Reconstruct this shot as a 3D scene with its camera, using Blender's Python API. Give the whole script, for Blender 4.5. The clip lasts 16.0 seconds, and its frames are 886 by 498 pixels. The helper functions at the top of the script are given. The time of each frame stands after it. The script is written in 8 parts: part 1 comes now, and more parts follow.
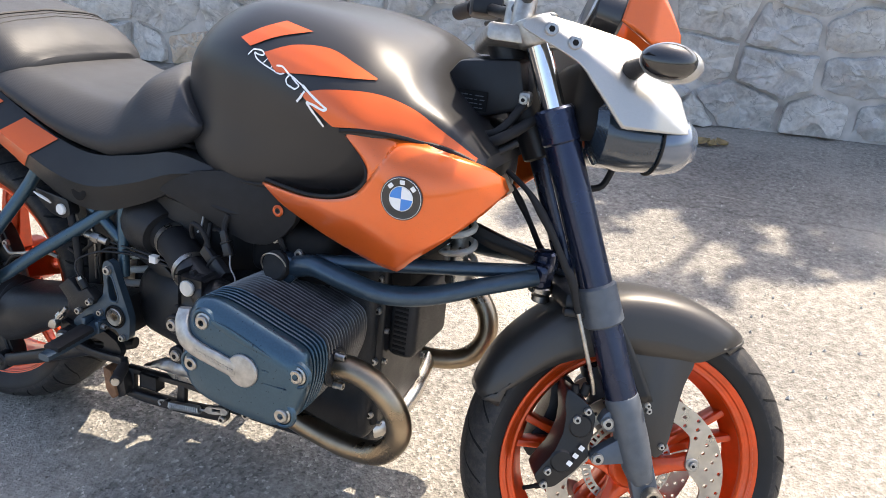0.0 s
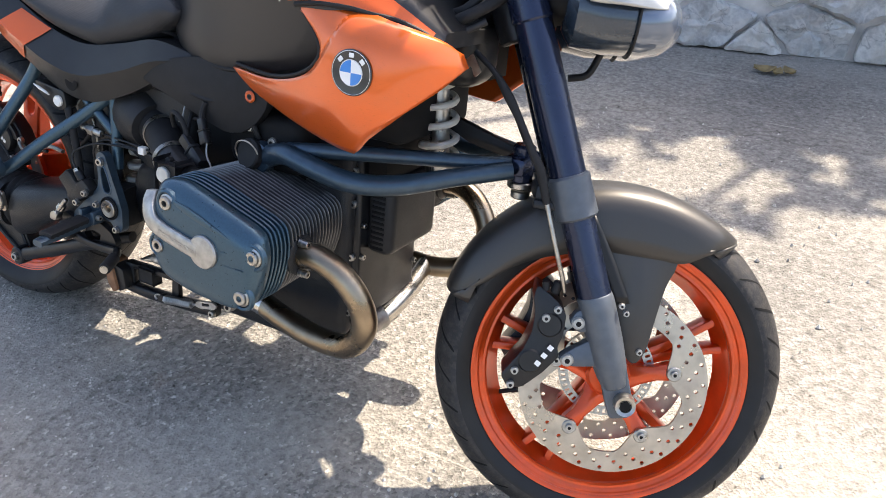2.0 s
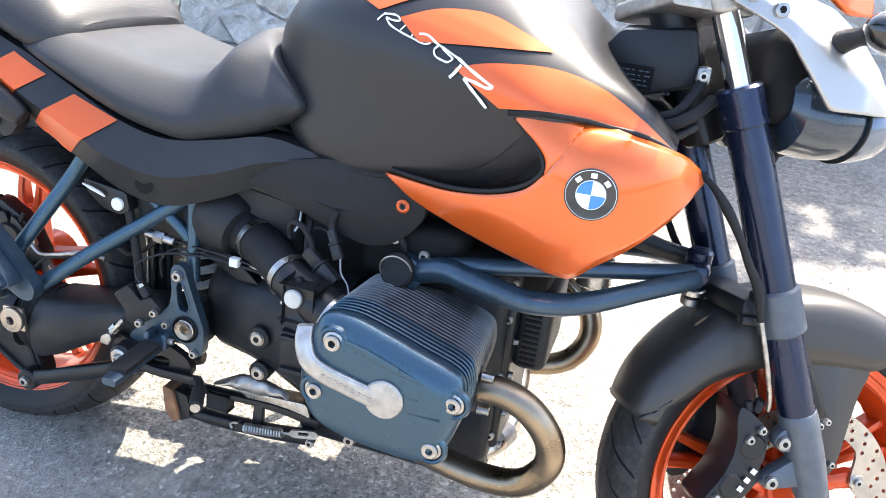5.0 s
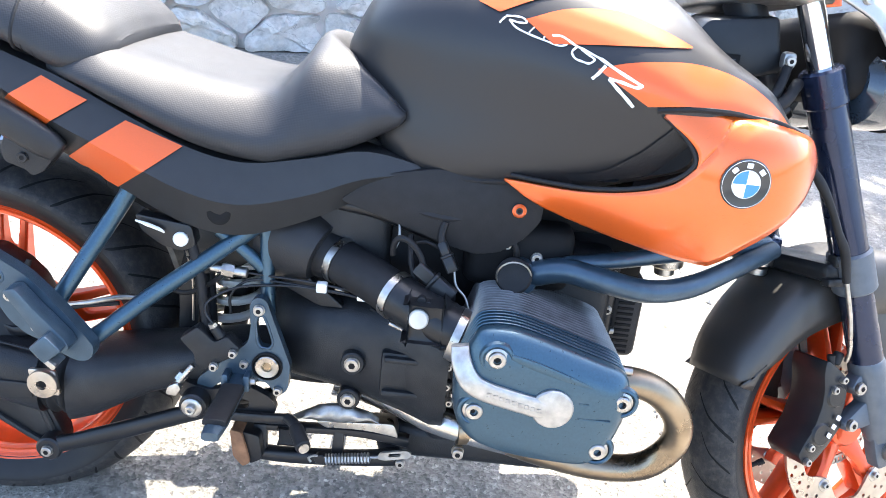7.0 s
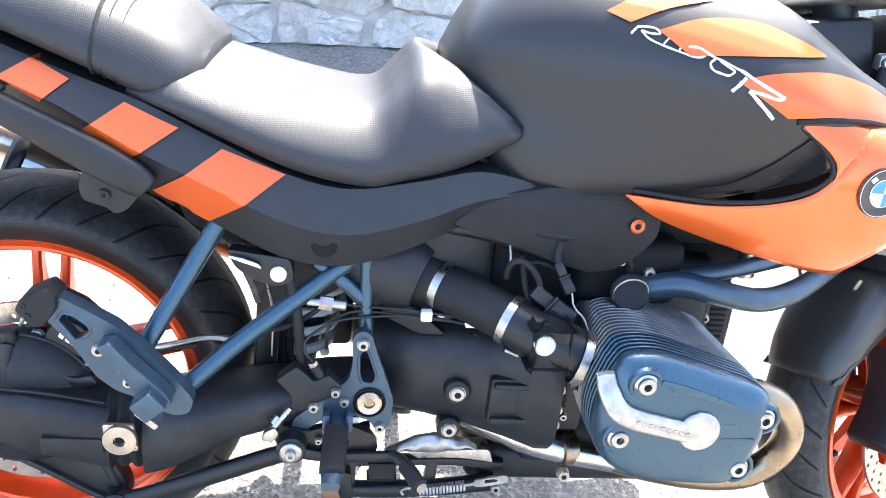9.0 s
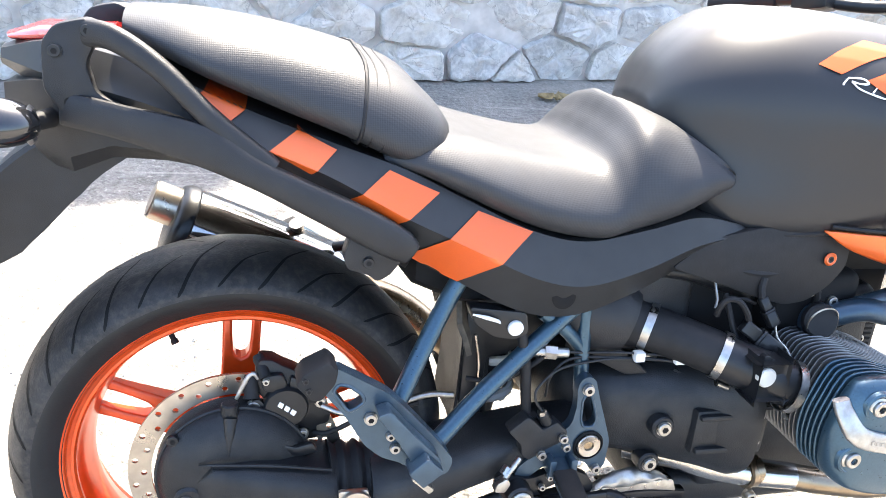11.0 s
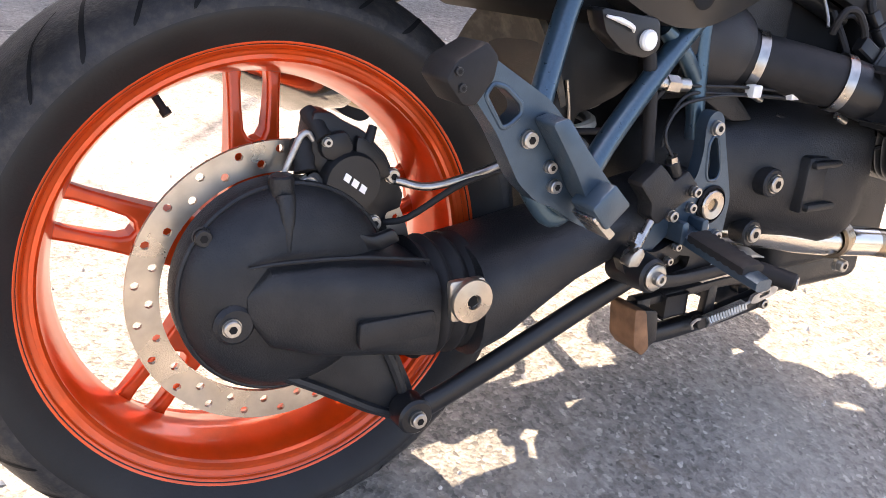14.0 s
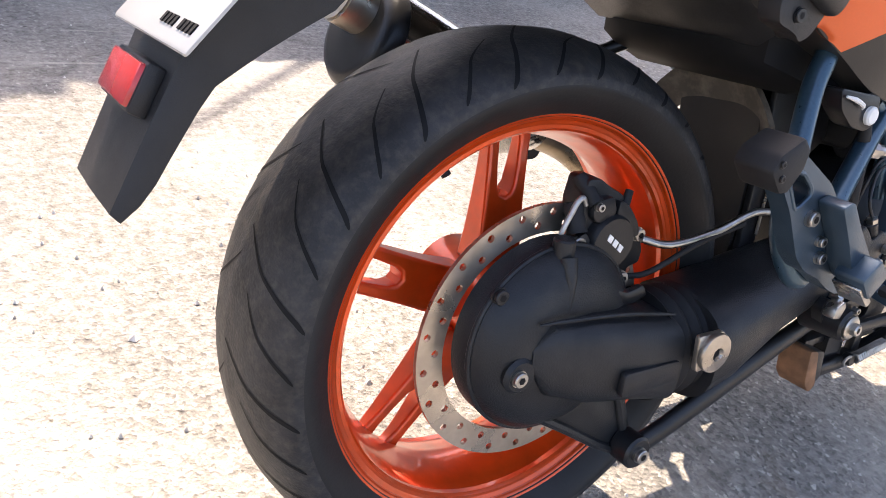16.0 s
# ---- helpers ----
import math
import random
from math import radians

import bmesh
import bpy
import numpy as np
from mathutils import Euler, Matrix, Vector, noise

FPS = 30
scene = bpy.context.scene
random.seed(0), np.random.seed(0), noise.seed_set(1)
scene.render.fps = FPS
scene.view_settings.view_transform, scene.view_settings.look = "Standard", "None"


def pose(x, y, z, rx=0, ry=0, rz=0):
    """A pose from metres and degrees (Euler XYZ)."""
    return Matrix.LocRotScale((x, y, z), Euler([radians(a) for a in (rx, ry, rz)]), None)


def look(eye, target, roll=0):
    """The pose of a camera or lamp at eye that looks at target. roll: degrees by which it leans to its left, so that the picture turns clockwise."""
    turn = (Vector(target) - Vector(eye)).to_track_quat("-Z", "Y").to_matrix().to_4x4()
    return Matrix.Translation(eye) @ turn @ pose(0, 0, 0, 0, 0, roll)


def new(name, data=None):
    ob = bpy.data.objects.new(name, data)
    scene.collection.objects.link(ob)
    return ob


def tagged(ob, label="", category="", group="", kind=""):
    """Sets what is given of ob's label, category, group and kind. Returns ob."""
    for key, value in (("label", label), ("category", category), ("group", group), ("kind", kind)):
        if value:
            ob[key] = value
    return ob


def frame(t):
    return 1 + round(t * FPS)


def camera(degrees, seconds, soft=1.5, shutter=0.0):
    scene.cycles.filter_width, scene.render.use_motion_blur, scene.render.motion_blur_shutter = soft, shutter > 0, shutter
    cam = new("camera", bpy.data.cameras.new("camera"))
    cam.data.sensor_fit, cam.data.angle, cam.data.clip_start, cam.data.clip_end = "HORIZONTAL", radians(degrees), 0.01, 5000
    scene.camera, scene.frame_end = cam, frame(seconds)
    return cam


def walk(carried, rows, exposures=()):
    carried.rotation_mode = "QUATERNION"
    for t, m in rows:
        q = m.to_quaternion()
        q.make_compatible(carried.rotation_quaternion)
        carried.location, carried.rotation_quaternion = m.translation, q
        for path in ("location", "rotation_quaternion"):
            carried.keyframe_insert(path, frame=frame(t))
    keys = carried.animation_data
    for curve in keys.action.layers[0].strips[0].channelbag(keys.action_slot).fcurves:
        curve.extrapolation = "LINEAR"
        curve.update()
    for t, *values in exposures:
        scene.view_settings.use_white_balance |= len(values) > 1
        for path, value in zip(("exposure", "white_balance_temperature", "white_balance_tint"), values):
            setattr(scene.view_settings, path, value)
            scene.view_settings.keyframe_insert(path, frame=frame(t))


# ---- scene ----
cam = camera(57.5, 16.0, 0.8)
PATH = [
    (0, (1.5679, -1.0092, 1.3335), (1.0592, 0.1780, 0.5706), 1.34),
    (0.5, (1.7293, -0.9769, 1.2768), (1.1326, 0.1473, 0.4830), 0.13),
    (1, (1.8085, -0.9441, 1.2276), (1.1608, 0.1343, 0.4105), -1.25),
    (1.5, (1.7829, -0.9396, 1.2166), (1.1462, 0.1269, 0.3756), -1.08),
    (2, (1.7520, -0.9338, 1.2206), (1.1132, 0.1372, 0.3869), -1.15),
    (2.5, (1.6923, -0.9354, 1.2292), (1.0661, 0.1592, 0.4169), -0.72),
    (3, (1.5956, -0.9549, 1.2360), (1.0124, 0.1789, 0.4459), 0.51),
    (3.5, (1.4829, -0.9733, 1.2420), (0.9608, 0.1982, 0.4642), 2.10),
    (4, (1.3871, -0.9714, 1.2459), (0.9073, 0.2181, 0.4681), 3.15),
    (4.5, (1.2970, -0.9620, 1.2532), (0.8592, 0.2378, 0.4666), 3.53),
    (4.7, (1.2602, -0.9548, 1.2601), (0.8419, 0.2453, 0.4635), 3.49),
    (6.8, (0.785, -1.01, 1.257), (0.73, 0.673, 0.179), 6.2),
    (7, (0.75, -1.004, 1.252), (0.731, 0.676, 0.167), 6.3),
    (7.5, (0.653, -0.979, 1.235), (0.736, 0.688, 0.134), 6.7),
    (8, (0.569, -0.947, 1.229), (0.732, 0.707, 0.116), 7.2),
    (8.2, (0.546, -0.934, 1.233), (0.726, 0.715, 0.114), 7.5),
    (10.3, (0.188, -0.907, 1.244), (0.577, 0.747, 0.189), 9.1),
    (10.5, (0.126, -0.896, 1.244), (0.556, 0.754, 0.199), 9.4),
    (11, (0.01, -0.863, 1.241), (0.488, 0.777, 0.201), 9.1),
    (11.5, (-0.072, -0.808, 1.231), (0.473, 0.786, 0.152), 9.3),
    (12, (-0.139, -0.757, 1.159), (0.545, 0.791, 0.093), 10.1),
    (12.5, (-0.164, -0.711, 1.09), (0.6, 0.789, 0.01), 9.7),
    (13, (-0.177, -0.68, 1.003), (0.653, 0.795, -0.062), 9.9),
    (13.5, (-0.199, -0.655, 0.897), (0.72, 0.798, -0.124), 10.8),
    (14, (-0.245, -0.66, 0.801), (0.723, 0.772, -0.205), 11.6),
    (14.5, (-0.316, -0.62, 0.768), (0.675, 0.782, -0.258), 12.9),
    (15, (-0.391, -0.576, 0.762), (0.614, 0.828, -0.247), 13.7),
    (15.5, (-0.476, -0.542, 0.773), (0.558, 0.852, -0.221), 14.8),
    (16, (-0.533, -0.521, 0.836), (0.512, 0.844, -0.186), 14.8),
]
walk(cam, [(t, look(eye, target, roll)) for t, eye, target, roll in PATH],
     [(0, 1.46, 6550, 12), (1, 1.52, 6550, 12), (2.5, 1.54, 6500, 12), (4.5, 2.12, 6250, 11), (7, 2.56, 6000, 10), (8, 2.70, 5950, 10), (10.5, 2.78, 6250, 10), (11.5, 2.30, 6350, 11), (12, 2.02, 6450, 13), (12.5, 2.12, 6780, 15), (13.5, 2.31, 7000, 17), (14.5, 2.12, 7350, 23), (15, 2.24, 7250, 22), (15.5, 2.16, 6950, 19), (16, 1.84, 6750, 18)])

# ---- light ----
SUN = Vector((0.19, 0.57, 0.81)).normalized()          # towards the sun
world = bpy.data.worlds.new("sky")
scene.world = world
world.use_nodes = True
wn = world.node_tree
sky = wn.nodes.new("ShaderNodeTexSky")
sky.sky_type, sky.sun_disc = "NISHITA", False
sky.sun_elevation = math.asin(SUN.z)
sky.sun_rotation = math.atan2(SUN.x, SUN.y)
wn.links.new(sky.outputs[0], wn.nodes["Background"].inputs[0])
wn.nodes["Background"].inputs[1].default_value = 0.15
sky.ozone_density, sky.dust_density = 0.2, 3.5
sun = new("sun", bpy.data.lights.new("sun", "SUN"))
sun.data.energy, sun.data.angle, sun.data.color = 4.2, radians(0.55), (1.0, 0.885, 0.715)
sun.matrix_world = look(SUN * 20, (0, 0, 0))


# ---- materials ----
def mat(name, base, rough=0.5, metal=0.0, var=0.0, scale=30.0, bump=0.0, bscale=400.0, coat=0.0, dirt=None, dscale=6.0, damount=0.5, rvar=0.0, spec=0.5, crough=0.05):
    """Principled surface with fine grain, broad variation, and optional dirt of another colour."""
    m = bpy.data.materials.new(name)
    m.use_nodes = True
    nt = m.node_tree
    n, l = nt.nodes, nt.links
    p = n["Principled BSDF"]
    p.inputs["Roughness"].default_value, p.inputs["Metallic"].default_value = rough, metal
    p.inputs["Coat Weight"].default_value, p.inputs["Coat Roughness"].default_value = coat, crough
    p.inputs["Specular IOR Level"].default_value = spec
    co = n.new("ShaderNodeTexCoord")
    col = None
    rgb = n.new("ShaderNodeRGB")
    rgb.outputs[0].default_value = (*base, 1)
    col = rgb.outputs[0]
    if var:
        a = n.new("ShaderNodeTexNoise")
        a.inputs["Scale"].default_value, a.inputs["Detail"].default_value = scale, 6
        l.new(co.outputs["Object"], a.inputs["Vector"])
        mr = n.new("ShaderNodeMapRange")
        mr.inputs[1].default_value, mr.inputs[2].default_value = 0.3, 0.7
        mr.inputs[3].default_value, mr.inputs[4].default_value = 1 - var, 1 + var
        l.new(a.outputs[0], mr.inputs[0])
        mx = n.new("ShaderNodeVectorMath")
        mx.operation = "SCALE"
        l.new(col, mx.inputs[0])
        l.new(mr.outputs[0], mx.inputs["Scale"])
        col = mx.outputs[0]
    if dirt:
        d = n.new("ShaderNodeTexNoise")
        d.inputs["Scale"].default_value, d.inputs["Detail"].default_value, d.inputs["Roughness"].default_value = dscale, 8, 0.65
        l.new(co.outputs["Object"], d.inputs["Vector"])
        dr = n.new("ShaderNodeMapRange")
        dr.inputs[1].default_value, dr.inputs[2].default_value = 0.45, 0.75
        dr.inputs[3].default_value, dr.inputs[4].default_value = 0, damount
        l.new(d.outputs[0], dr.inputs[0])
        mix = n.new("ShaderNodeMix")
        mix.data_type = "RGBA"
        l.new(dr.outputs[0], mix.inputs[0])
        l.new(col, mix.inputs[6])
        mix.inputs[7].default_value = (*dirt, 1)
        col = mix.outputs[2]
    if rvar:
        r = n.new("ShaderNodeTexNoise")
        r.inputs["Scale"].default_value, r.inputs["Detail"].default_value = scale * 0.6, 7
        l.new(co.outputs["Object"], r.inputs["Vector"])
        rr = n.new("ShaderNodeMapRange")
        rr.inputs[1].default_value, rr.inputs[2].default_value = 0.3, 0.7
        rr.inputs[3].default_value, rr.inputs[4].default_value = max(0.02, rough - rvar), min(1, rough + rvar)
        l.new(r.outputs[0], rr.inputs[0])
        l.new(rr.outputs[0], p.inputs["Roughness"])
    if bump:
        b = n.new("ShaderNodeTexNoise")
        b.inputs["Scale"].default_value, b.inputs["Detail"].default_value = bscale, 4
        l.new(co.outputs["Object"], b.inputs["Vector"])
        bp = n.new("ShaderNodeBump")
        bp.inputs["Strength"].default_value, bp.inputs["Distance"].default_value = bump, 0.001
        l.new(b.outputs[0], bp.inputs["Height"])
        l.new(bp.outputs[0], p.inputs["Normal"])
    l.new(col, p.inputs["Base Color"])
    return m


ORANGE = (0.58, 0.105, 0.012)
M = {}
M["orange"] = mat("orange_metallic_paint", (0.73, 0.126, 0.0145), 0.30, 0.5, 0.08, 900, coat=0.9, rvar=0.03)
M["wheel"] = mat("orange_wheel_paint", (0.66, 0.068, 0.0065), 0.30, 0.45, 0.12, 40, coat=0.5, dirt=(0.24, 0.08, 0.03), dscale=14, damount=0.35)
M["tyre"] = mat("tyre_rubber", (0.021, 0.021, 0.022), 0.54, 0, 0.35, 30, 0.6, 320, dirt=(0.15, 0.125, 0.095), dscale=90, damount=0.26, spec=0.32)
# free of dust, and darker in base for facing away from the sky
M["sidewall"] = mat("clean_shaded_sidewall_rubber", (0.014, 0.014, 0.0145), 0.50, 0, 0.25, 12, 0.25, 320, rvar=0.08, spec=0.30)
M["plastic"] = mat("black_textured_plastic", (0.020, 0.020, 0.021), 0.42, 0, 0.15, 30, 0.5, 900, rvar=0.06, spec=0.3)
M["black"] = mat("satin_black_metal", (0.012, 0.0125, 0.014), 0.36, 0.1, 0.2, 25, 0.2, 700, rvar=0.08, spec=0.4)
# near-black: puts the shade of recesses and gaps into colour; also black print
M["dark"] = mat("recess_shade_and_print", (0.006, 0.006, 0.0065), 0.7, 0, 0.3, 30, spec=0.2)
M["castblack"] = mat("black_cast_alloy", (0.018, 0.0195, 0.022), 0.42, 0.3, 0.25, 20, 0.6, 500, rvar=0.08, dirt=(0.07, 0.062, 0.05), dscale=10, damount=0.25, spec=0.35)
M["blue"] = mat("blue_grey_metallic_paint", (0.040, 0.082, 0.118), 0.32, 0.6, 0.10, 300, 0.1, 800, coat=0.25, rvar=0.05)
M["fin"] = mat("dark_fin_alloy", (0.17, 0.17, 0.17), 0.36, 0.8, 0.2, 40, rvar=0.06)
M["forkblue"] = mat("dark_blue_fork", (0.016, 0.024, 0.055), 0.26, 0.6, 0.1, 30, coat=0.3, rvar=0.04)
M["forkgrey"] = mat("grey_fork_casting", (0.10, 0.115, 0.135), 0.5, 0.5, 0.1, 60, 0.3, 700, rvar=0.06)
M["graphite"] = mat("graphite_paint", (0.052, 0.049, 0.046), 0.44, 0.5, 0.06, 700, coat=0.2, rvar=0.04, crough=0.2)
M["silver"] = mat("silver_paint", (0.43, 0.425, 0.41), 0.36, 0.6, 0.05, 600, coat=0.3)
M["alu"] = mat("brushed_aluminium", (0.44, 0.43, 0.41), 0.44, 0.9, 0.22, 60, 0.3, 300, dirt=(0.20, 0.18, 0.15), dscale=40, damount=0.5, rvar=0.12)
M["steel"] = mat("bolt_steel", (0.40, 0.385, 0.36), 0.33, 1.0, 0.2, 90, rvar=0.1)
M["chrome"] = mat("chrome_tube", (0.75, 0.75, 0.75), 0.1, 1.0, 0.03, 40)
M["header"] = mat("heat_tinted_steel", (0.30, 0.24, 0.17), 0.3, 1.0, 0.25, 16, dirt=(0.16, 0.10, 0.055), dscale=9, damount=0.6, rvar=0.12)
M["stainless"] = mat("stainless_steel", (0.58, 0.55, 0.50), 0.24, 1.0, 0.12, 14, dirt=(0.30, 0.21, 0.12), dscale=7, damount=0.4, rvar=0.1)
M["rusty"] = mat("rusty_bracket", (0.22, 0.11, 0.055), 0.7, 0.2, 0.4, 40, 0.5, 300)
M["disc"] = mat("brake_disc_steel", (0.45, 0.40, 0.34), 0.34, 0.9, 0.2, 30, rvar=0.12)
M["rubber"] = mat("soft_rubber", (0.012, 0.012, 0.013), 0.62, 0, 0.2, 50, 0.2, 300, spec=0.3)
M["white"] = mat("white_plastic", (0.75, 0.74, 0.70), 0.45, 0, 0.08, 40)
M["spring"] = mat("light_grey_spring", (0.60, 0.58, 0.52), 0.4, 0.1, 0.1, 40)
M["logoblue"] = mat("enamel_blue", (0.03, 0.22, 0.62), 0.3, 0, coat=0.6)
M["logowhite"] = mat("enamel_white", (0.82, 0.82, 0.80), 0.3, 0, coat=0.6)
M["logoblack"] = mat("enamel_black", (0.012, 0.012, 0.014), 0.3, 0, coat=0.6)
M["red"] = mat("red_reflector", (0.45, 0.02, 0.02), 0.2, 0, 0.1, 300, coat=0.5)
M["smoke"] = mat("smoked_lens", (0.010, 0.010, 0.011), 0.12, 0, coat=0.8)
M["glassy"] = mat("headlight_lens", (0.12, 0.15, 0.20), 0.08, 0.4, coat=1.0)
M["lampshell"] = mat("dark_glossy_lamp_shell", (0.028, 0.042, 0.06), 0.22, 0.35, 0.08, 300, coat=0.8, rvar=0.05)
M["hanger"] = mat("grey_blue_cast_paint", (0.046, 0.076, 0.108), 0.34, 0.55, 0.12, 60, 0.3, 700, coat=0.1, rvar=0.06)
M["plate"] = mat("plate_enamel", (0.40, 0.40, 0.39), 0.35, 0, 0.06, 12, coat=0.3)
M["stripe"] = mat("orange_stripe_paint", (0.66, 0.105, 0.013), 0.38, 0.25, 0.04, 600, coat=0.5, crough=0.16)


# ---- mesh tools ----
def mesh_of(bm, name, material, smooth=True):
    me = bpy.data.meshes.new(name)
    bmesh.ops.recalc_face_normals(bm, faces=bm.faces)
    bm.to_mesh(me)
    bm.free()
    me.materials.append(material)
    if smooth:
        for f in me.polygons:
            f.use_smooth = True
        me.set_sharp_from_angle(angle=radians(38))
    return me


def part(name, bm, material, parent, label="", m=None, smooth=True):
    """One mesh object under a thing or a part."""
    ob = new(name, mesh_of(bm, name, material, smooth) if isinstance(bm, bmesh.types.BMesh) else bm)
    ob.parent = parent
    if m is not None:
        ob.matrix_basis = m
    if label:
        tagged(ob, label)
    return ob


def crom(pts, n):
    """Catmull-Rom samples through points, n per span."""
    P = [Vector(p) for p in pts]
    P = [P[0] * 2 - P[1]] + P + [P[-1] * 2 - P[-2]]
    out = []
    for i in range(1, len(P) - 2):
        a, b, c, d = P[i - 1], P[i], P[i + 1], P[i + 2]
        for k in range(n):
            t = k / n
            out.append(0.5 * ((2 * b) + (c - a) * t + (2 * a - 5 * b + 4 * c - d) * t * t + (3 * b - a - 3 * c + d) * t ** 3))
    out.append(P[-2].copy())
    return out


def skin(bm, rings, closed=True, caps=True):
    """Join rings of equal length."""
    vs = [[bm.verts.new(p) for p in r] for r in rings]
    n = len(vs[0])
    for a, b in zip(vs, vs[1:]):
        for i in range(n if closed else n - 1):
            j = (i + 1) % n
            try:
                bm.faces.new((a[i], a[j], b[j], b[i]))
            except ValueError:
                pass
    if caps and closed:
        bm.faces.new(vs[0][::-1])
        bm.faces.new(vs[-1])
    return vs


def tube(bm, pts, r, seg=14, smooth=0, caps=True, closed=False):
    """Sweep a circle along points; r is a number or one per point."""
    P = [Vector(p) for p in pts]
    rs = list(r) if isinstance(r, (list, tuple)) else [r] * len(P)
    if smooth:
        P2 = crom(P, smooth)
        rs = [rs[min(int(i / smooth), len(rs) - 1)] * (1 - (i / smooth) % 1) + rs[min(int(i / smooth) + 1, len(rs) - 1)] * ((i / smooth) % 1) for i in range(len(P2))]
        P = P2
    T = [((P[(i + 1) % len(P)] if closed else P[min(i + 1, len(P) - 1)]) - (P[i - 1] if closed else P[max(i - 1, 0)])).normalized() for i in range(len(P))]
    up = T[0].orthogonal().normalized()
    rings = []
    for p, t, rad in zip(P, T, rs):
        up = (up - t * up.dot(t)).normalized()
        side = t.cross(up)
        rings.append([p + (up * math.cos(2 * math.pi * k / seg) + side * math.sin(2 * math.pi * k / seg)) * rad for k in range(seg)])
    if closed:
        rings.append(rings[0])
        skin(bm, rings, True, False)
        bmesh.ops.remove_doubles(bm, verts=bm.verts, dist=1e-6)
    else:
        skin(bm, rings, True, caps)
    return bm


def cyl(bm, a, b, r0, r1=None, seg=20, bev=0.0):
    """A cylinder or cone from a to b, with softened rims."""
    a, b = Vector(a), Vector(b)
    r1 = r0 if r1 is None else r1
    if bev:
        d = (b - a).normalized() * bev
        return tube(bm, [a, a + d, b - d, b], [r0 - bev, r0, r1, r1 - bev], seg)
    return tube(bm, [a, b], [r0, r1], seg)


def lathe(bm, prof, seg=96, c=(0, 0, 0), closed=True):
    """Turn a (radius, y) profile about the y axis through c."""
    c = Vector(c)
    rings = [[c + Vector((r * math.sin(2 * math.pi * k / seg), y, r * math.cos(2 * math.pi * k / seg))) for r, y in prof] for k in range(seg)]
    rings.append(rings[0])
    skin(bm, rings, closed, False)
    bmesh.ops.remove_doubles(bm, verts=bm.verts, dist=1e-6)
    return bm


def plate(bm, out, y0, y1, bev=0.002, holes=()):
    """A flat plate from an outline in x and z between y0 and y1, with softened edges."""
    n0 = len(bm.verts)
    loops = []
    for pts in (out, *holes):
        loops.append([bm.verts.new((x, y0, z)) for x, z in pts])
    edges = [bm.edges.new((v[i], v[(i + 1) % len(v)])) for v in loops for i in range(len(v))]
    if holes:
        fs = [f for f in bmesh.ops.triangle_fill(bm, use_beauty=True, edges=edges)["geom"] if isinstance(f, bmesh.types.BMFace)]
    else:
        fs = [bm.faces.new(loops[0])]
    ex = bmesh.ops.extrude_face_region(bm, geom=fs)
    vs = [v for v in ex["geom"] if isinstance(v, bmesh.types.BMVert)]
    bmesh.ops.translate(bm, verts=vs, vec=(0, y1 - y0, 0))
    if bev and not holes:
        bm.normal_update()
        es = [e for e in bm.edges if len(e.link_faces) == 2 and e.calc_face_angle(0) > 0.7]
        bmesh.ops.bevel(bm, geom=es, offset=bev, segments=2, affect="EDGES", profile=0.5, clamp_overlap=True)
    return bm


def box(bm, x0, x1, y0, y1, z0, z1, bev=0.004, seg=2):
    r = bmesh.ops.create_cube(bm, size=1)
    for v in r["verts"]:
        v.co = Vector(((x0 + x1) / 2 + v.co.x * (x1 - x0), (y0 + y1) / 2 + v.co.y * (y1 - y0), (z0 + z1) / 2 + v.co.z * (z1 - z0)))
    if bev:
        es = list({e for v in r["verts"] for e in v.link_edges})
        bmesh.ops.bevel(bm, geom=es, offset=bev, segments=seg, affect="EDGES", profile=0.5)
    return bm


def rounded(pts, r, n=4):
    """An outline with its corners rounded."""
    out, N = [], len(pts)
    for i in range(N):
        p, a, b = Vector(pts[i]), Vector(pts[i - 1]), Vector(pts[(i + 1) % N])
        da, db = a - p, b - p
        k = min(r, da.length * 0.45, db.length * 0.45)
        s, e = p + da.normalized() * k, p + db.normalized() * k
        for j in range(n + 1):
            t = j / n
            out.append(tuple(s * (1 - t) ** 2 + p * 2 * t * (1 - t) + e * t * t))
    return out


def body(stations, nx=6, npf=5, folded=False):
    """A closed body lofted along x: stations (x, [(y, z), ...]) run from the underside's edge to the top's middle, mirrored."""
    cols = len(stations[0][1])
    cross = [crom([(x, y, z) for y, z in prof], npf) for x, prof in stations]
    if folded:
        # straight panels with a crease along each station point
        cross = []
        for x, prof in stations:
            P = [Vector((x, y, z)) for y, z in prof]
            cross.append([a.lerp(b, k / npf) for a, b in zip(P, P[1:]) for k in range(npf)] + [P[-1]])
    dense = [[None] * len(cross[0]) for _ in range((len(stations) - 1) * nx + 1)]
    for j in range(len(cross[0])):
        for i, p in enumerate(crom([c[j] for c in cross], nx)):
            dense[i][j] = p
    bm = bmesh.new()
    rings = []
    for row in dense:
        right = [Vector((p.x, -abs(p.y), p.z)) for p in row]
        left = [Vector((p.x, abs(p.y), p.z)) for p in row[:-1]][::-1]
        rings.append(right + left)
    skin(bm, rings, True, True)
    bmesh.ops.remove_doubles(bm, verts=bm.verts, dist=1e-5)
    return bm


def lerp(x, *table):
    for (a, b), (c, d) in zip(table, table[1:]):
        if x <= c:
            return b + (d - b) * max(0.0, min(1.0, (x - a) / (c - a)))
    return table[-1][1]


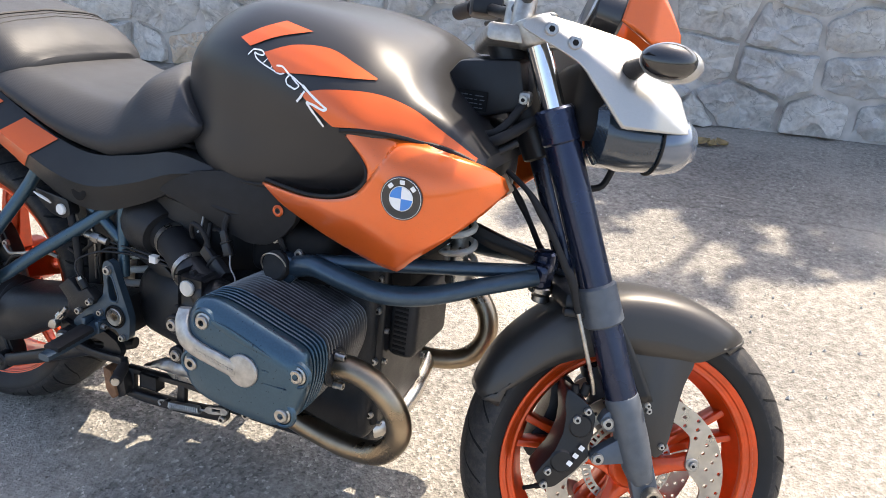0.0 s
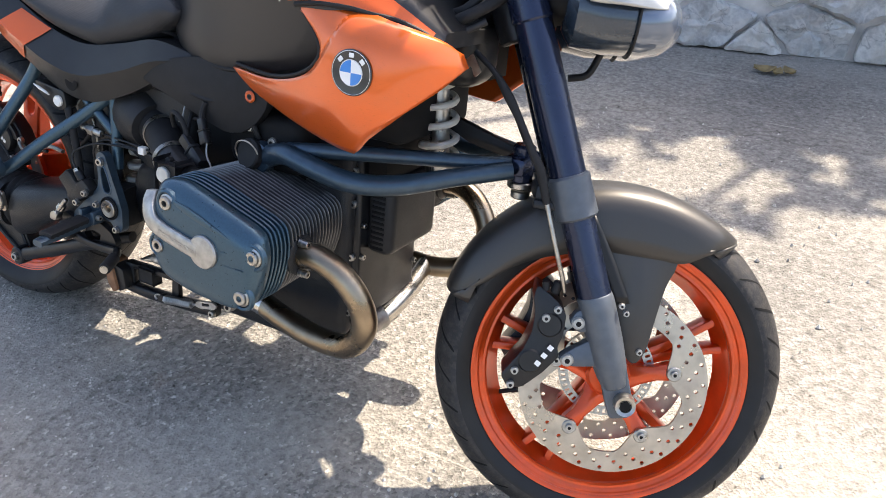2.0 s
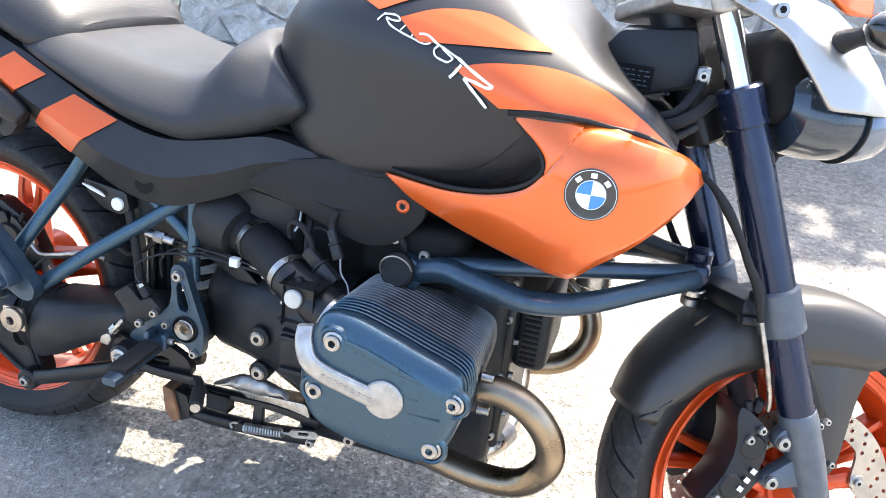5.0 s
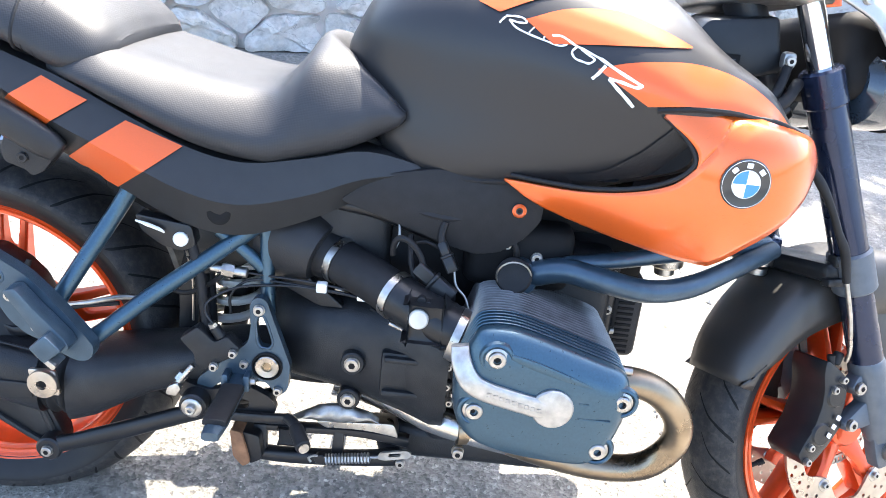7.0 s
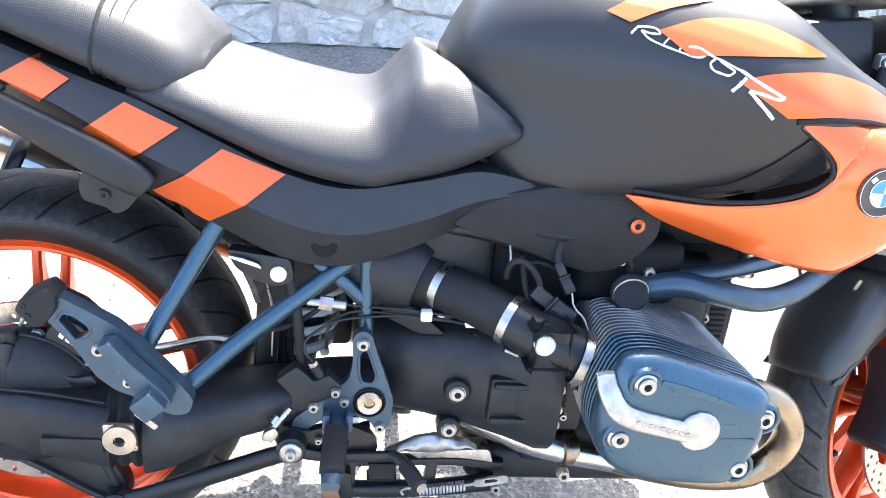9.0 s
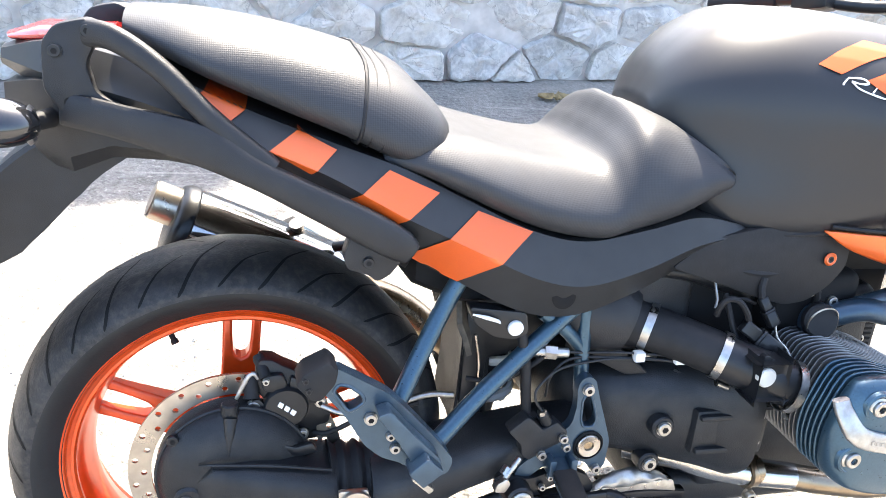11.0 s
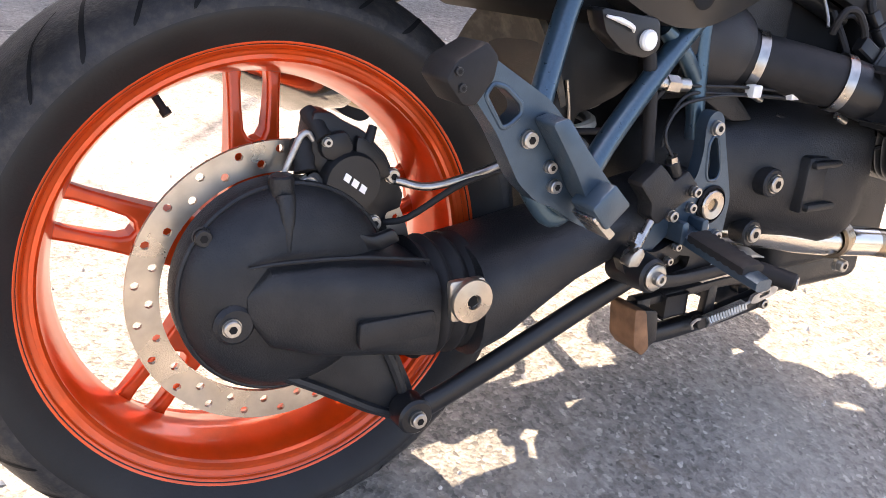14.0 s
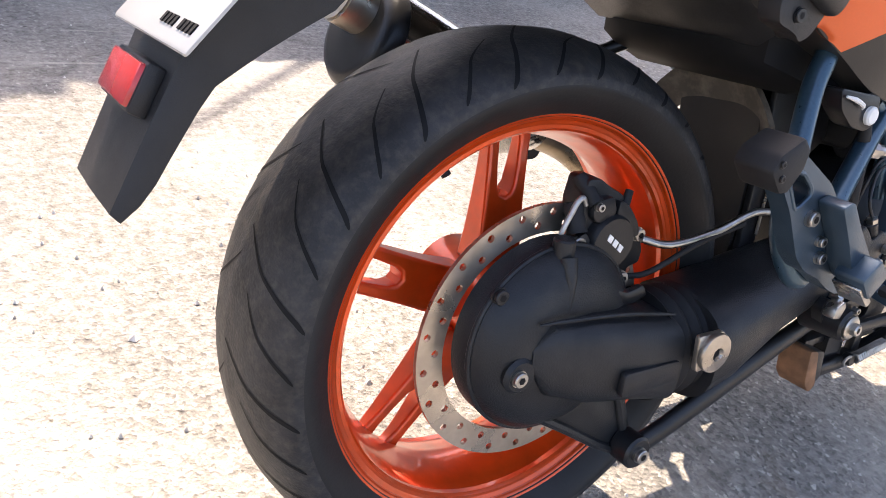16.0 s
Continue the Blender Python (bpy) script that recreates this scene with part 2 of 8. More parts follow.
def ruled(bm, up, low, yf, n=40, rows=10):
    """A sheet between two (x, z) curves, its y from yf(x, z)."""
    def even(pts):
        d = crom([(x, 0, z) for x, z in pts], 12)
        s = [0]
        for a, b in zip(d, d[1:]):
            s.append(s[-1] + (b - a).length)
        return [d[min(range(len(s)), key=lambda q: abs(s[q] - s[-1] * i / n))] for i in range(n + 1)]
    A, B = even(up), even(low)
    grid = []
    for j in range(rows + 1):
        t = j / rows
        grid.append([Vector(((a.x * (1 - t) + b.x * t), yf(a.x * (1 - t) + b.x * t, a.z * (1 - t) + b.z * t), a.z * (1 - t) + b.z * t)) for a, b in zip(A, B)])
    skin(bm, grid, False, False)
    return bm


def hexbolt(r=0.008, h=0.006):
    """A socket screw along -y, washer under the head."""
    bm = bmesh.new()
    cyl(bm, (0, 0.001, 0), (0, -h * 0.35, 0), r * 1.12, seg=18)
    cyl(bm, (0, -h * 0.3, 0), (0, -h, 0), r, seg=18, bev=r * 0.12)
    n = len(bm.verts)
    ring = [(r * 0.5 * math.cos(k * math.pi / 3), r * 0.5 * math.sin(k * math.pi / 3)) for k in range(6)]
    for a, y in ((ring, -h - 0.0004),):
        bm.faces.new([bm.verts.new((x, y, z)) for x, z in a])
    me = mesh_of(bm, "bolt", M["steel"])
    me.materials.append(M["dark"])
    me.polygons[len(me.polygons) - 1].material_index = 1
    return me


BOLT = {}


def bolt(parent, p, r=0.008, h=0.006, ax=(0, -1, 0), m=None, name="bolt", black=False):
    r *= 0.88
    key = (r, h, black)
    if key not in BOLT:
        BOLT[key] = hexbolt(r, h)
        if black:
            BOLT[key].materials[0] = M["black"]
    q = Vector((0, -1, 0)).rotation_difference(Vector(ax)).to_matrix().to_4x4()
    t = Matrix.Translation(p) @ q
    return part(name, BOLT[key], None, parent, "", (m @ t) if m is not None else t)


# ---- ground and wall ----
def ground_material():
    m = bpy.data.materials.new("weathered_asphalt")
    m.use_nodes = True
    n, l = m.node_tree.nodes, m.node_tree.links
    p = n["Principled BSDF"]
    p.inputs["Roughness"].default_value = 0.9
    co = n.new("ShaderNodeTexCoord")

    def noise_at(scale, detail=6, rough=0.6):
        t = n.new("ShaderNodeTexNoise")
        t.inputs["Scale"].default_value, t.inputs["Detail"].default_value, t.inputs["Roughness"].default_value = scale, detail, rough
        l.new(co.outputs["Object"], t.inputs["Vector"])
        return t.outputs[0]

    def ramp(v, *stops):
        r = n.new("ShaderNodeValToRGB")
        while len(r.color_ramp.elements) < len(stops):
            r.color_ramp.elements.new(0.5)
        for e, (pos, c) in zip(r.color_ramp.elements, stops):
            e.position, e.color = pos, (*c, 1)
        l.new(v, r.inputs[0])
        return r.outputs[0]

    def mix(f, a, b, mode="MIX"):
        x = n.new("ShaderNodeMix")
        x.data_type, x.blend_type = "RGBA", mode
        if isinstance(f, float):
            x.inputs[0].default_value = f
        else:
            l.new(f, x.inputs[0])
        l.new(a, x.inputs[6])
        l.new(b, x.inputs[7])
        return x.outputs[2]

    vor = n.new("ShaderNodeTexVoronoi")
    vor.inputs["Scale"].default_value = 150
    wob = n.new("ShaderNodeTexNoise")
    wob.inputs["Scale"].default_value, wob.inputs["Detail"].default_value = 130, 4
    l.new(co.outputs["Object"], wob.inputs["Vector"])
    wadd = n.new("ShaderNodeVectorMath")
    wadd.operation = "MULTIPLY_ADD"
    wadd.inputs[1].default_value = (0.011, 0.011, 0.011)
    l.new(wob.outputs[1], wadd.inputs[0])
    l.new(co.outputs["Object"], wadd.inputs[2])
    l.new(wadd.outputs[0], vor.inputs["Vector"])
    chips = ramp(vor.outputs["Color"], (0.06, (0.125, 0.122, 0.116)), (0.36, (0.235, 0.228, 0.213)), (0.8, (0.305, 0.292, 0.268)), (0.95, (0.56, 0.54, 0.50)))
    broad = ramp(noise_at(1.7, 8), (0.3, (0.72, 0.71, 0.70)), (0.55, (1.0, 0.98, 0.95)), (0.75, (1.12, 1.09, 1.02)))
    fine = ramp(noise_at(55, 6), (0.32, (0.58, 0.57, 0.56)), (0.62, (1.12, 1.12, 1.11)))
    rust = ramp(noise_at(2.6, 7), (0.66, (0, 0, 0)), (0.8, (1, 1, 1)))
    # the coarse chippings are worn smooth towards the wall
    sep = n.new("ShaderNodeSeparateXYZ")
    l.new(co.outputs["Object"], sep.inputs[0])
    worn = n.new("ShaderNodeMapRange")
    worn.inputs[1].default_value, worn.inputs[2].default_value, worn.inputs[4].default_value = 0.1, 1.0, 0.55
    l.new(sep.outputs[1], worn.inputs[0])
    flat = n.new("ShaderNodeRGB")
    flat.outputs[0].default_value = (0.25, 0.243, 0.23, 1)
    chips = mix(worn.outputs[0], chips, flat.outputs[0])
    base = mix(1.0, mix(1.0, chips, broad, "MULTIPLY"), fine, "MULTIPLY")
    tan = n.new("ShaderNodeRGB")
    tan.outputs[0].default_value = (0.36, 0.25, 0.15, 1)
    sc = n.new("ShaderNodeMath")
    sc.operation = "MULTIPLY"
    sc.inputs[1].default_value = 0.35
    l.new(rust, sc.inputs[0])
    base = mix(sc.outputs[0], base, tan.outputs[0])
    # pale scuffs worn along the road, and worn dusty patches
    mp = n.new("ShaderNodeMapping")
    mp.inputs["Rotation"].default_value = (0, 0, radians(-8.2))
    mp.inputs["Scale"].default_value = (0.8, 20, 1)
    l.new(co.outputs["Object"], mp.inputs["Vector"])
    st = n.new("ShaderNodeTexNoise")
    st.inputs["Scale"].default_value, st.inputs["Detail"].default_value, st.inputs["Roughness"].default_value = 1.6, 8, 0.7
    l.new(mp.outputs[0], st.inputs["Vector"])
    scuff = ramp(st.outputs[0], (0.60, (0, 0, 0)), (0.68, (0.75, 0.75, 0.75)))
    dust = n.new("ShaderNodeRGB")
    dust.outputs[0].default_value = (0.43, 0.40, 0.35, 1)
    base = mix(scuff, base, dust.outputs[0])
    patch = ramp(noise_at(0.9, 9, 0.68), (0.48, (0, 0, 0)), (0.66, (0.6, 0.6, 0.6)))
    base = mix(patch, base, dust.outputs[0])
    specks = ramp(noise_at(38, 3, 0.5), (0.70, (1, 1, 1)), (0.76, (0.35, 0.33, 0.30)))
    base = mix(1.0, base, specks, "MULTIPLY")
    # hairline cracks with a course of their own
    cr = n.new("ShaderNodeTexVoronoi")
    cr.feature = "DISTANCE_TO_EDGE"
    cr.inputs["Scale"].default_value = 0.38
    warp = n.new("ShaderNodeTexNoise")
    warp.inputs["Scale"].default_value, warp.inputs["Detail"].default_value = 5, 6
    l.new(co.outputs["Object"], warp.inputs["Vector"])
    add = n.new("ShaderNodeVectorMath")
    add.operation = "MULTIPLY_ADD"
    add.inputs[1].default_value = (0.25, 0.25, 0)
    l.new(warp.outputs[1], add.inputs[0])
    l.new(co.outputs["Object"], add.inputs[2])
    l.new(add.outputs[0], cr.inputs["Vector"])
    crack = ramp(cr.outputs["Distance"], (0.0, (0.72, 0.71, 0.70)), (0.0016, (1, 1, 1)))
    base = mix(1.0, base, crack, "MULTIPLY")
    l.new(base, p.inputs["Base Color"])
    b1 = n.new("ShaderNodeBump")
    b1.inputs["Strength"].default_value, b1.inputs["Distance"].default_value = 0.8, 0.0042
    h = n.new("ShaderNodeMath")
    h.operation = "ADD"
    l.new(vor.outputs["Distance"], h.inputs[0])
    l.new(noise_at(70, 8, 0.7), h.inputs[1])
    l.new(h.outputs[0], b1.inputs["Height"])
    l.new(b1.outputs[0], p.inputs["Normal"])
    return m


def stone_material(name, a, b, c):
    m = bpy.data.materials.new(name)
    m.use_nodes = True
    n, l = m.node_tree.nodes, m.node_tree.links
    p = n["Principled BSDF"]
    p.inputs["Roughness"].default_value = 0.85
    co, oi = n.new("ShaderNodeTexCoord"), n.new("ShaderNodeObjectInfo")
    t = n.new("ShaderNodeTexNoise")
    t.inputs["Scale"].default_value, t.inputs["Detail"].default_value, t.inputs["Roughness"].default_value = 9, 12, 0.78
    l.new(co.outputs["Object"], t.inputs["Vector"])
    r = n.new("ShaderNodeValToRGB")
    r.color_ramp.elements[0].position, r.color_ramp.elements[0].color = 0.33, (*a, 1)
    r.color_ramp.elements[1].position, r.color_ramp.elements[1].color = 0.55, (*b, 1)
    e = r.color_ramp.elements.new(0.72)
    e.color = (*c, 1)
    l.new(t.outputs[0], r.inputs[0])
    tint = n.new("ShaderNodeValToRGB")
    tint.color_ramp.elements[0].color = (0.86, 0.88, 0.91, 1)
    tint.color_ramp.elements[1].color = (1.12, 1.10, 1.06, 1)
    w = tint.color_ramp.elements.new(0.86)
    w.color = (1.05, 1.03, 1.0, 1)
    tint.color_ramp.elements[2].color = (1.1, 0.86, 0.62, 1)
    l.new(oi.outputs["Random"], tint.inputs[0])
    mx = n.new("ShaderNodeMix")
    mx.data_type, mx.blend_type = "RGBA", "MULTIPLY"
    mx.inputs[0].default_value = 1
    l.new(r.outputs[0], mx.inputs[6])
    l.new(tint.outputs[0], mx.inputs[7])
    # white calcite veins, dark hairline cracks and ochre bloom
    def lines(scale, width, distortion):
        v = n.new("ShaderNodeTexNoise")
        v.inputs["Scale"].default_value, v.inputs["Detail"].default_value, v.inputs["Distortion"].default_value = scale, 5, distortion
        l.new(co.outputs["Object"], v.inputs["Vector"])
        d = n.new("ShaderNodeMath")
        d.operation = "SUBTRACT"
        d.inputs[1].default_value = 0.5
        l.new(v.outputs[0], d.inputs[0])
        a_ = n.new("ShaderNodeMath")
        a_.operation = "ABSOLUTE"
        l.new(d.outputs[0], a_.inputs[0])
        q = n.new("ShaderNodeMapRange")
        q.inputs[1].default_value, q.inputs[2].default_value, q.inputs[3].default_value, q.inputs[4].default_value = 0.0, width, 1.0, 0.0
        l.new(a_.outputs[0], q.inputs[0])
        return q.outputs[0]

    def over(f, base_, colour, amount):
        k_ = n.new("ShaderNodeMath")
        k_.operation = "MULTIPLY"
        k_.inputs[1].default_value = amount
        l.new(f, k_.inputs[0])
        x_ = n.new("ShaderNodeMix")
        x_.data_type = "RGBA"
        l.new(k_.outputs[0], x_.inputs[0])
        l.new(base_, x_.inputs[6])
        x_.inputs[7].default_value = (*colour, 1)
        return x_.outputs[2]
    crack_f = lines(4, 0.006, 0.4)
    bloom = n.new("ShaderNodeTexNoise")
    bloom.inputs["Scale"].default_value, bloom.inputs["Detail"].default_value = 5, 6
    l.new(co.outputs["Object"], bloom.inputs["Vector"])
    br = n.new("ShaderNodeMapRange")
    br.inputs[1].default_value, br.inputs[2].default_value = 0.58, 0.72
    l.new(bloom.outputs[0], br.inputs[0])
    stone_col = over(br.outputs[0], mx.outputs[2], (0.50, 0.36, 0.20), 0.45)
    stone_col = over(lines(7, 0.05, 0.6), stone_col, (0.95, 0.93, 0.88), 0.5)
    stone_col = over(crack_f, stone_col, (0.22, 0.21, 0.20), 0.45)
    l.new(stone_col, p.inputs["Base Color"])
    bp = n.new("ShaderNodeBump")
    bp.inputs["Strength"].default_value, bp.inputs["Distance"].default_value = 1.0, 0.03
    l.new(t.outputs[0], bp.inputs["Height"])
    rid = n.new("ShaderNodeTexNoise")
    rid.inputs["Scale"].default_value, rid.inputs["Detail"].default_value, rid.inputs["Roughness"].default_value = 42, 8, 0.7
    l.new(co.outputs["Object"], rid.inputs["Vector"])
    bq = n.new("ShaderNodeBump")
    bq.inputs["Strength"].default_value, bq.inputs["Distance"].default_value = 0.9, 0.008
    l.new(rid.outputs[0], bq.inputs["Height"])
    l.new(bp.outputs[0], bq.inputs["Normal"])
    l.new(bq.outputs[0], p.inputs["Normal"])
    return m


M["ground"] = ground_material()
M["stone"] = stone_material("grey_limestone", (0.46, 0.45, 0.425), (0.82, 0.80, 0.755), (0.95, 0.93, 0.88))
M["mortar"] = mat("grey_mortar", (0.50, 0.48, 0.45), 0.95, 0, 0.25, 12, 1.0, 120)

bm = bmesh.new()
xs = [-400, -60, -12, -5] + [-3 + 0.12 * i for i in range(67)] + [8, 20, 80, 400]
ys = [-400, -60, -12, -5] + [-2.5 + 0.12 * i for i in range(43)] + [6, 20, 80, 400]
gv = [[bm.verts.new((x, y, 0.006 * noise.noise((x * 0.9, y * 0.9, 0)) * (1 if abs(x) < 6 and abs(y) < 6 else 0) - 0.004)) for x in xs] for y in ys]
for a, b in zip(gv, gv[1:]):
    for i in range(len(a) - 1):
        bm.faces.new((a[i], a[i + 1], b[i + 1], b[i]))
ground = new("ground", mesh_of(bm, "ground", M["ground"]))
tagged(ground, "light grey weathered asphalt with fine chippings and cracks", "ground", kind="structure")

# the wall runs along its own x; its face is its own y = 0
WALL = pose(0, 2.40, 0, 0, 0, 8.2)
bm = bmesh.new()
box(bm, -9, 12, -0.004, 0.6, -0.2, 1.30, 0.02)
wall = new("wall_north", mesh_of(bm, "wall_north", M["mortar"], False))
wall.matrix_basis = WALL
tagged(wall, "rubble retaining wall of pale grey stones in mortar", "wall", kind="structure")


def clip(poly, p, nrm):
    out = []
    for i in range(len(poly)):
        a, b = poly[i], poly[(i + 1) % len(poly)]
        da, db = (a - p).dot(nrm), (b - p).dot(nrm)
        if da <= 0:
            out.append(a)
        if da * db < 0:
            out.append(a + (b - a) * (da / (da - db)))
    return out


def build_stones():
    """Rubble in rough courses: blocky cells with broken outlines and chipped faces."""
    rng = random.Random(7)
    seeds = []
    row_z, r = 0.0, 0
    while row_z < 1.32:
        h = (0.15, 0.23, 0.19, 0.25, 0.17, 0.22, 0.2)[r % 7]
        x = -3.2 + 0.13 * (r % 3)
        while x < 5.4:
            wdt = rng.choice((0.16, 0.22, 0.28, 0.34, 0.42)) * rng.uniform(0.9, 1.12)
            seeds.append(Vector((x + wdt / 2, row_z + rng.uniform(-0.03, 0.03) + h / 2)))
            if rng.random() < 0.16:
                seeds.append(Vector((x + wdt, row_z + rng.choice((0.02, h - 0.02)))))
            x += wdt
        row_z += h
        r += 1
    Z = 1.45
    for s in seeds:
        sv = Vector((s.x, s.y * Z))
        cell = [sv + Vector(d) for d in ((-0.32, -0.3), (0.32, -0.3), (0.32, 0.3), (-0.32, 0.3))]
        for o in seeds:
            d = Vector((o.x, o.y * Z)) - sv
            if 0 < d.length < 0.75:
                cell = clip(cell, sv + d / 2, d.normalized())
        for nrm, lim in (((0, -1), -0.005), ((0, 1), 1.29 * Z)):
            cell = clip(cell, Vector((0, lim)), Vector(nrm))
        if len(cell) < 3:
            continue
        cell = [Vector((v.x, v.y / Z)) for v in cell]
        c = sum(cell, Vector((0, 0))) / len(cell)
        gap = rng.uniform(0.004, 0.022)
        corner = [tuple(c + (v - c) * max(0.5, 1 - gap / max(0.03, (v - c).length))) for v in cell]
        out = rounded(corner, rng.uniform(0.008, 0.028), 2)
        # finer outline, broken by noise
        fine = []
        for i in range(len(out)):
            a, b = Vector(out[i]), Vector(out[(i + 1) % len(out)])
            k = max(1, int((b - a).length / 0.022))
            fine += [a + (b - a) * (q / k) for q in range(k)]
        proud = rng.uniform(0.018, 0.050)
        tilt_x, tilt_z = rng.uniform(-0.14, 0.14), rng.uniform(-0.2, 0.12)
        ox = rng.uniform(0, 50)
        bm = bmesh.new()
        rings = []
        for k, y in ((1.0, 0.06), (1.0, 0.004), (0.985, -proud * 0.72), (0.955, -proud * 0.97), (0.80, -proud * 1.02), (0.55, -proud * 1.04), (0.28, -proud * 1.04), (0.08, -proud * 1.04)):
            ring = []
            for q in fine:
                v = c + (q - c) * k
                e = 0.010 * noise.noise((v.x * 16 + ox, v.y * 16, 1)) + 0.006 * noise.noise((v.x * 38 + ox, v.y * 38, 5))
                dy = 0.022 * noise.noise((v.x * 8 + ox, v.y * 8, 3)) + 0.016 * noise.noise((v.x * 21 + ox, v.y * 21, 7)) + 0.009 * noise.noise((v.x * 60 + ox, v.y * 60, 2))
                rad = (q - c).normalized() if (q - c).length > 1e-6 else Vector((0, 0))
                front = 0.0 if y > 0 else 1.0
                p2 = v + rad * e
                ring.append(Vector((p2.x - c.x, y + front * (dy + tilt_x * (v.x - c.x) + tilt_z * (v.y - c.y)), p2.y - c.y)))
            rings.append(ring)
        skin(bm, rings, True, True)
        me = mesh_of(bm, "stone", M["stone"], True)
        me.set_sharp_from_angle(angle=radians(24))
        part("stone", me, None, wall, "", Matrix.Translation((c.x, 0, c.y)))


# ---- the motorcycle ----
LEAN, TURN = -12.4, 1.2
bike = new("motorcycle")
bike.matrix_basis = pose(0, 0, 0, 0, 0, TURN) @ pose(0, 0, 0, LEAN, 0, 0)
tagged(bike, "orange and graphite naked motorcycle leaning on its side stand", "motorcycle")
# the front end is turned about the steering axis
RAKE, STEER = 26.0, 26.0
PIV = Vector((1.452, 0, 0.30))
AXIS = Vector((-math.sin(radians(RAKE)), 0, math.cos(radians(RAKE))))
FRONT = Matrix.Translation(PIV) @ Matrix.Rotation(radians(STEER), 4, AXIS) @ Matrix.Translation(-PIV)


def tyre_profile(r, rim, w):
    """Radius and y across a radial tyre, bead to bead, with its inside."""
    h = w / 2
    d = r - rim
    pts = [(rim - 0.004, h * 0.80), (rim + 0.14 * d, h * 0.92), (rim + 0.30 * d, h * 0.99), (rim + 0.42 * d, h * 1.0), (rim + 0.57 * d, h * 0.955), (rim + 0.78 * d, h * 0.76), (rim + 0.93 * d, h * 0.44), (r, 0)]
    d = crom([(a, b, 0) for a, b in pts], 5)
    half = [(p.x, p.y) for p in d]
    full = half + [(a, -b) for a, b in half[::-1][1:]]
    inner = [(rim - 0.012, -h * 0.72), (rim - 0.012, h * 0.72)]
    return full, inner


def build_tyre(parent, c, r, rim, w, m, label, n_grooves):
    full, inner = tyre_profile(r, rim, w)
    bm = bmesh.new()
    lathe(bm, [(a, b) for a, b in full] + inner, 120, c)
    ob = part("tyre", bm, M["tyre"], parent, label, m)
    ob.data.materials.append(M["sidewall"])
    for f in ob.data.polygons:
        mid = f.center
        if math.hypot(mid.x - c[0], mid.z - c[2]) < rim + 0.40 * (r - rim):
            f.material_index = 1
    # tread grooves: dark strips just above the tread, black standing for their shade
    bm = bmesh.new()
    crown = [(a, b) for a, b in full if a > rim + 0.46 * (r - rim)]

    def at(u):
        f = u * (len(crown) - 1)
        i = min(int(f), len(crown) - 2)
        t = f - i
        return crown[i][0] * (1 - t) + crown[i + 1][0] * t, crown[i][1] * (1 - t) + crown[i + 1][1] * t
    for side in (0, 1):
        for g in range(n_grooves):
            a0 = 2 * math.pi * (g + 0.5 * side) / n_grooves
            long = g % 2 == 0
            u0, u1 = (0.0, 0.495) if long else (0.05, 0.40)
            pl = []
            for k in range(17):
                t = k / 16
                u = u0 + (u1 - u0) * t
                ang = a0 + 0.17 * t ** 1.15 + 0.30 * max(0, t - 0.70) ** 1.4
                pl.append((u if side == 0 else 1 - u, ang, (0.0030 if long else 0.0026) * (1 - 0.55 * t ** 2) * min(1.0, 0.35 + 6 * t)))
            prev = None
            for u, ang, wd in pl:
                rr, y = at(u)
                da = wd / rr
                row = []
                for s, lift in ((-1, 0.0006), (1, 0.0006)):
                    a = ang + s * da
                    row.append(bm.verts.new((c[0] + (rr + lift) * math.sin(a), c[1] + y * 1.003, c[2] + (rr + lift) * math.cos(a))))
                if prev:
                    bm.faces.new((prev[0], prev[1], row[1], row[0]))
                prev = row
    g = part("groove_shade_strip", bm, M["dark"], parent, "", m)
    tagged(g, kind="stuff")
    return ob


def rim_mesh(bm, c, rim, w):
    h = w / 2
    prof = [(rim + 0.001, h + 0.002), (rim + 0.004, h - 0.004), (rim - 0.004, h - 0.012), (rim - 0.010, h - 0.012), (rim - 0.016, h - 0.022), (rim - 0.020, h - 0.05), (rim - 0.030, 0.0)]
    half = [(p.x, p.y) for p in crom([(a, b, 0) for a, b in prof], 3)]
    outer = [(rim - 0.003, h + 0.001), (rim - 0.009, h - 0.001), (rim - 0.012, h - 0.0045), (rim - 0.020, h - 0.009), (rim - 0.026, h - 0.022), (rim - 0.033, h - 0.036), (rim - 0.042, 0.0)]
    inner = [(p.x, p.y) for p in crom([(a, b, 0) for a, b in outer], 3)]
    full = half + [(a, -b) for a, b in half[::-1][1:]]
    inn = inner + [(a, -b) for a, b in inner[::-1][1:]]
    lathe(bm, full + inn[::-1], 120, c)


def rim_lip(parent, c, rim, w):
    """The bright turned lip on each side of a rim and the step behind it."""
    for s in (-1, 1):
        y = s * w / 2
        bm = bmesh.new()
        lathe(bm, [(rim - 0.0065, y + s * 0.0012), (rim - 0.0030, y + s * 0.0034), (rim + 0.0015, y + s * 0.0034), (rim + 0.0025, y - s * 0.001), (rim - 0.0050, y - s * 0.004)], 120, c)
        part("rim_lip", bm, M["wheel"], parent)
        bm = bmesh.new()
        lathe(bm, [(rim - 0.0245, y - s * 0.010), (rim - 0.0215, y - s * 0.0068), (rim - 0.0170, y - s * 0.0070), (rim - 0.0165, y - s * 0.014), (rim - 0.0240, y - s * 0.020)], 120, c)
        part("rim_step", bm, M["wheel"], parent)


def polar(c, r, deg, y=0.0):
    a = radians(deg)
    return Vector((c[0] + r * math.cos(a), c[1] + y, c[2] + r * math.sin(a)))


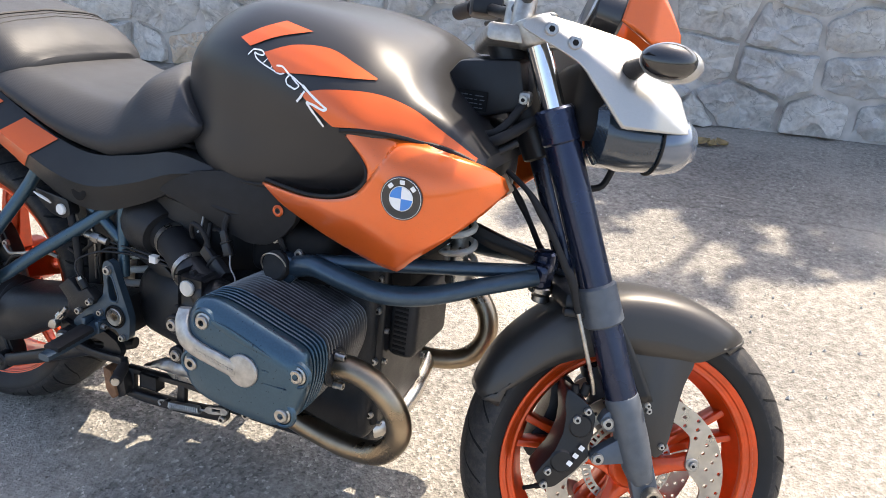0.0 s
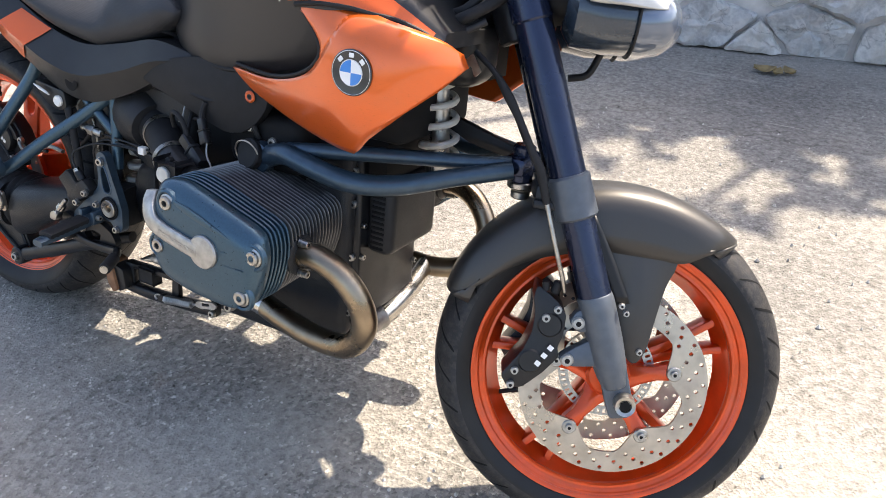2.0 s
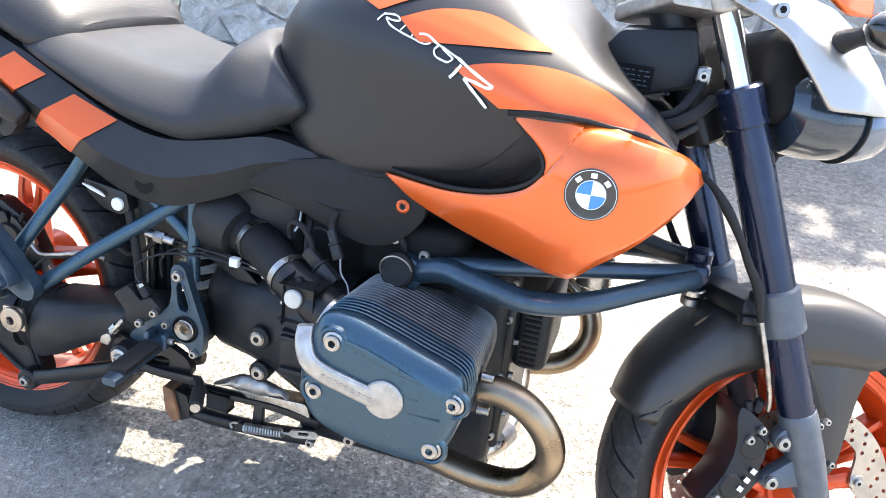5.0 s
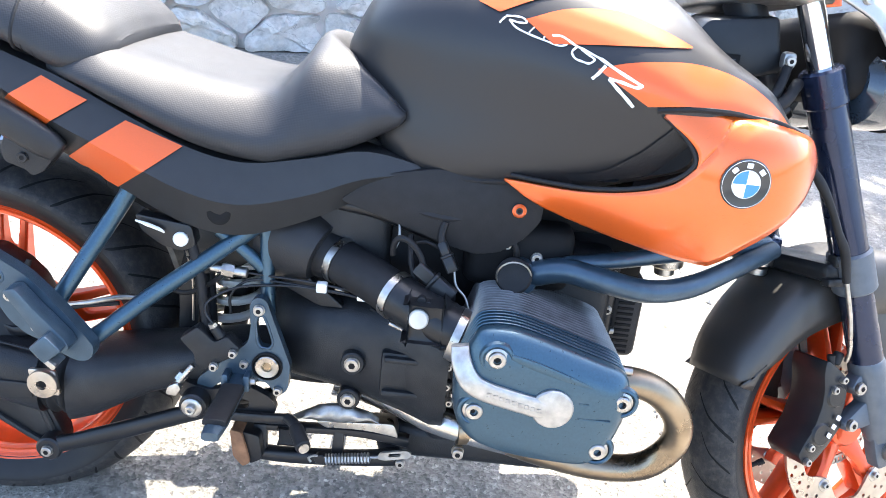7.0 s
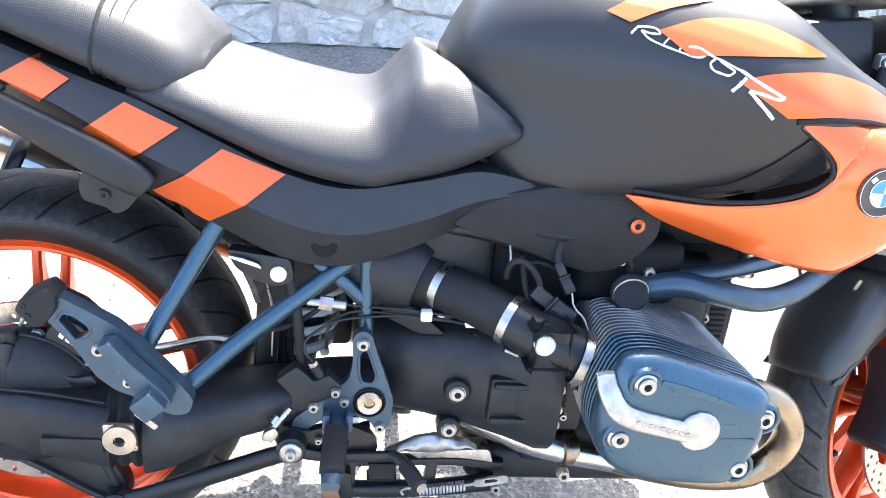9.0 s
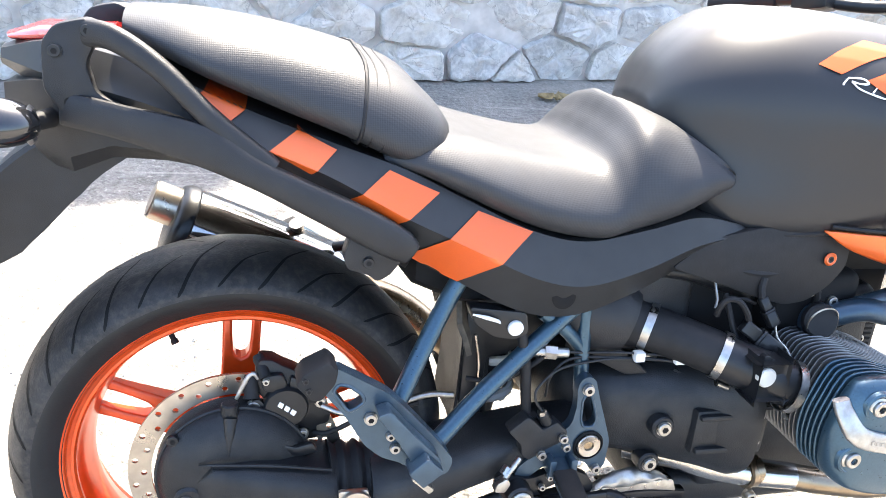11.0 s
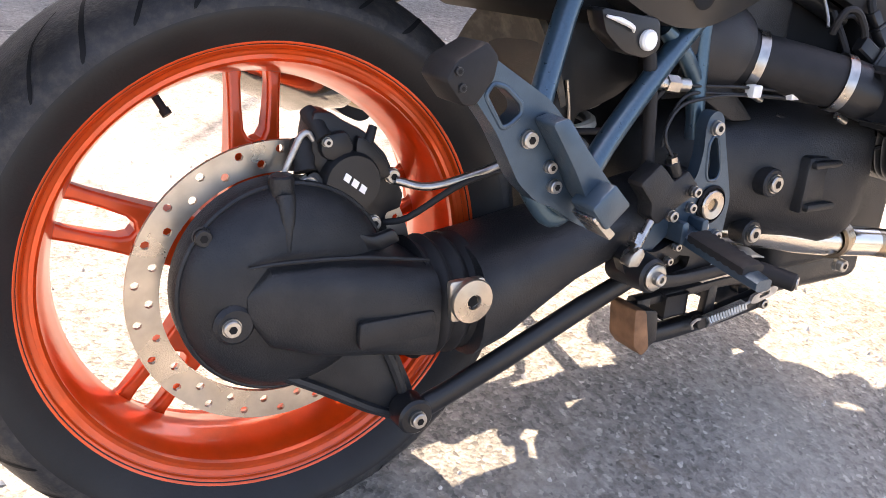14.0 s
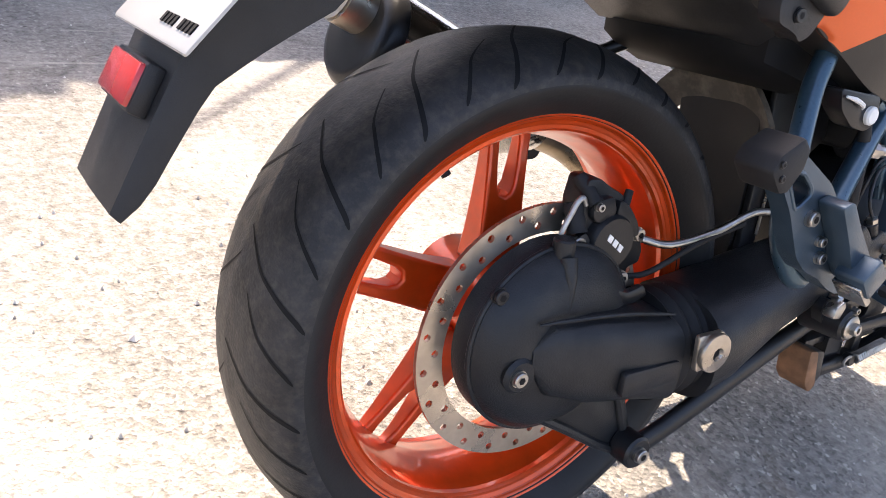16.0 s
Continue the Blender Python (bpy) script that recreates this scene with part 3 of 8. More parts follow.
def disc_mesh(c, r0, r1, y0, y1, n, lobes=(), depth=0.0, ranks=(0.30, 0.72), bore=0.0043):
    """A drilled brake disc with real holes; its inner edge reaches in at the lobes (degrees)."""
    def ring(f):
        return [(c[0] + f(360 * k / 120) * math.cos(radians(3 * k)), c[2] + f(360 * k / 120) * math.sin(radians(3 * k))) for k in range(120)]

    def inner(a):
        best = min([abs((a - q + 180) % 360 - 180) for q in lobes], default=180)
        return r0 - depth * max(0.0, 1 - (best / 26) ** 2) ** 1.5
    holes = [ring(inner)[::-1]]
    for k in range(n):
        for j, f in enumerate(ranks):
            a = 360 / n * (k + j / len(ranks))
            p = polar(c, r0 + (r1 - r0) * f, a)
            holes.append([(p.x + bore * math.cos(q * math.pi / 4), p.z + bore * math.sin(q * math.pi / 4)) for q in range(8)])
    return plate(bmesh.new(), ring(lambda a: r1), c[1] + y0, c[1] + y1, 0, holes)


RC = Vector((0.004, 0, 0.318))
FC = Vector((1.459, 0.018, 0.287))


def rear_wheel():
    w = part("rear_wheel", cyl(bmesh.new(), RC + Vector((0, -0.085, 0)), RC + Vector((0, 0.09, 0)), 0.055, seg=32, bev=0.006), M["wheel"], bike, "orange cast rear wheel with five double spokes")
    bm = bmesh.new()
    rim_mesh(bm, RC, 0.2445, 0.140)
    part("rim", bm, M["wheel"], w)
    rim_lip(w, RC, 0.2445, 0.140)
    build_tyre(w, RC, 0.316, 0.2445, 0.182, None, "wide black radial rear tyre, dusty shoulder", 34)
    for k in range(5):
        a = 88 + 72 * k
        ca, sa = math.cos(radians(a)), math.sin(radians(a))
        edge = [(0.050, 0.032), (0.085, 0.0285), (0.120, 0.0275), (0.150, 0.0275), (0.180, 0.0280), (0.200, 0.0295), (0.211, 0.0345), (0.217, 0.0430)]
        slot = [(0.129, 0.0), (0.132, 0.0070), (0.141, 0.0115), (0.165, 0.0135), (0.190, 0.0140), (0.204, 0.0125), (0.211, 0.0070), (0.213, 0.0)]
        loops = []
        for half in (edge, slot):
            both = half + [(r, -w_) for r, w_ in half[::-1] if w_]
            loops.append([(RC.x + r * ca - w_ * sa, RC.z + r * sa + w_ * ca) for r, w_ in both])
        bm = plate(bmesh.new(), loops[0], 0.0, 0.031, 0, [loops[1]])
        for v in bm.verts:
            out_ = math.hypot(v.co.x - RC.x, v.co.z - RC.z)
            v.co.y += 0.010 * (out_ - 0.13) / 0.09 if v.co.y < 0.01 else -0.006 * (out_ - 0.13) / 0.09
        sp = part("spoke", bm, M["wheel"], w)
        bev = sp.modifiers.new("soft edges", "BEVEL")
        bev.width, bev.segments, bev.limit_method, bev.angle_limit = 0.0055, 3, "ANGLE", radians(50)
    d = part("brake_disc", disc_mesh(RC, 0.119, 0.150, -0.086, -0.081, 22), M["disc"], w, "drilled steel brake disc")
    bm = bmesh.new()
    p = polar(RC, 0.208, 118, 0)
    q = polar(RC, 0.190, 118, -0.008)
    cyl(bm, p, q, 0.004, seg=10)
    cyl(bm, q, q + (q - p) * 0.35, 0.0055, seg=10)
    part("valve", bm, M["rubber"], w)
    return w


def front_wheel():
    w = part("front_wheel", cyl(bmesh.new(), FC + Vector((0, -0.06, 0)), FC + Vector((0, 0.06, 0)), 0.036, seg=32, bev=0.005), M["wheel"], bike, "orange cast front wheel with five spokes", FRONT)
    bm = bmesh.new()
    rim_mesh(bm, FC, 0.2265, 0.104)
    part("rim", bm, M["wheel"], w)
    rim_lip(w, FC, 0.2265, 0.104)
    build_tyre(w, FC, 0.293, 0.2265, 0.122, None, "black radial front tyre with curved grooves", 30)
    for k in range(5):
        a = 26 + 72 * k
        bm = bmesh.new()
        for s in (-1, 1):
            pts = [polar(FC, 0.03, a + s * 8, 0), polar(FC, 0.08, a + s * 4.5, 0), polar(FC, 0.135, a + s * 5.5, 0), polar(FC, 0.205, a + s * 7.5, 0)]
            rings = []
            for i, p in enumerate(crom(pts, 4)):
                t = i / 12
                rad = (p - FC).normalized()
                tan = Vector((-rad.z, 0, rad.x))
                wd, dp = 0.0075 + 0.006 * (1 - t) + 0.008 * max(0, t - 0.85), 0.026 - 0.006 * t
                ring = []
                for q in range(12):
                    b = 2 * math.pi * q / 12
                    cx, sx = math.cos(b), math.sin(b)
                    ring.append(p + tan * wd * (abs(cx) ** 0.6) * (1 if cx > 0 else -1) + Vector((0, dp * (abs(sx) ** 0.6) * (1 if sx > 0 else -1), 0)))
                rings.append(ring)
            skin(bm, rings)
        part("spoke", bm, M["wheel"], w)
    DC = FC + Vector((0.008, 0, -0.012))
    lob = [20 + 72 * k for k in range(5)]
    for s in (-1, 1):
        part("brake_disc", disc_mesh(DC, 0.119, 0.155, s * 0.064 - 0.0025, s * 0.064 + 0.0025, 26, lob, 0.028, (0.18, 0.50, 0.80), 0.0036), M["disc"], w, "drilled steel brake disc")
        for a in lob:
            bm = bmesh.new()
            rings = []
            for r_, wd, y in ((0.022, 0.026, 0.034), (0.045, 0.017, 0.042), (0.075, 0.012, 0.050), (0.100, 0.015, 0.056), (0.112, 0.010, 0.057)):
                p = polar(DC, r_, a, s * y)
                rad = Vector((math.cos(radians(a)), 0, math.sin(radians(a))))
                tn = Vector((-rad.z, 0, rad.x))
                rings.append([p + tn * wd * u + Vector((0, s * v, 0)) for u, v in ((-1, -0.016), (1, -0.016), (1, 0.0), (0.55, 0.005), (-0.55, 0.005), (-1, 0.0))])
            skin(bm, rings)
            part("disc_carrier_arm", bm, M["wheel"], w)
            p = polar(DC, 0.102, a, s * 0.0655)
            bm = bmesh.new()
            cyl(bm, p - Vector((0, s * 0.006, 0)), p + Vector((0, s * 0.003, 0)), 0.0125, seg=20, bev=0.0015)
            part("disc_bobbin", bm, M["steel"], w)
            bolt(w, p + Vector((0, s * 0.002, 0)), 0.007, 0.006, (0, s, 0))
    # slotted sensor ring round the hub
    slots = [[(FC.x + r_ * math.cos(radians(7.5 * k + d)), FC.z + r_ * math.sin(radians(7.5 * k + d))) for r_, d in ((0.069, -1.9), (0.077, -1.9), (0.077, 1.9), (0.069, 1.9))] for k in range(48)]
    edge = [(FC.x + 0.080 * math.cos(radians(3.75 * k)), FC.z + 0.080 * math.sin(radians(3.75 * k))) for k in range(96)]
    bore = [(FC.x + 0.064 * math.cos(radians(3.75 * k)), FC.z + 0.064 * math.sin(radians(3.75 * k))) for k in range(96)][::-1]
    part("sensor_ring", plate(bmesh.new(), edge, FC.y - 0.034, FC.y - 0.031, 0, [bore] + slots), M["steel"], w)
    bm = bmesh.new()
    p, q = polar(FC, 0.196, 205, 0), polar(FC, 0.165, 205, -0.01)
    cyl(bm, p, q, 0.004, seg=10)
    cyl(bm, q, q + (q - p) * 0.35, 0.0055, seg=10)
    part("valve", bm, M["rubber"], w)
    return w


rear_wheel()
front_wheel()


# ---- bodywork ----
from mathutils.bvhtree import BVHTree


def surface(bm):
    return BVHTree.FromBMesh(bm)


def on(bvh, x, z, s=-1, off=0.0009):
    """y of a body's flank at x, z, seen from the side s."""
    hit = bvh.ray_cast(Vector((x, s * 1.0, z)), Vector((0, -s, 0)))
    return (hit[0].y + s * off) if hit[0] is not None else None


def decal(bvh, up, low, s, n=26, rows=8, off=0.0026):
    """A painted field that lies on a body's flank between two curves."""
    last = [s * 0.15]

    def yf(x, z):
        y = on(bvh, x, z, s, off)
        if y is not None:
            last[0] = y
        return last[0]
    return ruled(bmesh.new(), up, low, yf, n, rows)


def sheet(bm, ob_name, material, parent, label="", thick=0.006, m=None):
    ob = part(ob_name, bm, material, parent, label, m)
    sol = ob.modifiers.new("thickness", "SOLIDIFY")
    sol.thickness, sol.offset = thick, 0
    return ob


TANK = [
    (0.572, [(0.03, 0.80), (0.055, 0.805), (0.062, 0.835), (0.055, 0.858), (0.03, 0.866), (0, 0.868)]),
    (0.602, [(0.05, 0.765), (0.102, 0.775), (0.110, 0.83), (0.102, 0.888), (0.06, 0.920), (0, 0.928)]),
    (0.65, [(0.05, 0.712), (0.146, 0.722), (0.146, 0.82), (0.142, 0.905), (0.085, 0.960), (0, 0.974)]),
    (0.72, [(0.05, 0.688), (0.168, 0.70), (0.178, 0.81), (0.172, 0.92), (0.10, 0.99), (0, 1.002)]),
    (0.80, [(0.05, 0.685), (0.175, 0.70), (0.198, 0.81), (0.198, 0.915), (0.12, 0.995), (0, 1.008)]),
    (0.90, [(0.05, 0.695), (0.185, 0.71), (0.226, 0.81), (0.230, 0.90), (0.145, 0.985), (0, 1.004)]),
    (0.98, [(0.05, 0.715), (0.195, 0.73), (0.246, 0.82), (0.250, 0.885), (0.165, 0.965), (0, 0.99)]),
    (1.04, [(0.05, 0.735), (0.20, 0.75), (0.252, 0.82), (0.250, 0.868), (0.175, 0.935), (0, 0.965)]),
    (1.085, [(0.05, 0.76), (0.20, 0.77), (0.245, 0.822), (0.241, 0.866), (0.185, 0.905), (0, 0.90)]),
    (1.14, [(0.05, 0.785), (0.19, 0.79), (0.228, 0.818), (0.224, 0.846), (0.185, 0.872), (0, 0.845)]),
    (1.192, [(0.05, 0.797), (0.165, 0.799), (0.184, 0.805), (0.182, 0.813), (0.155, 0.822), (0, 0.815)]),
]
tank_bm = body(TANK)
tank_bvh = surface(tank_bm)
M["tankpaint"] = mat("satin_graphite_tank_paint", (0.027, 0.027, 0.0285), 0.40, 0.32, 0.06, 800, coat=0.15, rvar=0.03, crough=0.2, spec=0.35)
tank = part("fuel_tank", tank_bm, M["tankpaint"], bike, "satin graphite fuel tank with orange stripes")
STRIPES = [
    ([(0.750, 0.943), (0.785, 0.962), (0.825, 0.977)], [(0.778, 0.933), (0.825, 0.953), (0.885, 0.968)]),
    ([(0.811, 0.928), (0.865, 0.946), (0.93, 0.949), (0.985, 0.933), (1.022, 0.918)], [(0.848, 0.903), (0.885, 0.907), (0.93, 0.911), (0.975, 0.914), (1.022, 0.916)]),
    ([(0.905, 0.881), (0.95, 0.894), (1.02, 0.899), (1.085, 0.886), (1.14, 0.856), (1.182, 0.822)], [(0.972, 0.843), (1.0, 0.847), (1.03, 0.850), (1.08, 0.847), (1.13, 0.838), (1.180, 0.814)]),
]
for s in (-1, 1):
    for up, low in STRIPES:
        part("stripe", decal(tank_bvh, up, low, s, 34, 10), M["stripe"], tank)

for s in (-1, 1):
    bm = bmesh.new()
    tube(bm, [(x, (on(tank_bvh, x, z, s, 0) or s * 0.17) , z) for x, z in [(0.610, 0.748), (0.635, 0.728), (0.655, 0.716), (0.690, 0.706), (0.738, 0.704), (0.79, 0.706), (0.825, 0.712)]], 0.0042, 8, 5)
    part("edge_trim", bm, M["rubber"], tank)

# the model number in white brushed script along the flank, stroke by stroke
SCRIPT = [
    (0.0017, [(0.779, 0.920), (0.782, 0.924), (0.786, 0.928)]),
    (0.0017, [(0.786, 0.929), (0.798, 0.930), (0.808, 0.929), (0.813, 0.924), (0.803, 0.923), (0.791, 0.925)]),
    (0.0017, [(0.791, 0.925), (0.800, 0.917), (0.817, 0.911), (0.841, 0.905), (0.856, 0.902), (0.865, 0.905), (0.860, 0.908), (0.846, 0.912)]),
    (0.0014, [(0.825, 0.922), (0.817, 0.913)]),
    (0.0014, [(0.840, 0.917), (0.835, 0.907)]),
    (0.0019, [(0.846, 0.913), (0.859, 0.913), (0.875, 0.905), (0.887, 0.901), (0.910, 0.892)]),
    (0.0019, [(0.877, 0.903), (0.872, 0.897), (0.876, 0.890), (0.886, 0.887), (0.894, 0.886), (0.900, 0.891), (0.894, 0.895), (0.883, 0.901)]),
    (0.0028, [(0.908, 0.893), (0.929, 0.882), (0.955, 0.870), (0.960, 0.867), (0.952, 0.865), (0.935, 0.869), (0.920, 0.871)]),
    (0.0031, [(0.920, 0.871), (0.931, 0.861), (0.944, 0.850), (0.955, 0.840)]),
    (0.0030, [(0.914, 0.886), (0.907, 0.876), (0.900, 0.868)]),
]
bm = bmesh.new()
for k, (half, pts) in enumerate(SCRIPT):
    line = [Vector((p.x, p.z)) for p in crom([(x, 0, z) for x, z in pts], 6)]
    prev = None
    for i, p in enumerate(line):
        d = (line[min(i + 1, len(line) - 1)] - line[max(i - 1, 0)]).normalized()
        nn = Vector((-d.y, d.x)) * 0.68 * half * (1 + 0.12 * math.sin(i * 0.9 + k))
        row = []
        for q in (p + nn, p - nn):
            y = on(tank_bvh, q.x, q.y, -1, 0.0022 + 0.0001 * k)
            row.append(bm.verts.new((q.x, y if y else -0.2, q.y)))
        if prev:
            bm.faces.new((prev[0], prev[1], row[1], row[0]))
        prev = row
part("lettering", bm, M["logowhite"], tank, "white slanted R1150R script on the tank", smooth=False)

# the orange flank with its scoop and roundel
FLANK_TABLE = [(p.x, p.y) for p in crom([(0.80, 0.184, 0), (0.88, 0.214, 0), (0.98, 0.250, 0), (1.06, 0.273, 0), (1.11, 0.277, 0), (1.16, 0.264, 0), (1.20, 0.232, 0), (1.235, 0.172, 0)], 8)]


def flank_y(s):
    def f(x, z):
        y = lerp(x, *FLANK_TABLE)
        k = max(0.0, min(1.0, (x - 0.99) / 0.12))
        top = lerp(x, (1.0, 0.848), (1.085, 0.842), (1.14, 0.836), (1.195, 0.820), (1.225, 0.800))
        y -= 13 * k * max(0, z - top + 0.034) ** 2
        y -= 0.9 * max(0, 0.72 - z) ** 1.4 * 1.3 + (0.9 + 3.1 * k * k * (3 - 2 * k)) * max(0, z - 0.77) ** 2
        return s * y
    return f


A_UP = [(0.812, 0.716), (0.86, 0.716), (0.915, 0.719), (0.975, 0.731), (1.02, 0.750), (1.044, 0.776)]
A_LOW = [(0.812, 0.714), (0.86, 0.688), (0.93, 0.668), (1.00, 0.653), (1.06, 0.643), (1.092, 0.641)]
B_UP = [(1.044, 0.776), (1.064, 0.807), (1.085, 0.840), (1.14, 0.834), (1.195, 0.818), (1.222, 0.797)]
B_LOW = [(1.092, 0.641), (1.106, 0.652), (1.125, 0.672), (1.165, 0.707), (1.205, 0.746), (1.230, 0.780)]
C_IN = [(1.044, 0.776), (1.042, 0.794), (1.025, 0.812), (0.995, 0.832)]
C_OUT = [(1.085, 0.840), (1.060, 0.844), (1.030, 0.845), (0.998, 0.840)]
LIPC = [(0.82, 0.722), (0.87, 0.722), (0.925, 0.725), (0.98, 0.737), (1.02, 0.756), (1.040, 0.778), (1.036, 0.796), (1.02, 0.814), (0.992, 0.836)]
for s in (-1, 1):
    f = flank_y(s)
    bm = bmesh.new()
    ruled(bm, A_UP, A_LOW, f, 36, 14)
    ruled(bm, B_UP, B_LOW, f, 30, 14)
    ruled(bm, C_IN, C_OUT, f, 18, 8)
    bmesh.ops.remove_doubles(bm, verts=bm.verts, dist=0.0012)
    flank = sheet(bm, "side_fairing", M["orange"], bike, "glossy metallic orange fairing flank with a scoop", 0.007)
    bm = bmesh.new()
    tube(bm, [(x, f(x, z) + s * 0.0005, z) for x, z in LIPC], 0.0032, 10, 5)
    part("scoop_trim", bm, M["rubber"], flank)
    # near-black liner: the shade inside the scoop is put into its colour
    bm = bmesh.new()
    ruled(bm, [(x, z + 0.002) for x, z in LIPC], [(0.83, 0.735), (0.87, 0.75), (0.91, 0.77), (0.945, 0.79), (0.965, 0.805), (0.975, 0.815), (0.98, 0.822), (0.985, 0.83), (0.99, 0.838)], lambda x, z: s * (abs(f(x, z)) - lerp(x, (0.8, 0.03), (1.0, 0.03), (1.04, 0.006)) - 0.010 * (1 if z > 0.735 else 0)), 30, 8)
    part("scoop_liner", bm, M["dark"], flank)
    # near-black plug, added to close the gap and keep the scoop dark
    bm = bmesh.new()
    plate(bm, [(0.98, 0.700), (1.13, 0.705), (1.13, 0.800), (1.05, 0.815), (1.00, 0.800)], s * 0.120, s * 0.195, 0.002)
    part("scoop_dark_plug", bm, M["dark"], flank)
    # black sheet laid over the tank paints the deep recess dark
    part("scoop_dark_sheet", decal(tank_bvh, [(0.890, 0.734), (0.935, 0.746), (0.975, 0.777), (1.000, 0.806), (1.018, 0.830)], [(0.900, 0.722), (0.960, 0.728), (1.020, 0.748), (1.045, 0.776), (1.040, 0.810)], s, 24, 10, 0.003), M["plastic"], flank, "black sheet on the tank standing for the shaded scoop recess")
    bm = bmesh.new()
    tube(bm, [(x, s * max(abs(f(x, z)) - 0.003, abs(on(tank_bvh, x, z, s, 0) or 0.0)), z) for x, z in [(0.985, 0.840), (1.01, 0.8445), (1.03, 0.847), (1.06, 0.847), (1.085, 0.845), (1.11, 0.841), (1.14, 0.837), (1.165, 0.830), (1.186, 0.821)]], 0.0042, 8, 4)
    part("upper_trim", bm, M["rubber"], flank)
    # roundel
    c = Vector((1.104, f(1.104, 0.765), 0.765))
    nrm = Vector((-(f(1.110, 0.765) - f(1.098, 0.765)) / 0.012, 1, -(f(1.104, 0.771) - f(1.104, 0.759)) / 0.012)).normalized() * s
    rot = Vector((0, -1, 0)).rotation_difference(nrm).to_matrix().to_4x4()
    place = Matrix.Translation(c + nrm * 0.003) @ rot @ Matrix.Scale(0.80, 4)
    bm = bmesh.new()
    lathe(bm, [(0.0, 0.001), (0.0395, 0.001), (0.0405, -0.001), (0.0385, -0.0028), (0.034, -0.0022), (0.0, -0.0024)], 48)
    roundel = part("roundel", bm, M["logoblack"], flank, "round enamel emblem, black ring with blue and white quarters", place)
    bm = bmesh.new()
    lathe(bm, [(0.0372, -0.0022), (0.0378, -0.0034), (0.0385, -0.0026)], 48)
    part("ring", bm, M["logowhite"], roundel)
    for q in range(4):
        bm = bmesh.new()
        pts = [bm.verts.new((0, -0.0036, 0))] + [bm.verts.new((0.0215 * math.cos(a), -0.0036, 0.0215 * math.sin(a))) for a in [radians(90 * q + 90 * k / 12) for k in range(13)]]
        bm.faces.new(pts)
        part("quarter", bm, M["logowhite"] if q % 2 == 0 else M["logoblue"], roundel, smooth=False)
    bm = bmesh.new()
    lathe(bm, [(0.0213, -0.003), (0.0222, -0.0042), (0.0231, -0.003)], 40)
    part("inner_ring", bm, M["logowhite"], roundel)
    for a in (44, 90, 136):
        bm = bmesh.new()
        box(bm, -0.0048, 0.0048, -0.0042, -0.002, -0.0040, 0.0040, 0.0006, 1)
        part("ring_mark", bm, M["logowhite"], roundel, "", Matrix.Rotation(radians(a - 90), 4, (0, -1, 0)) @ Matrix.Translation((0, 0, 0.0300)))
    # cover under the tank with its orange screw
    bm = bmesh.new()
    plate(bm, rounded([(0.585, 0.656), (0.676, 0.628), (0.735, 0.608), (0.782, 0.596), (0.818, 0.602), (0.850, 0.625), (0.872, 0.655), (0.872, 0.690), (0.80, 0.713), (0.72, 0.716), (0.640, 0.700)], 0.010, 3), s * 0.160, s * 0.180, 0.005)
    cover = part("under_tank_cover", bm, M["rubber"], bike, "matt black cover under the tank")
    bm = bmesh.new()
    lathe(bm, [(0.005, 0.0), (0.0098, 0.0), (0.0102, s * 0.002), (0.0075, s * 0.004), (0.005, s * 0.003)], 24, (0.839, s * 0.182, 0.669))
    part("collar", bm, M["stripe"], cover)
    bolt(cover, (0.839, s * 0.182, 0.669), 0.007, 0.003, (0, s, 0), black=True)

# seats
M["vinyl"] = mat("seat_vinyl", (0.028, 0.029, 0.032), 0.51, 0, 0.08, 30, 0.0, 900, rvar=0.05, spec=0.34)
nt = M["vinyl"].node_tree
vo = nt.nodes.new("ShaderNodeTexVoronoi")
vo.inputs["Scale"].default_value, vo.inputs["Randomness"].default_value = 480, 0.0
nt.links.new(nt.nodes["Texture Coordinate"].outputs["Object"], vo.inputs["Vector"])
vb = nt.nodes.new("ShaderNodeBump")
vb.inputs["Strength"].default_value, vb.inputs["Distance"].default_value = 0.26, 0.0007
nt.links.new(vo.outputs["Distance"], vb.inputs["Height"])
nt.links.new(vb.outputs[0], nt.nodes["Principled BSDF"].inputs["Normal"])
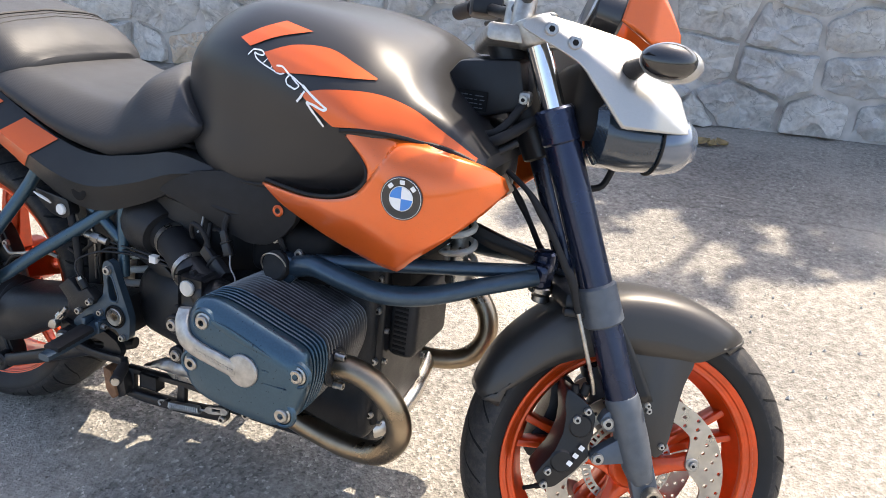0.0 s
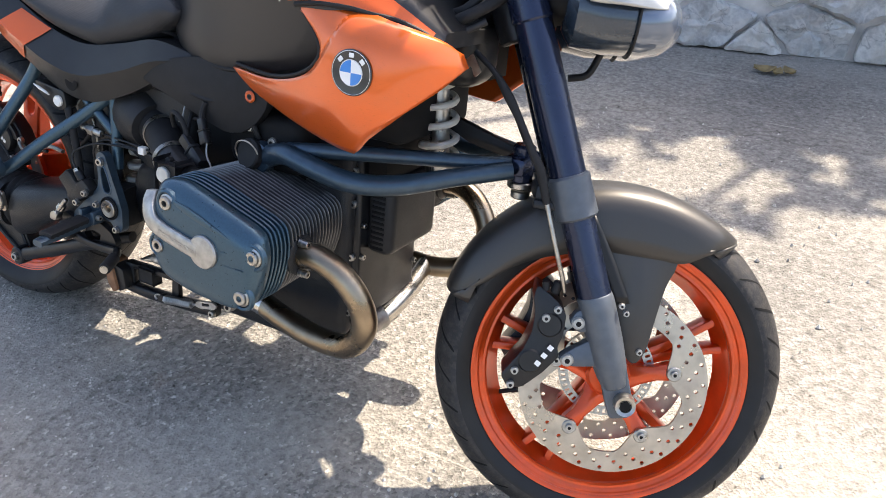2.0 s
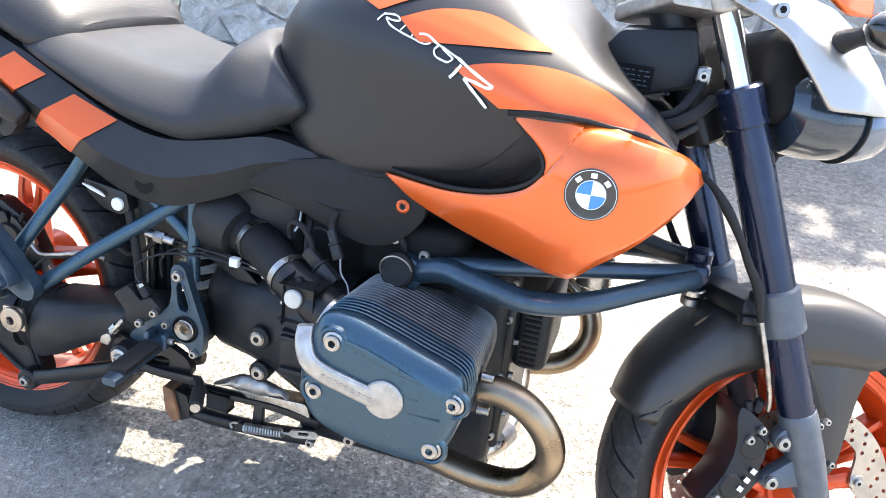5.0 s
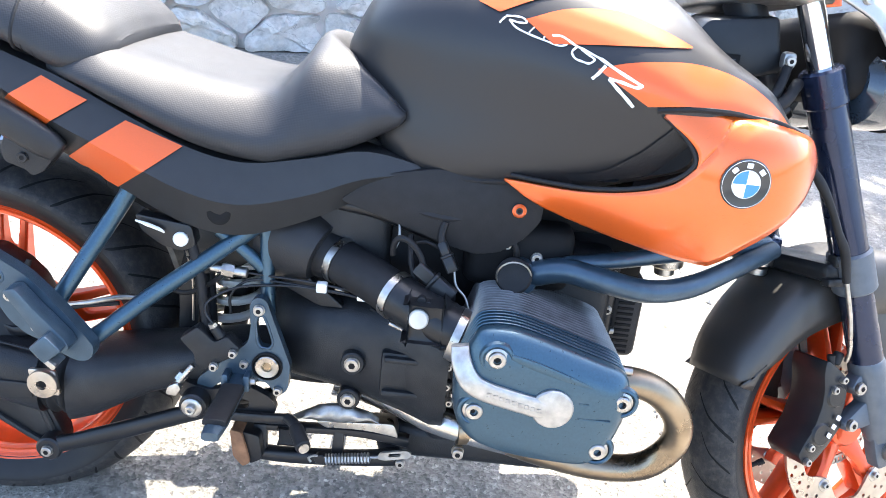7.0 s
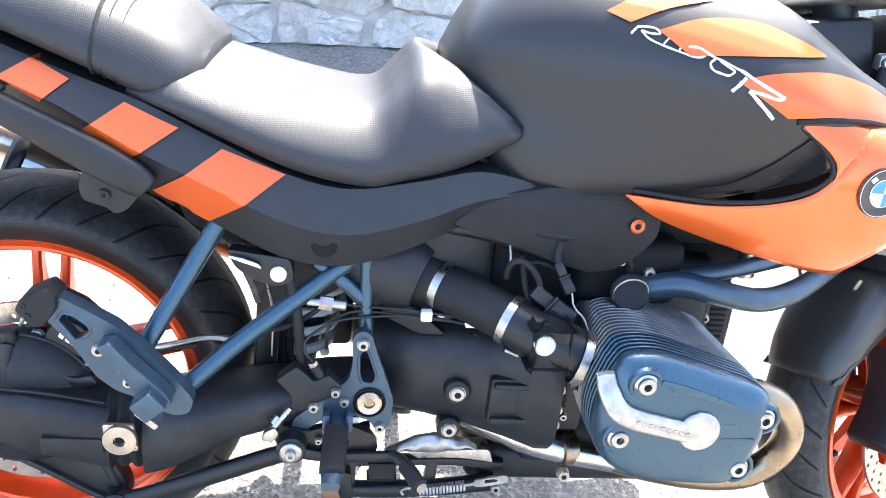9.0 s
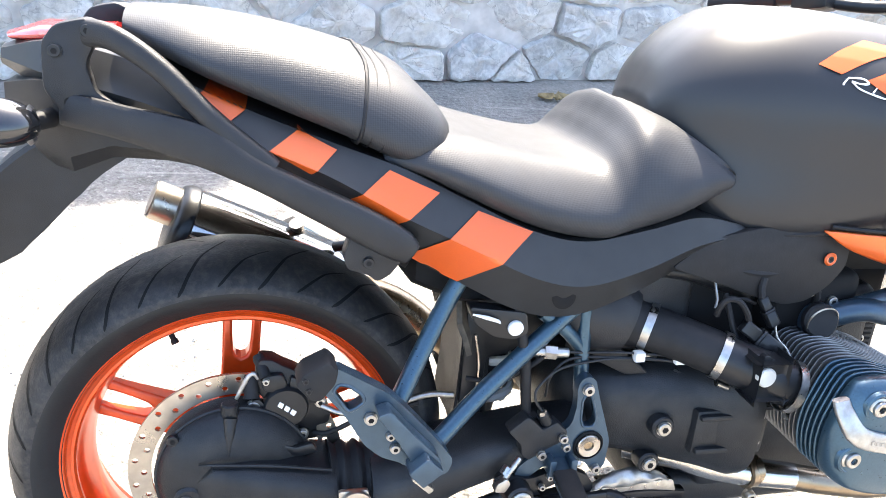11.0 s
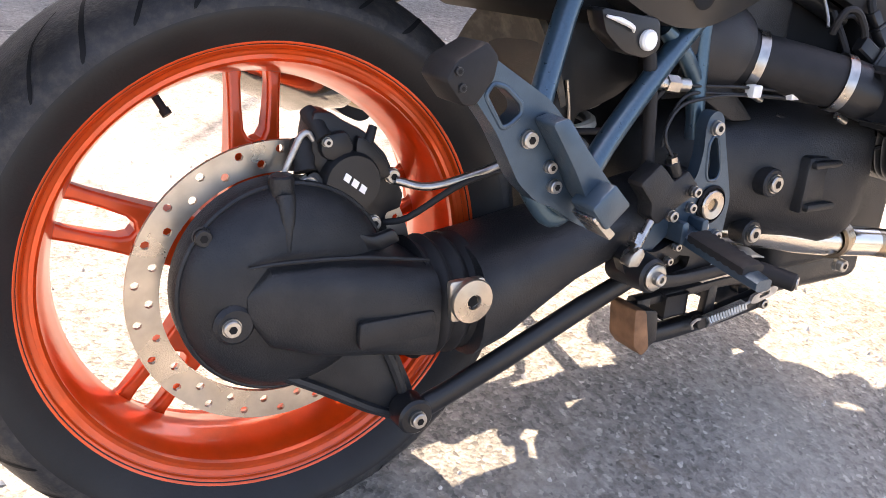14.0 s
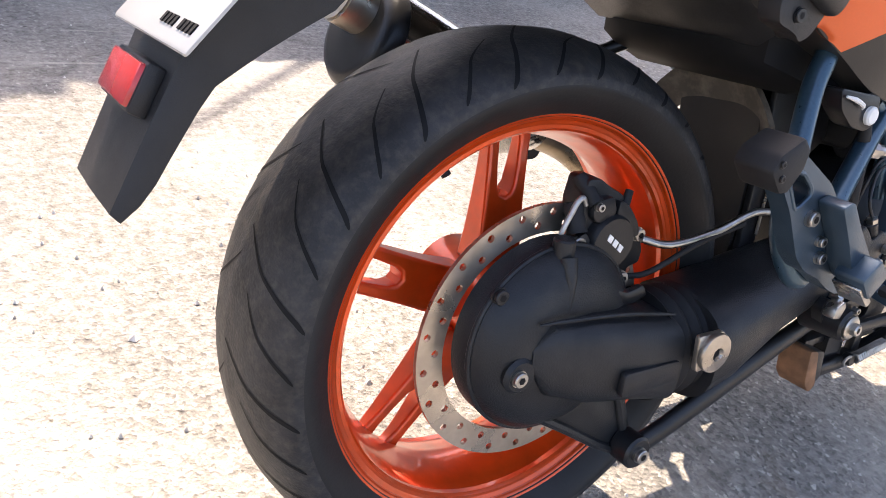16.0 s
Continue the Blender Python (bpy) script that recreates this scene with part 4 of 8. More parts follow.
seat = part("rider_seat", body([
    (0.175, [(0.10, 0.785), (0.155, 0.788), (0.165, 0.800), (0.14, 0.815), (0.07, 0.819), (0, 0.82)]),
    (0.225, [(0.10, 0.772), (0.180, 0.780), (0.192, 0.800), (0.155, 0.828), (0.08, 0.835), (0, 0.836)]),
    (0.28, [(0.10, 0.745), (0.185, 0.757), (0.20, 0.785), (0.155, 0.817), (0.08, 0.823), (0, 0.824)]),
    (0.38, [(0.10, 0.705), (0.182, 0.716), (0.20, 0.748), (0.15, 0.795), (0.08, 0.801), (0, 0.802)]),
    (0.47, [(0.10, 0.688), (0.175, 0.698), (0.192, 0.733), (0.145, 0.784), (0.08, 0.796), (0, 0.798)]),
    (0.507, [(0.10, 0.694), (0.171, 0.704), (0.188, 0.742), (0.147, 0.808), (0.07, 0.828), (0, 0.832)]),
    (0.535, [(0.10, 0.700), (0.168, 0.711), (0.184, 0.752), (0.148, 0.832), (0.06, 0.862), (0, 0.866)]),
    (0.575, [(0.10, 0.714), (0.166, 0.723), (0.183, 0.765), (0.140, 0.832), (0.083, 0.852), (0, 0.822)]),
    (0.605, [(0.10, 0.728), (0.165, 0.736), (0.182, 0.774), (0.152, 0.818), (0.118, 0.832), (0, 0.79)]),
    (0.640, [(0.10, 0.748), (0.163, 0.755), (0.179, 0.782), (0.164, 0.801), (0.143, 0.808), (0, 0.775)]),
    (0.660, [(0.10, 0.763), (0.160, 0.766), (0.174, 0.779), (0.165, 0.789), (0.151, 0.791), (0, 0.77)]),
    (0.668, [(0.10, 0.775), (0.154, 0.776), (0.163, 0.781), (0.159, 0.785), (0.150, 0.786), (0, 0.775)])], 6, 6), M["vinyl"], bike, "black ribbed vinyl rider seat, dished")
PS = [(-0.125, [(0.05, 0.915), (0.09, 0.92), (0.10, 0.932), (0.07, 0.944), (0, 0.947)]),
      (-0.05, [(0.05, 0.882), (0.14, 0.888), (0.155, 0.91), (0.11, 0.94), (0, 0.947)]),
      (0.04, [(0.05, 0.85), (0.158, 0.855), (0.176, 0.885), (0.13, 0.928), (0, 0.938)]),
      (0.13, [(0.05, 0.818), (0.168, 0.823), (0.187, 0.858), (0.14, 0.908), (0, 0.922)]),
      (0.20, [(0.05, 0.790), (0.168, 0.795), (0.187, 0.830), (0.142, 0.884), (0, 0.900)]),
      (0.243, [(0.05, 0.79), (0.152, 0.80), (0.17, 0.825), (0.13, 0.858), (0, 0.868)]),
      (0.262, [(0.05, 0.81), (0.12, 0.815), (0.13, 0.83), (0.10, 0.84), (0, 0.842)])]
pseat = part("pillion_seat", body(PS, 6, 6), M["vinyl"], bike, "black ribbed vinyl pillion seat with a stitched strap seam")
for x, r in ((0.145, 0.0028), (0.158, 0.0012), (0.174, 0.0012)):
    t = (x - 0.13) / 0.07
    prof = [((a[0] * (1 - t) + b[0] * t), (a[1] * (1 - t) + b[1] * t)) for a, b in zip(PS[3][1], PS[4][1])]
    bm = bmesh.new()
    half = crom([(x + (z - 0.86) * 0.12, -y, z) for y, z in prof], 6)
    tube(bm, half + [Vector((p.x, -p.y, p.z)) for p in half[::-1][1:]], r, 6)
    part("seam", bm, M["rubber"], pseat)

# tail
TAIL = [
    (-0.272, [(0.008, 0.866), (0.02, 0.868), (0.026, 0.876), (0.02, 0.886), (0, 0.889)]),
    (-0.20, [(0.02, 0.835), (0.085, 0.842), (0.105, 0.868), (0.085, 0.905), (0, 0.915)]),
    (-0.10, [(0.02, 0.81), (0.125, 0.818), (0.148, 0.85), (0.118, 0.888), (0, 0.90)]),
    (0.0, [(0.02, 0.775), (0.152, 0.785), (0.178, 0.82), (0.152, 0.853), (0, 0.862)]),
    (0.10, [(0.02, 0.735), (0.168, 0.742), (0.200, 0.785), (0.170, 0.82), (0, 0.828)]),
    (0.20, [(0.02, 0.675), (0.178, 0.682), (0.212, 0.735), (0.182, 0.788), (0, 0.795)]),
    (0.28, [(0.02, 0.635), (0.182, 0.640), (0.216, 0.700), (0.186, 0.752), (0, 0.758)]),
    (0.37, [(0.02, 0.592), (0.182, 0.597), (0.214, 0.658), (0.188, 0.713), (0, 0.718)]),
    (0.45, [(0.02, 0.582), (0.178, 0.588), (0.206, 0.642), (0.184, 0.697), (0, 0.70)]),
    (0.54, [(0.02, 0.612), (0.172, 0.618), (0.196, 0.662), (0.178, 0.711), (0, 0.713)]),
    (0.62, [(0.02, 0.655), (0.166, 0.660), (0.186, 0.692), (0.174, 0.728), (0, 0.73)]),
    (0.705, [(0.02, 0.696), (0.160, 0.698), (0.174, 0.705), (0.164, 0.712), (0, 0.713)]),
]
tail_bm = body(TAIL, 6, 6, True)
tail_bvh = surface(tail_bm)
M["tailplastic"] = mat("satin_graphite_plastic", (0.028, 0.028, 0.028), 0.42, 0.25, 0.08, 40, 0.15, 900, coat=0.15, crough=0.25, rvar=0.05, spec=0.3)
tail = part("tail_panel", tail_bm, M["tailplastic"], bike, "satin graphite tail and side panel with orange bars")
for s in (-1, 1):
    for up, low in (([(0.292, 0.741), (0.330, 0.727), (0.369, 0.713)], [(0.206, 0.679), (0.240, 0.660), (0.275, 0.643)]),
                    ([(0.178, 0.789), (0.209, 0.776), (0.241, 0.763)], [(0.131, 0.755), (0.158, 0.740), (0.186, 0.725)]),
                    ([(0.071, 0.831), (0.093, 0.820), (0.115, 0.810)], [(0.036, 0.808), (0.060, 0.796), (0.084, 0.783)]),
                    ([(-0.025, 0.873), (-0.005, 0.864), (0.016, 0.853)], [(-0.058, 0.852), (-0.038, 0.842), (-0.016, 0.830)])):
        # the second edge runs through the fold of the panel
        part("orange_bar", decal(tail_bvh, up, low, s, 24, 30), M["stripe"], tail)
    # dark disc on the panel stands for the shaded screw hole
    bm = bmesh.new()
    lathe(bm, [(0.002, 0.0), (0.015, 0.001), (0.017, -s * 0.0015 * -1), (0.012, -s * 0.003 * -1)], 20, (0.421, (on(tail_bvh, 0.421, 0.624, s, 0) or s * 0.2) - s * 0.001, 0.624))
    part("screw_well_shade", bm, M["dark"], tail)
    # grab rail: a cast bracket, a round upper rail and a flat lower blade
    def blade(bm, pts, n=6):
        P = crom([(x, y, z) for x, y, z, h, w in pts], n)
        H = crom([(h, w, 0) for x, y, z, h, w in pts], n)
        rings = []
        for i, (p, hw) in enumerate(zip(P, H)):
            d = (P[min(i + 1, len(P) - 1)] - P[max(i - 1, 0)])
            d.y = 0
            d.normalize()
            nn = Vector((-d.z, 0, d.x))
            ring = []
            for k in range(16):
                a = 2 * math.pi * k / 16
                cx, sx = math.cos(a), math.sin(a)
                ring.append(p + Vector((0, hw.y * (abs(cx) ** 0.7) * (1 if cx > 0 else -1), 0)) + nn * hw.x * (abs(sx) ** 0.7) * (1 if sx > 0 else -1))
            rings.append(ring)
        skin(bm, rings)
    bm = bmesh.new()
    blade(bm, [(-0.165, s * 0.130, 0.922, 0.016, 0.012), (-0.128, s * 0.148, 0.919, 0.014, 0.012), (-0.080, s * 0.163, 0.890, 0.0125, 0.012), (-0.026, s * 0.178, 0.840, 0.0125, 0.012), (0.040, s * 0.194, 0.787, 0.015, 0.013)])
    blade(bm, [(-0.190, s * 0.130, 0.838, 0.020, 0.010), (-0.120, s * 0.160, 0.829, 0.020, 0.010), (-0.040, s * 0.182, 0.812, 0.024, 0.011), (0.020, s * 0.196, 0.785, 0.018, 0.013), (0.077, s * 0.204, 0.759, 0.019, 0.013), (0.143, s * 0.210, 0.728, 0.022, 0.013), (0.188, s * 0.210, 0.704, 0.021, 0.013), (0.208, s * 0.208, 0.690, 0.015, 0.011)])
    plate(bm, rounded([(-0.204, 0.910), (-0.190, 0.930), (-0.156, 0.939), (-0.135, 0.928), (-0.150, 0.909), (-0.160, 0.888), (-0.150, 0.858), (-0.120, 0.842), (-0.125, 0.820), (-0.181, 0.825), (-0.205, 0.860)], 0.008, 3), s * 0.115, s * 0.142, 0.005)
    plate(bm, rounded([(0.133, 0.711), (0.125, 0.687), (0.129, 0.670), (0.158, 0.661), (0.166, 0.653), (0.181, 0.660), (0.197, 0.681), (0.196, 0.707)], 0.006, 3), s * 0.182, s * 0.206, 0.004)
    rail = part("grab_rail", bm, M["plastic"], bike, "black cast pillion grab rail")
    for p in ((-0.156, 0.142, 0.925), (-0.190, 0.142, 0.902), (0.155, 0.206, 0.678)):
        bolt(rail, (p[0], s * p[1], p[2]), 0.008, 0.004, (0, s, 0), black=True)
    # two dark discs on the bracket stand for shaded holes
    for p in ((-0.178, 0.142, 0.846), (-0.172, 0.142, 0.832)):
        bm = bmesh.new()
        cyl(bm, (p[0], s * 0.140, p[2]), (p[0], s * 0.1425, p[2]), 0.006, seg=14)
        part("hole_shade_disc", bm, M["dark"], rail)

# tail lamp, rear mudguard, plate, reflector, indicators
bm = bmesh.new()
tube(bm, [(-0.262, 0, 0.894), (-0.22, 0, 0.908), (-0.14, 0, 0.914)], [0.010, 0.026, 0.024], 20)
for v in bm.verts:
    v.co.y *= 2.4
    v.co.z = 0.906 + (v.co.z - 0.906) * 0.5
part("tail_lamp", bm, M["red"], tail, "red tail lamp lens")
bm = bmesh.new()
rings = []
for x, w, z0, z1 in ((-0.265, 0.050, 0.800, 0.850), (-0.225, 0.095, 0.765, 0.862), (-0.185, 0.120, 0.757, 0.865), (-0.140, 0.122, 0.776, 0.865), (-0.080, 0.124, 0.774, 0.850), (-0.020, 0.126, 0.764, 0.830), (0.060, 0.132, 0.726, 0.800), (0.140, 0.140, 0.684, 0.760), (0.220, 0.145, 0.638, 0.720)):
    rings.append([Vector((x, a_ * w, (z0 + z1) / 2 + b_ * (z1 - z0) / 2)) for a_, b_ in ((-1, -0.6), (-0.85, -1), (0.85, -1), (1, -0.6), (1, 1), (-1, 1))])
skin(bm, rings)
part("tail_underside", bm, M["plastic"], bike)
bm = bmesh.new()
rows = []
for x, z, w in [tuple(p) for p in crom([(-0.165, 0.812, 0.095), (-0.235, 0.778, 0.090), (-0.298, 0.718, 0.084), (-0.345, 0.645, 0.078), (-0.385, 0.562, 0.072), (-0.420, 0.483, 0.068)], 4)]:
    n2 = Vector((0.72, 0, -0.69))
    sk = lerp(z, (0.483, 0.004), (0.51, 0.016), (0.60, 0.024), (0.65, 0.050), (0.70, 0.078), (0.74, 0.082), (0.78, 0.075), (0.81, 0.055))
    ring = []
    for y, d in ((-w, sk), (-w, 0.0), (-w * 0.94, -0.006), (0, -0.009), (w * 0.94, -0.006), (w, 0.0), (w, sk), (w * 0.93, sk), (w * 0.9, 0.006), (-w * 0.9, 0.006), (-w * 0.93, sk)):
        ring.append(Vector((x, y, z)) + n2 * d)
    rows.append(ring)
skin(bm, rows)
guard = part("rear_mudguard", bm, M["plastic"], bike, "black plastic rear mudguard flap")
up_dir = Vector((0.665, 0, 0.747))
out = Vector((-0.747, 0, 0.665))


def guard_plate(name, c, w, h, d, material, label, parent, bev=0.003, up_dir=up_dir, out=out):
    """A block on the outer face of the flap: c along the face, w across, h up, d thick."""
    bm = bmesh.new()
    box(bm, -h / 2, h / 2, -w / 2, w / 2, 0, d, bev)
    m = Matrix((( up_dir.x, 0, out.x, c[0]), (0, 1, 0, c[1]), (up_dir.z, 0, out.z, c[2]), (0, 0, 0, 1)))
    if parent is not bike:
        m = parent.matrix_basis.inverted() @ m
    return part(name, bm, material, parent, label, m)


STEEP, STEEP_OUT = Vector((0.43, 0, 0.903)), Vector((-0.903, 0, 0.43))
pl = guard_plate("number_plate", (-0.335, -0.045, 0.678), 0.20, 0.16, 0.004, M["plate"], "pale number plate in a holder", bike)
for k in range(9):
    if k == 4:
        continue
    guard_plate("plate_mark", (-0.3765, -0.128 + 0.0085 * k, 0.632), 0.005, 0.009, 0.0048, M["dark"], "", pl, 0.0)
for r_ in range(2):
    for k in range(3):
        guard_plate("plate_sign", (-0.338 + 0.040 * r_, -0.10 + 0.05 * k, 0.676 + 0.045 * r_), 0.03, 0.035, 0.0048, M["dark"], "", pl, 0.0)
rf = guard_plate("reflector", (-0.385, -0.01, 0.575), 0.092, 0.042, 0.016, M["plastic"], "red rectangular reflector in a black holder", bike, 0.003, STEEP, STEEP_OUT)
guard_plate("reflector_lens", (-0.385, -0.01, 0.575), 0.086, 0.036, 0.0205, M["red"], "", rf, 0.003, STEEP, STEEP_OUT)
for s in (-1, 1):
    bm = bmesh.new()
    tube(bm, [(-0.20, s * 0.10, 0.822), (-0.222, s * 0.135, 0.82)], [0.012, 0.010], 12)
    ind = part("rear_indicator", bm, M["rubber"], bike, "smoked rear turn indicator on a rubber stalk")
    bm = bmesh.new()
    bmesh.ops.create_uvsphere(bm, u_segments=24, v_segments=14, radius=1)
    for v in bm.verts:
        v.co = Vector((-0.250 + v.co.x * 0.046, s * 0.165 + v.co.y * 0.036, 0.823 + v.co.z * 0.030 * (1 if v.co.z > 0 else 0.8)))
    part("lens", bm, M["smoke"], ind)
    bm = bmesh.new()
    lathe(bm, [(0.018, -0.004), (0.0225, 0), (0.018, 0.004)], 24, (0, 0, 0))
    part("lens_band", bm, M["alu"], ind, "", Matrix.Translation((-0.216, s * 0.160, 0.823)) @ pose(0, 0, 0, 0, 0, 90))


# ---- engine, gearbox, exhaust ----
HEAD = [(0.784, 0.532), (0.798, 0.553), (0.833, 0.558), (0.869, 0.551), (0.930, 0.532), (0.983, 0.514), (0.998, 0.494), (1.0, 0.461), (0.992, 0.425), (0.981, 0.398), (0.961, 0.380), (0.900, 0.380), (0.839, 0.387), (0.791, 0.404), (0.772, 0.438), (0.770, 0.483)]


def scaled(out, k, dz=0.0, c=(0.885, 0.470)):
    return [(c[0] + (x - c[0]) * k, c[1] + dz + (z - c[1]) * k) for x, z in out]


def ribbon(bm, pts, n=6, seg=18, power=0.55):
    """A flattened bar along points (x, y, z, half width across its run, half thickness in y)."""
    P = crom([p[:3] for p in pts], n)
    H = crom([(p[3], p[4], 0) for p in pts], n)
    rings = []
    for i, (p, h) in enumerate(zip(P, H)):
        d = P[min(i + 1, len(P) - 1)] - P[max(i - 1, 0)]
        d.y = 0
        d.normalize()
        nn = Vector((-d.z, 0, d.x))
        ring = []
        for k in range(seg):
            a = 2 * math.pi * k / seg
            cx, sx = math.cos(a), math.sin(a)
            ring.append(p + Vector((0, h.y * (abs(cx) ** power) * (1 if cx > 0 else -1), 0)) + nn * h.x * (abs(sx) ** power) * (1 if sx > 0 else -1))
        rings.append(ring)
    return skin(bm, rings)


HEAD_S = [tuple(p.xz) for p in crom([(x, 0, z) for x, z in HEAD + HEAD[:1]], 4)][:-1]
for s in (-1, 1):
    bm = bmesh.new()
    rings = []
    for y, k, dz in ((0.322, 0.992, 0.0), (0.325, 1.0, 0.0), (0.334, 1.0, 0.0), (0.340, 0.985, -0.001), (0.3455, 0.955, -0.004), (0.351, 0.905, -0.008), (0.3545, 0.855, -0.011), (0.3565, 0.80, -0.013), (0.3580, 0.6, -0.013), (0.3585, 0.2, -0.012)):
        rings.append([Vector((x, s * y, z)) for x, z in scaled(HEAD_S, k, dz)])
    skin(bm, rings)
    head = part("cylinder_head_cover", bm, M["blue"], bike, "blue-grey painted boxer cylinder head cover with fins")
    # a tapering flute pressed into the face, and a faint line of raised marks behind the disc
    bm = bmesh.new()
    ribbon(bm, [(0.838, s * 0.3560, 0.530, 0.0035, 0.0016), (0.870, s * 0.3575, 0.521, 0.0060, 0.0022), (0.915, s * 0.3575, 0.507, 0.0045, 0.0018), (0.950, s * 0.3560, 0.496, 0.0012, 0.0008)], 5, 12)
    part("flute", bm, M["blue"], head)
    for x0, x1, z in ((0.932, 0.944, 0.474), (0.934, 0.975, 0.452)):
        bm = bmesh.new()
        box(bm, x0, x1, s * 0.3570, s * 0.3584, z - 0.0008, z + 0.0008, 0.0003, 1)
        part("raised_mark", bm, M["blue"], head)
    for x, y, z in ((0.988, 0.344, 0.476), (0.967, 0.348, 0.404), (0.820, 0.350, 0.524), (0.799, 0.350, 0.447)):
        bm = bmesh.new()
        lathe(bm, [(0.0, s * 0.0005), (0.0155, s * 0.0005), (0.0165, s * 0.0055), (0.0185, s * 0.0068), (0.0215, s * 0.0055), (0.0235, 0.0), (0.0, -s * 0.003)], 32, (x, s * y, z))
        part("bolt_boss", bm, M["blue"], head)
        # dark disc under the bolt paints the shading of its recess
        bm = bmesh.new()
        lathe(bm, [(0.0, s * 0.001), (0.0160, s * 0.001), (0.0, s * 0.0014)], 32, (x, s * y, z))
        part("bolt_shade_disc", bm, M["dark"], head)
        bm = bmesh.new()
        lathe(bm, [(0.0, s * 0.001), (0.0148, s * 0.001), (0.0150, s * 0.0048), (0.0118, s * 0.0062), (0.0112, s * 0.0098), (0.0098, s * 0.0110), (0.0052, s * 0.0107), (0.0046, s * 0.006), (0.0, s * 0.006)], 28, (x, s * y, z))
        part("bolt", bm, M["steel"], head)
        bm = bmesh.new()
        lathe(bm, [(0.0, s * 0.0064), (0.0046, s * 0.0068), (0.0, s * 0.0072)], 6, (x, s * y, z))
        part("socket", bm, M["dark"], head)
    # spark plug cover: a flat bar that bends over the cover's edge and ends in a disc
    bm = bmesh.new()
    ribbon(bm, [(0.772, s * 0.337, 0.530, 0.0115, 0.0055), (0.776, s * 0.349, 0.512, 0.0130, 0.0065), (0.789, s * 0.3585, 0.491, 0.0140, 0.0060), (0.812, s * 0.3605, 0.479, 0.0140, 0.0055), (0.850, s * 0.3610, 0.470, 0.0140, 0.0052), (0.888, s * 0.3610, 0.462, 0.0145, 0.0048)])
    lathe(bm, [(0.0, s * 0.3655), (0.0190, s * 0.3652), (0.0255, s * 0.3640), (0.0275, s * 0.3615), (0.0275, s * 0.352), (0.0, s * 0.352)], 40, (0.898, 0, 0.464))
    cov = part("spark_plug_cover", bm, M["alu"], head, "bare aluminium spark plug cover with raised marks")
    for k in range(9):
        bm = bmesh.new()
        x = 0.812 + 0.0083 * k
        box(bm, x, x + 0.0050, s * 0.3652, s * 0.3664, 0.4758 - (x - 0.812) * 0.24, 0.4806 - (x - 0.812) * 0.24, 0.0004, 1)
        part("raised_mark", bm, M["alu"], cov)
    # fins, thin plates across the cylinder's axis; the outer ones belong to the painted cover
    for k in range(22):
        y = 0.3150 - 0.0095 * k
        bm = bmesh.new()
        g = 1.0 - 0.0005 * k if k < 5 else 0.992 - 0.004 * (k - 5)
        t_ = 0.0019 if k < 5 else 0.0011
        rings = [[Vector((x, s * (y + d), z)) for x, z in scaled(HEAD_S, g * q, 0.0)] for d, q in ((t_ * 1.25, 0.93), (t_, 0.99), (t_ * 0.4, 1.0), (-t_ * 0.4, 1.0), (-t_, 0.99), (-t_ * 1.25, 0.93))]
        skin(bm, rings)
        part("fin", bm, M["blue"] if k < 5 else M["fin"], head)
    # near-black barrel: the shade of the fin gaps is put into its colour
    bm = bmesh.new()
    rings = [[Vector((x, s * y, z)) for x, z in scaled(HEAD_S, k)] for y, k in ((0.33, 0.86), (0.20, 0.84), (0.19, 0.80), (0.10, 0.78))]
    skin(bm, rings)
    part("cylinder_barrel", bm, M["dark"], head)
    # header pipe
    bm = bmesh.new()
    tube(bm, [(0.985, s * 0.245, 0.448), (1.03, s * 0.244, 0.452), (1.075, s * 0.240, 0.432), (1.108, s * 0.232, 0.388), (1.110, s * 0.222, 0.338), (1.075, s * 0.212, 0.292), (1.01, s * 0.20, 0.276), (0.93, s * 0.19, 0.282), (0.865, s * 0.178, 0.291)], 0.0215, 18, 6)
    hp = part("header_pipe", bm, M["header"], bike, "heat-browned steel header pipe")
    bm = bmesh.new()
    lathe(bm, [(0.020, 0.0), (0.033, 0.0), (0.034, 0.006), (0.028, 0.010), (0.020, 0.010)], 24, (0, 0, 0))
    fl = part("pipe_flange", bm, M["castblack"], hp, "", Matrix.Translation((0.992, s * 0.245, 0.449)) @ pose(0, 0, 0, 0, 0, -90))
    for dz in (-0.026, 0.026):
        bolt(hp, (1.004, s * 0.255, 0.449 + dz), 0.007, 0.016, (1, 0, 0), name="stud")
    bm = bmesh.new()
    tube(bm, [(0.875, s * 0.18, 0.290), (0.80, s * 0.168, 0.298), (0.74, s * 0.150, 0.306), (0.69, s * 0.122, 0.312), (0.62, s * 0.08, 0.31)], [0.0215, 0.0235, 0.026, 0.027, 0.027], 18, 5)
    part("front_pipe", bm, M["stainless"], hp, "polished stainless pipe")
    bm = bmesh.new()
    lathe(bm, [(0.0225, -0.012), (0.0275, -0.011), (0.0275, 0.011), (0.0225, 0.012)], 24)
    part("pipe_clamp", bm, M["header"], hp, "", Matrix.Translation((0.800, s * 0.168, 0.300)) @ pose(0, 0, 0, 0, -10, -80))
    bolt(hp, (0.795, s * 0.185, 0.268), 0.010, 0.014, (0, s, 0))
    # rubber-capped pivot and the suspension arm
    bm = bmesh.new()
    tube(bm, [(0.868, s * 0.170, 0.571), (0.915, s * 0.185, 0.588), (0.965, s * 0.190, 0.581), (1.04, s * 0.180, 0.567), (1.11, s * 0.150, 0.570), (1.19, s * 0.10, 0.590), (1.262, s * 0.045, 0.606)], [0.019, 0.0185, 0.018, 0.0175, 0.017, 0.015, 0.015], 16, 6)
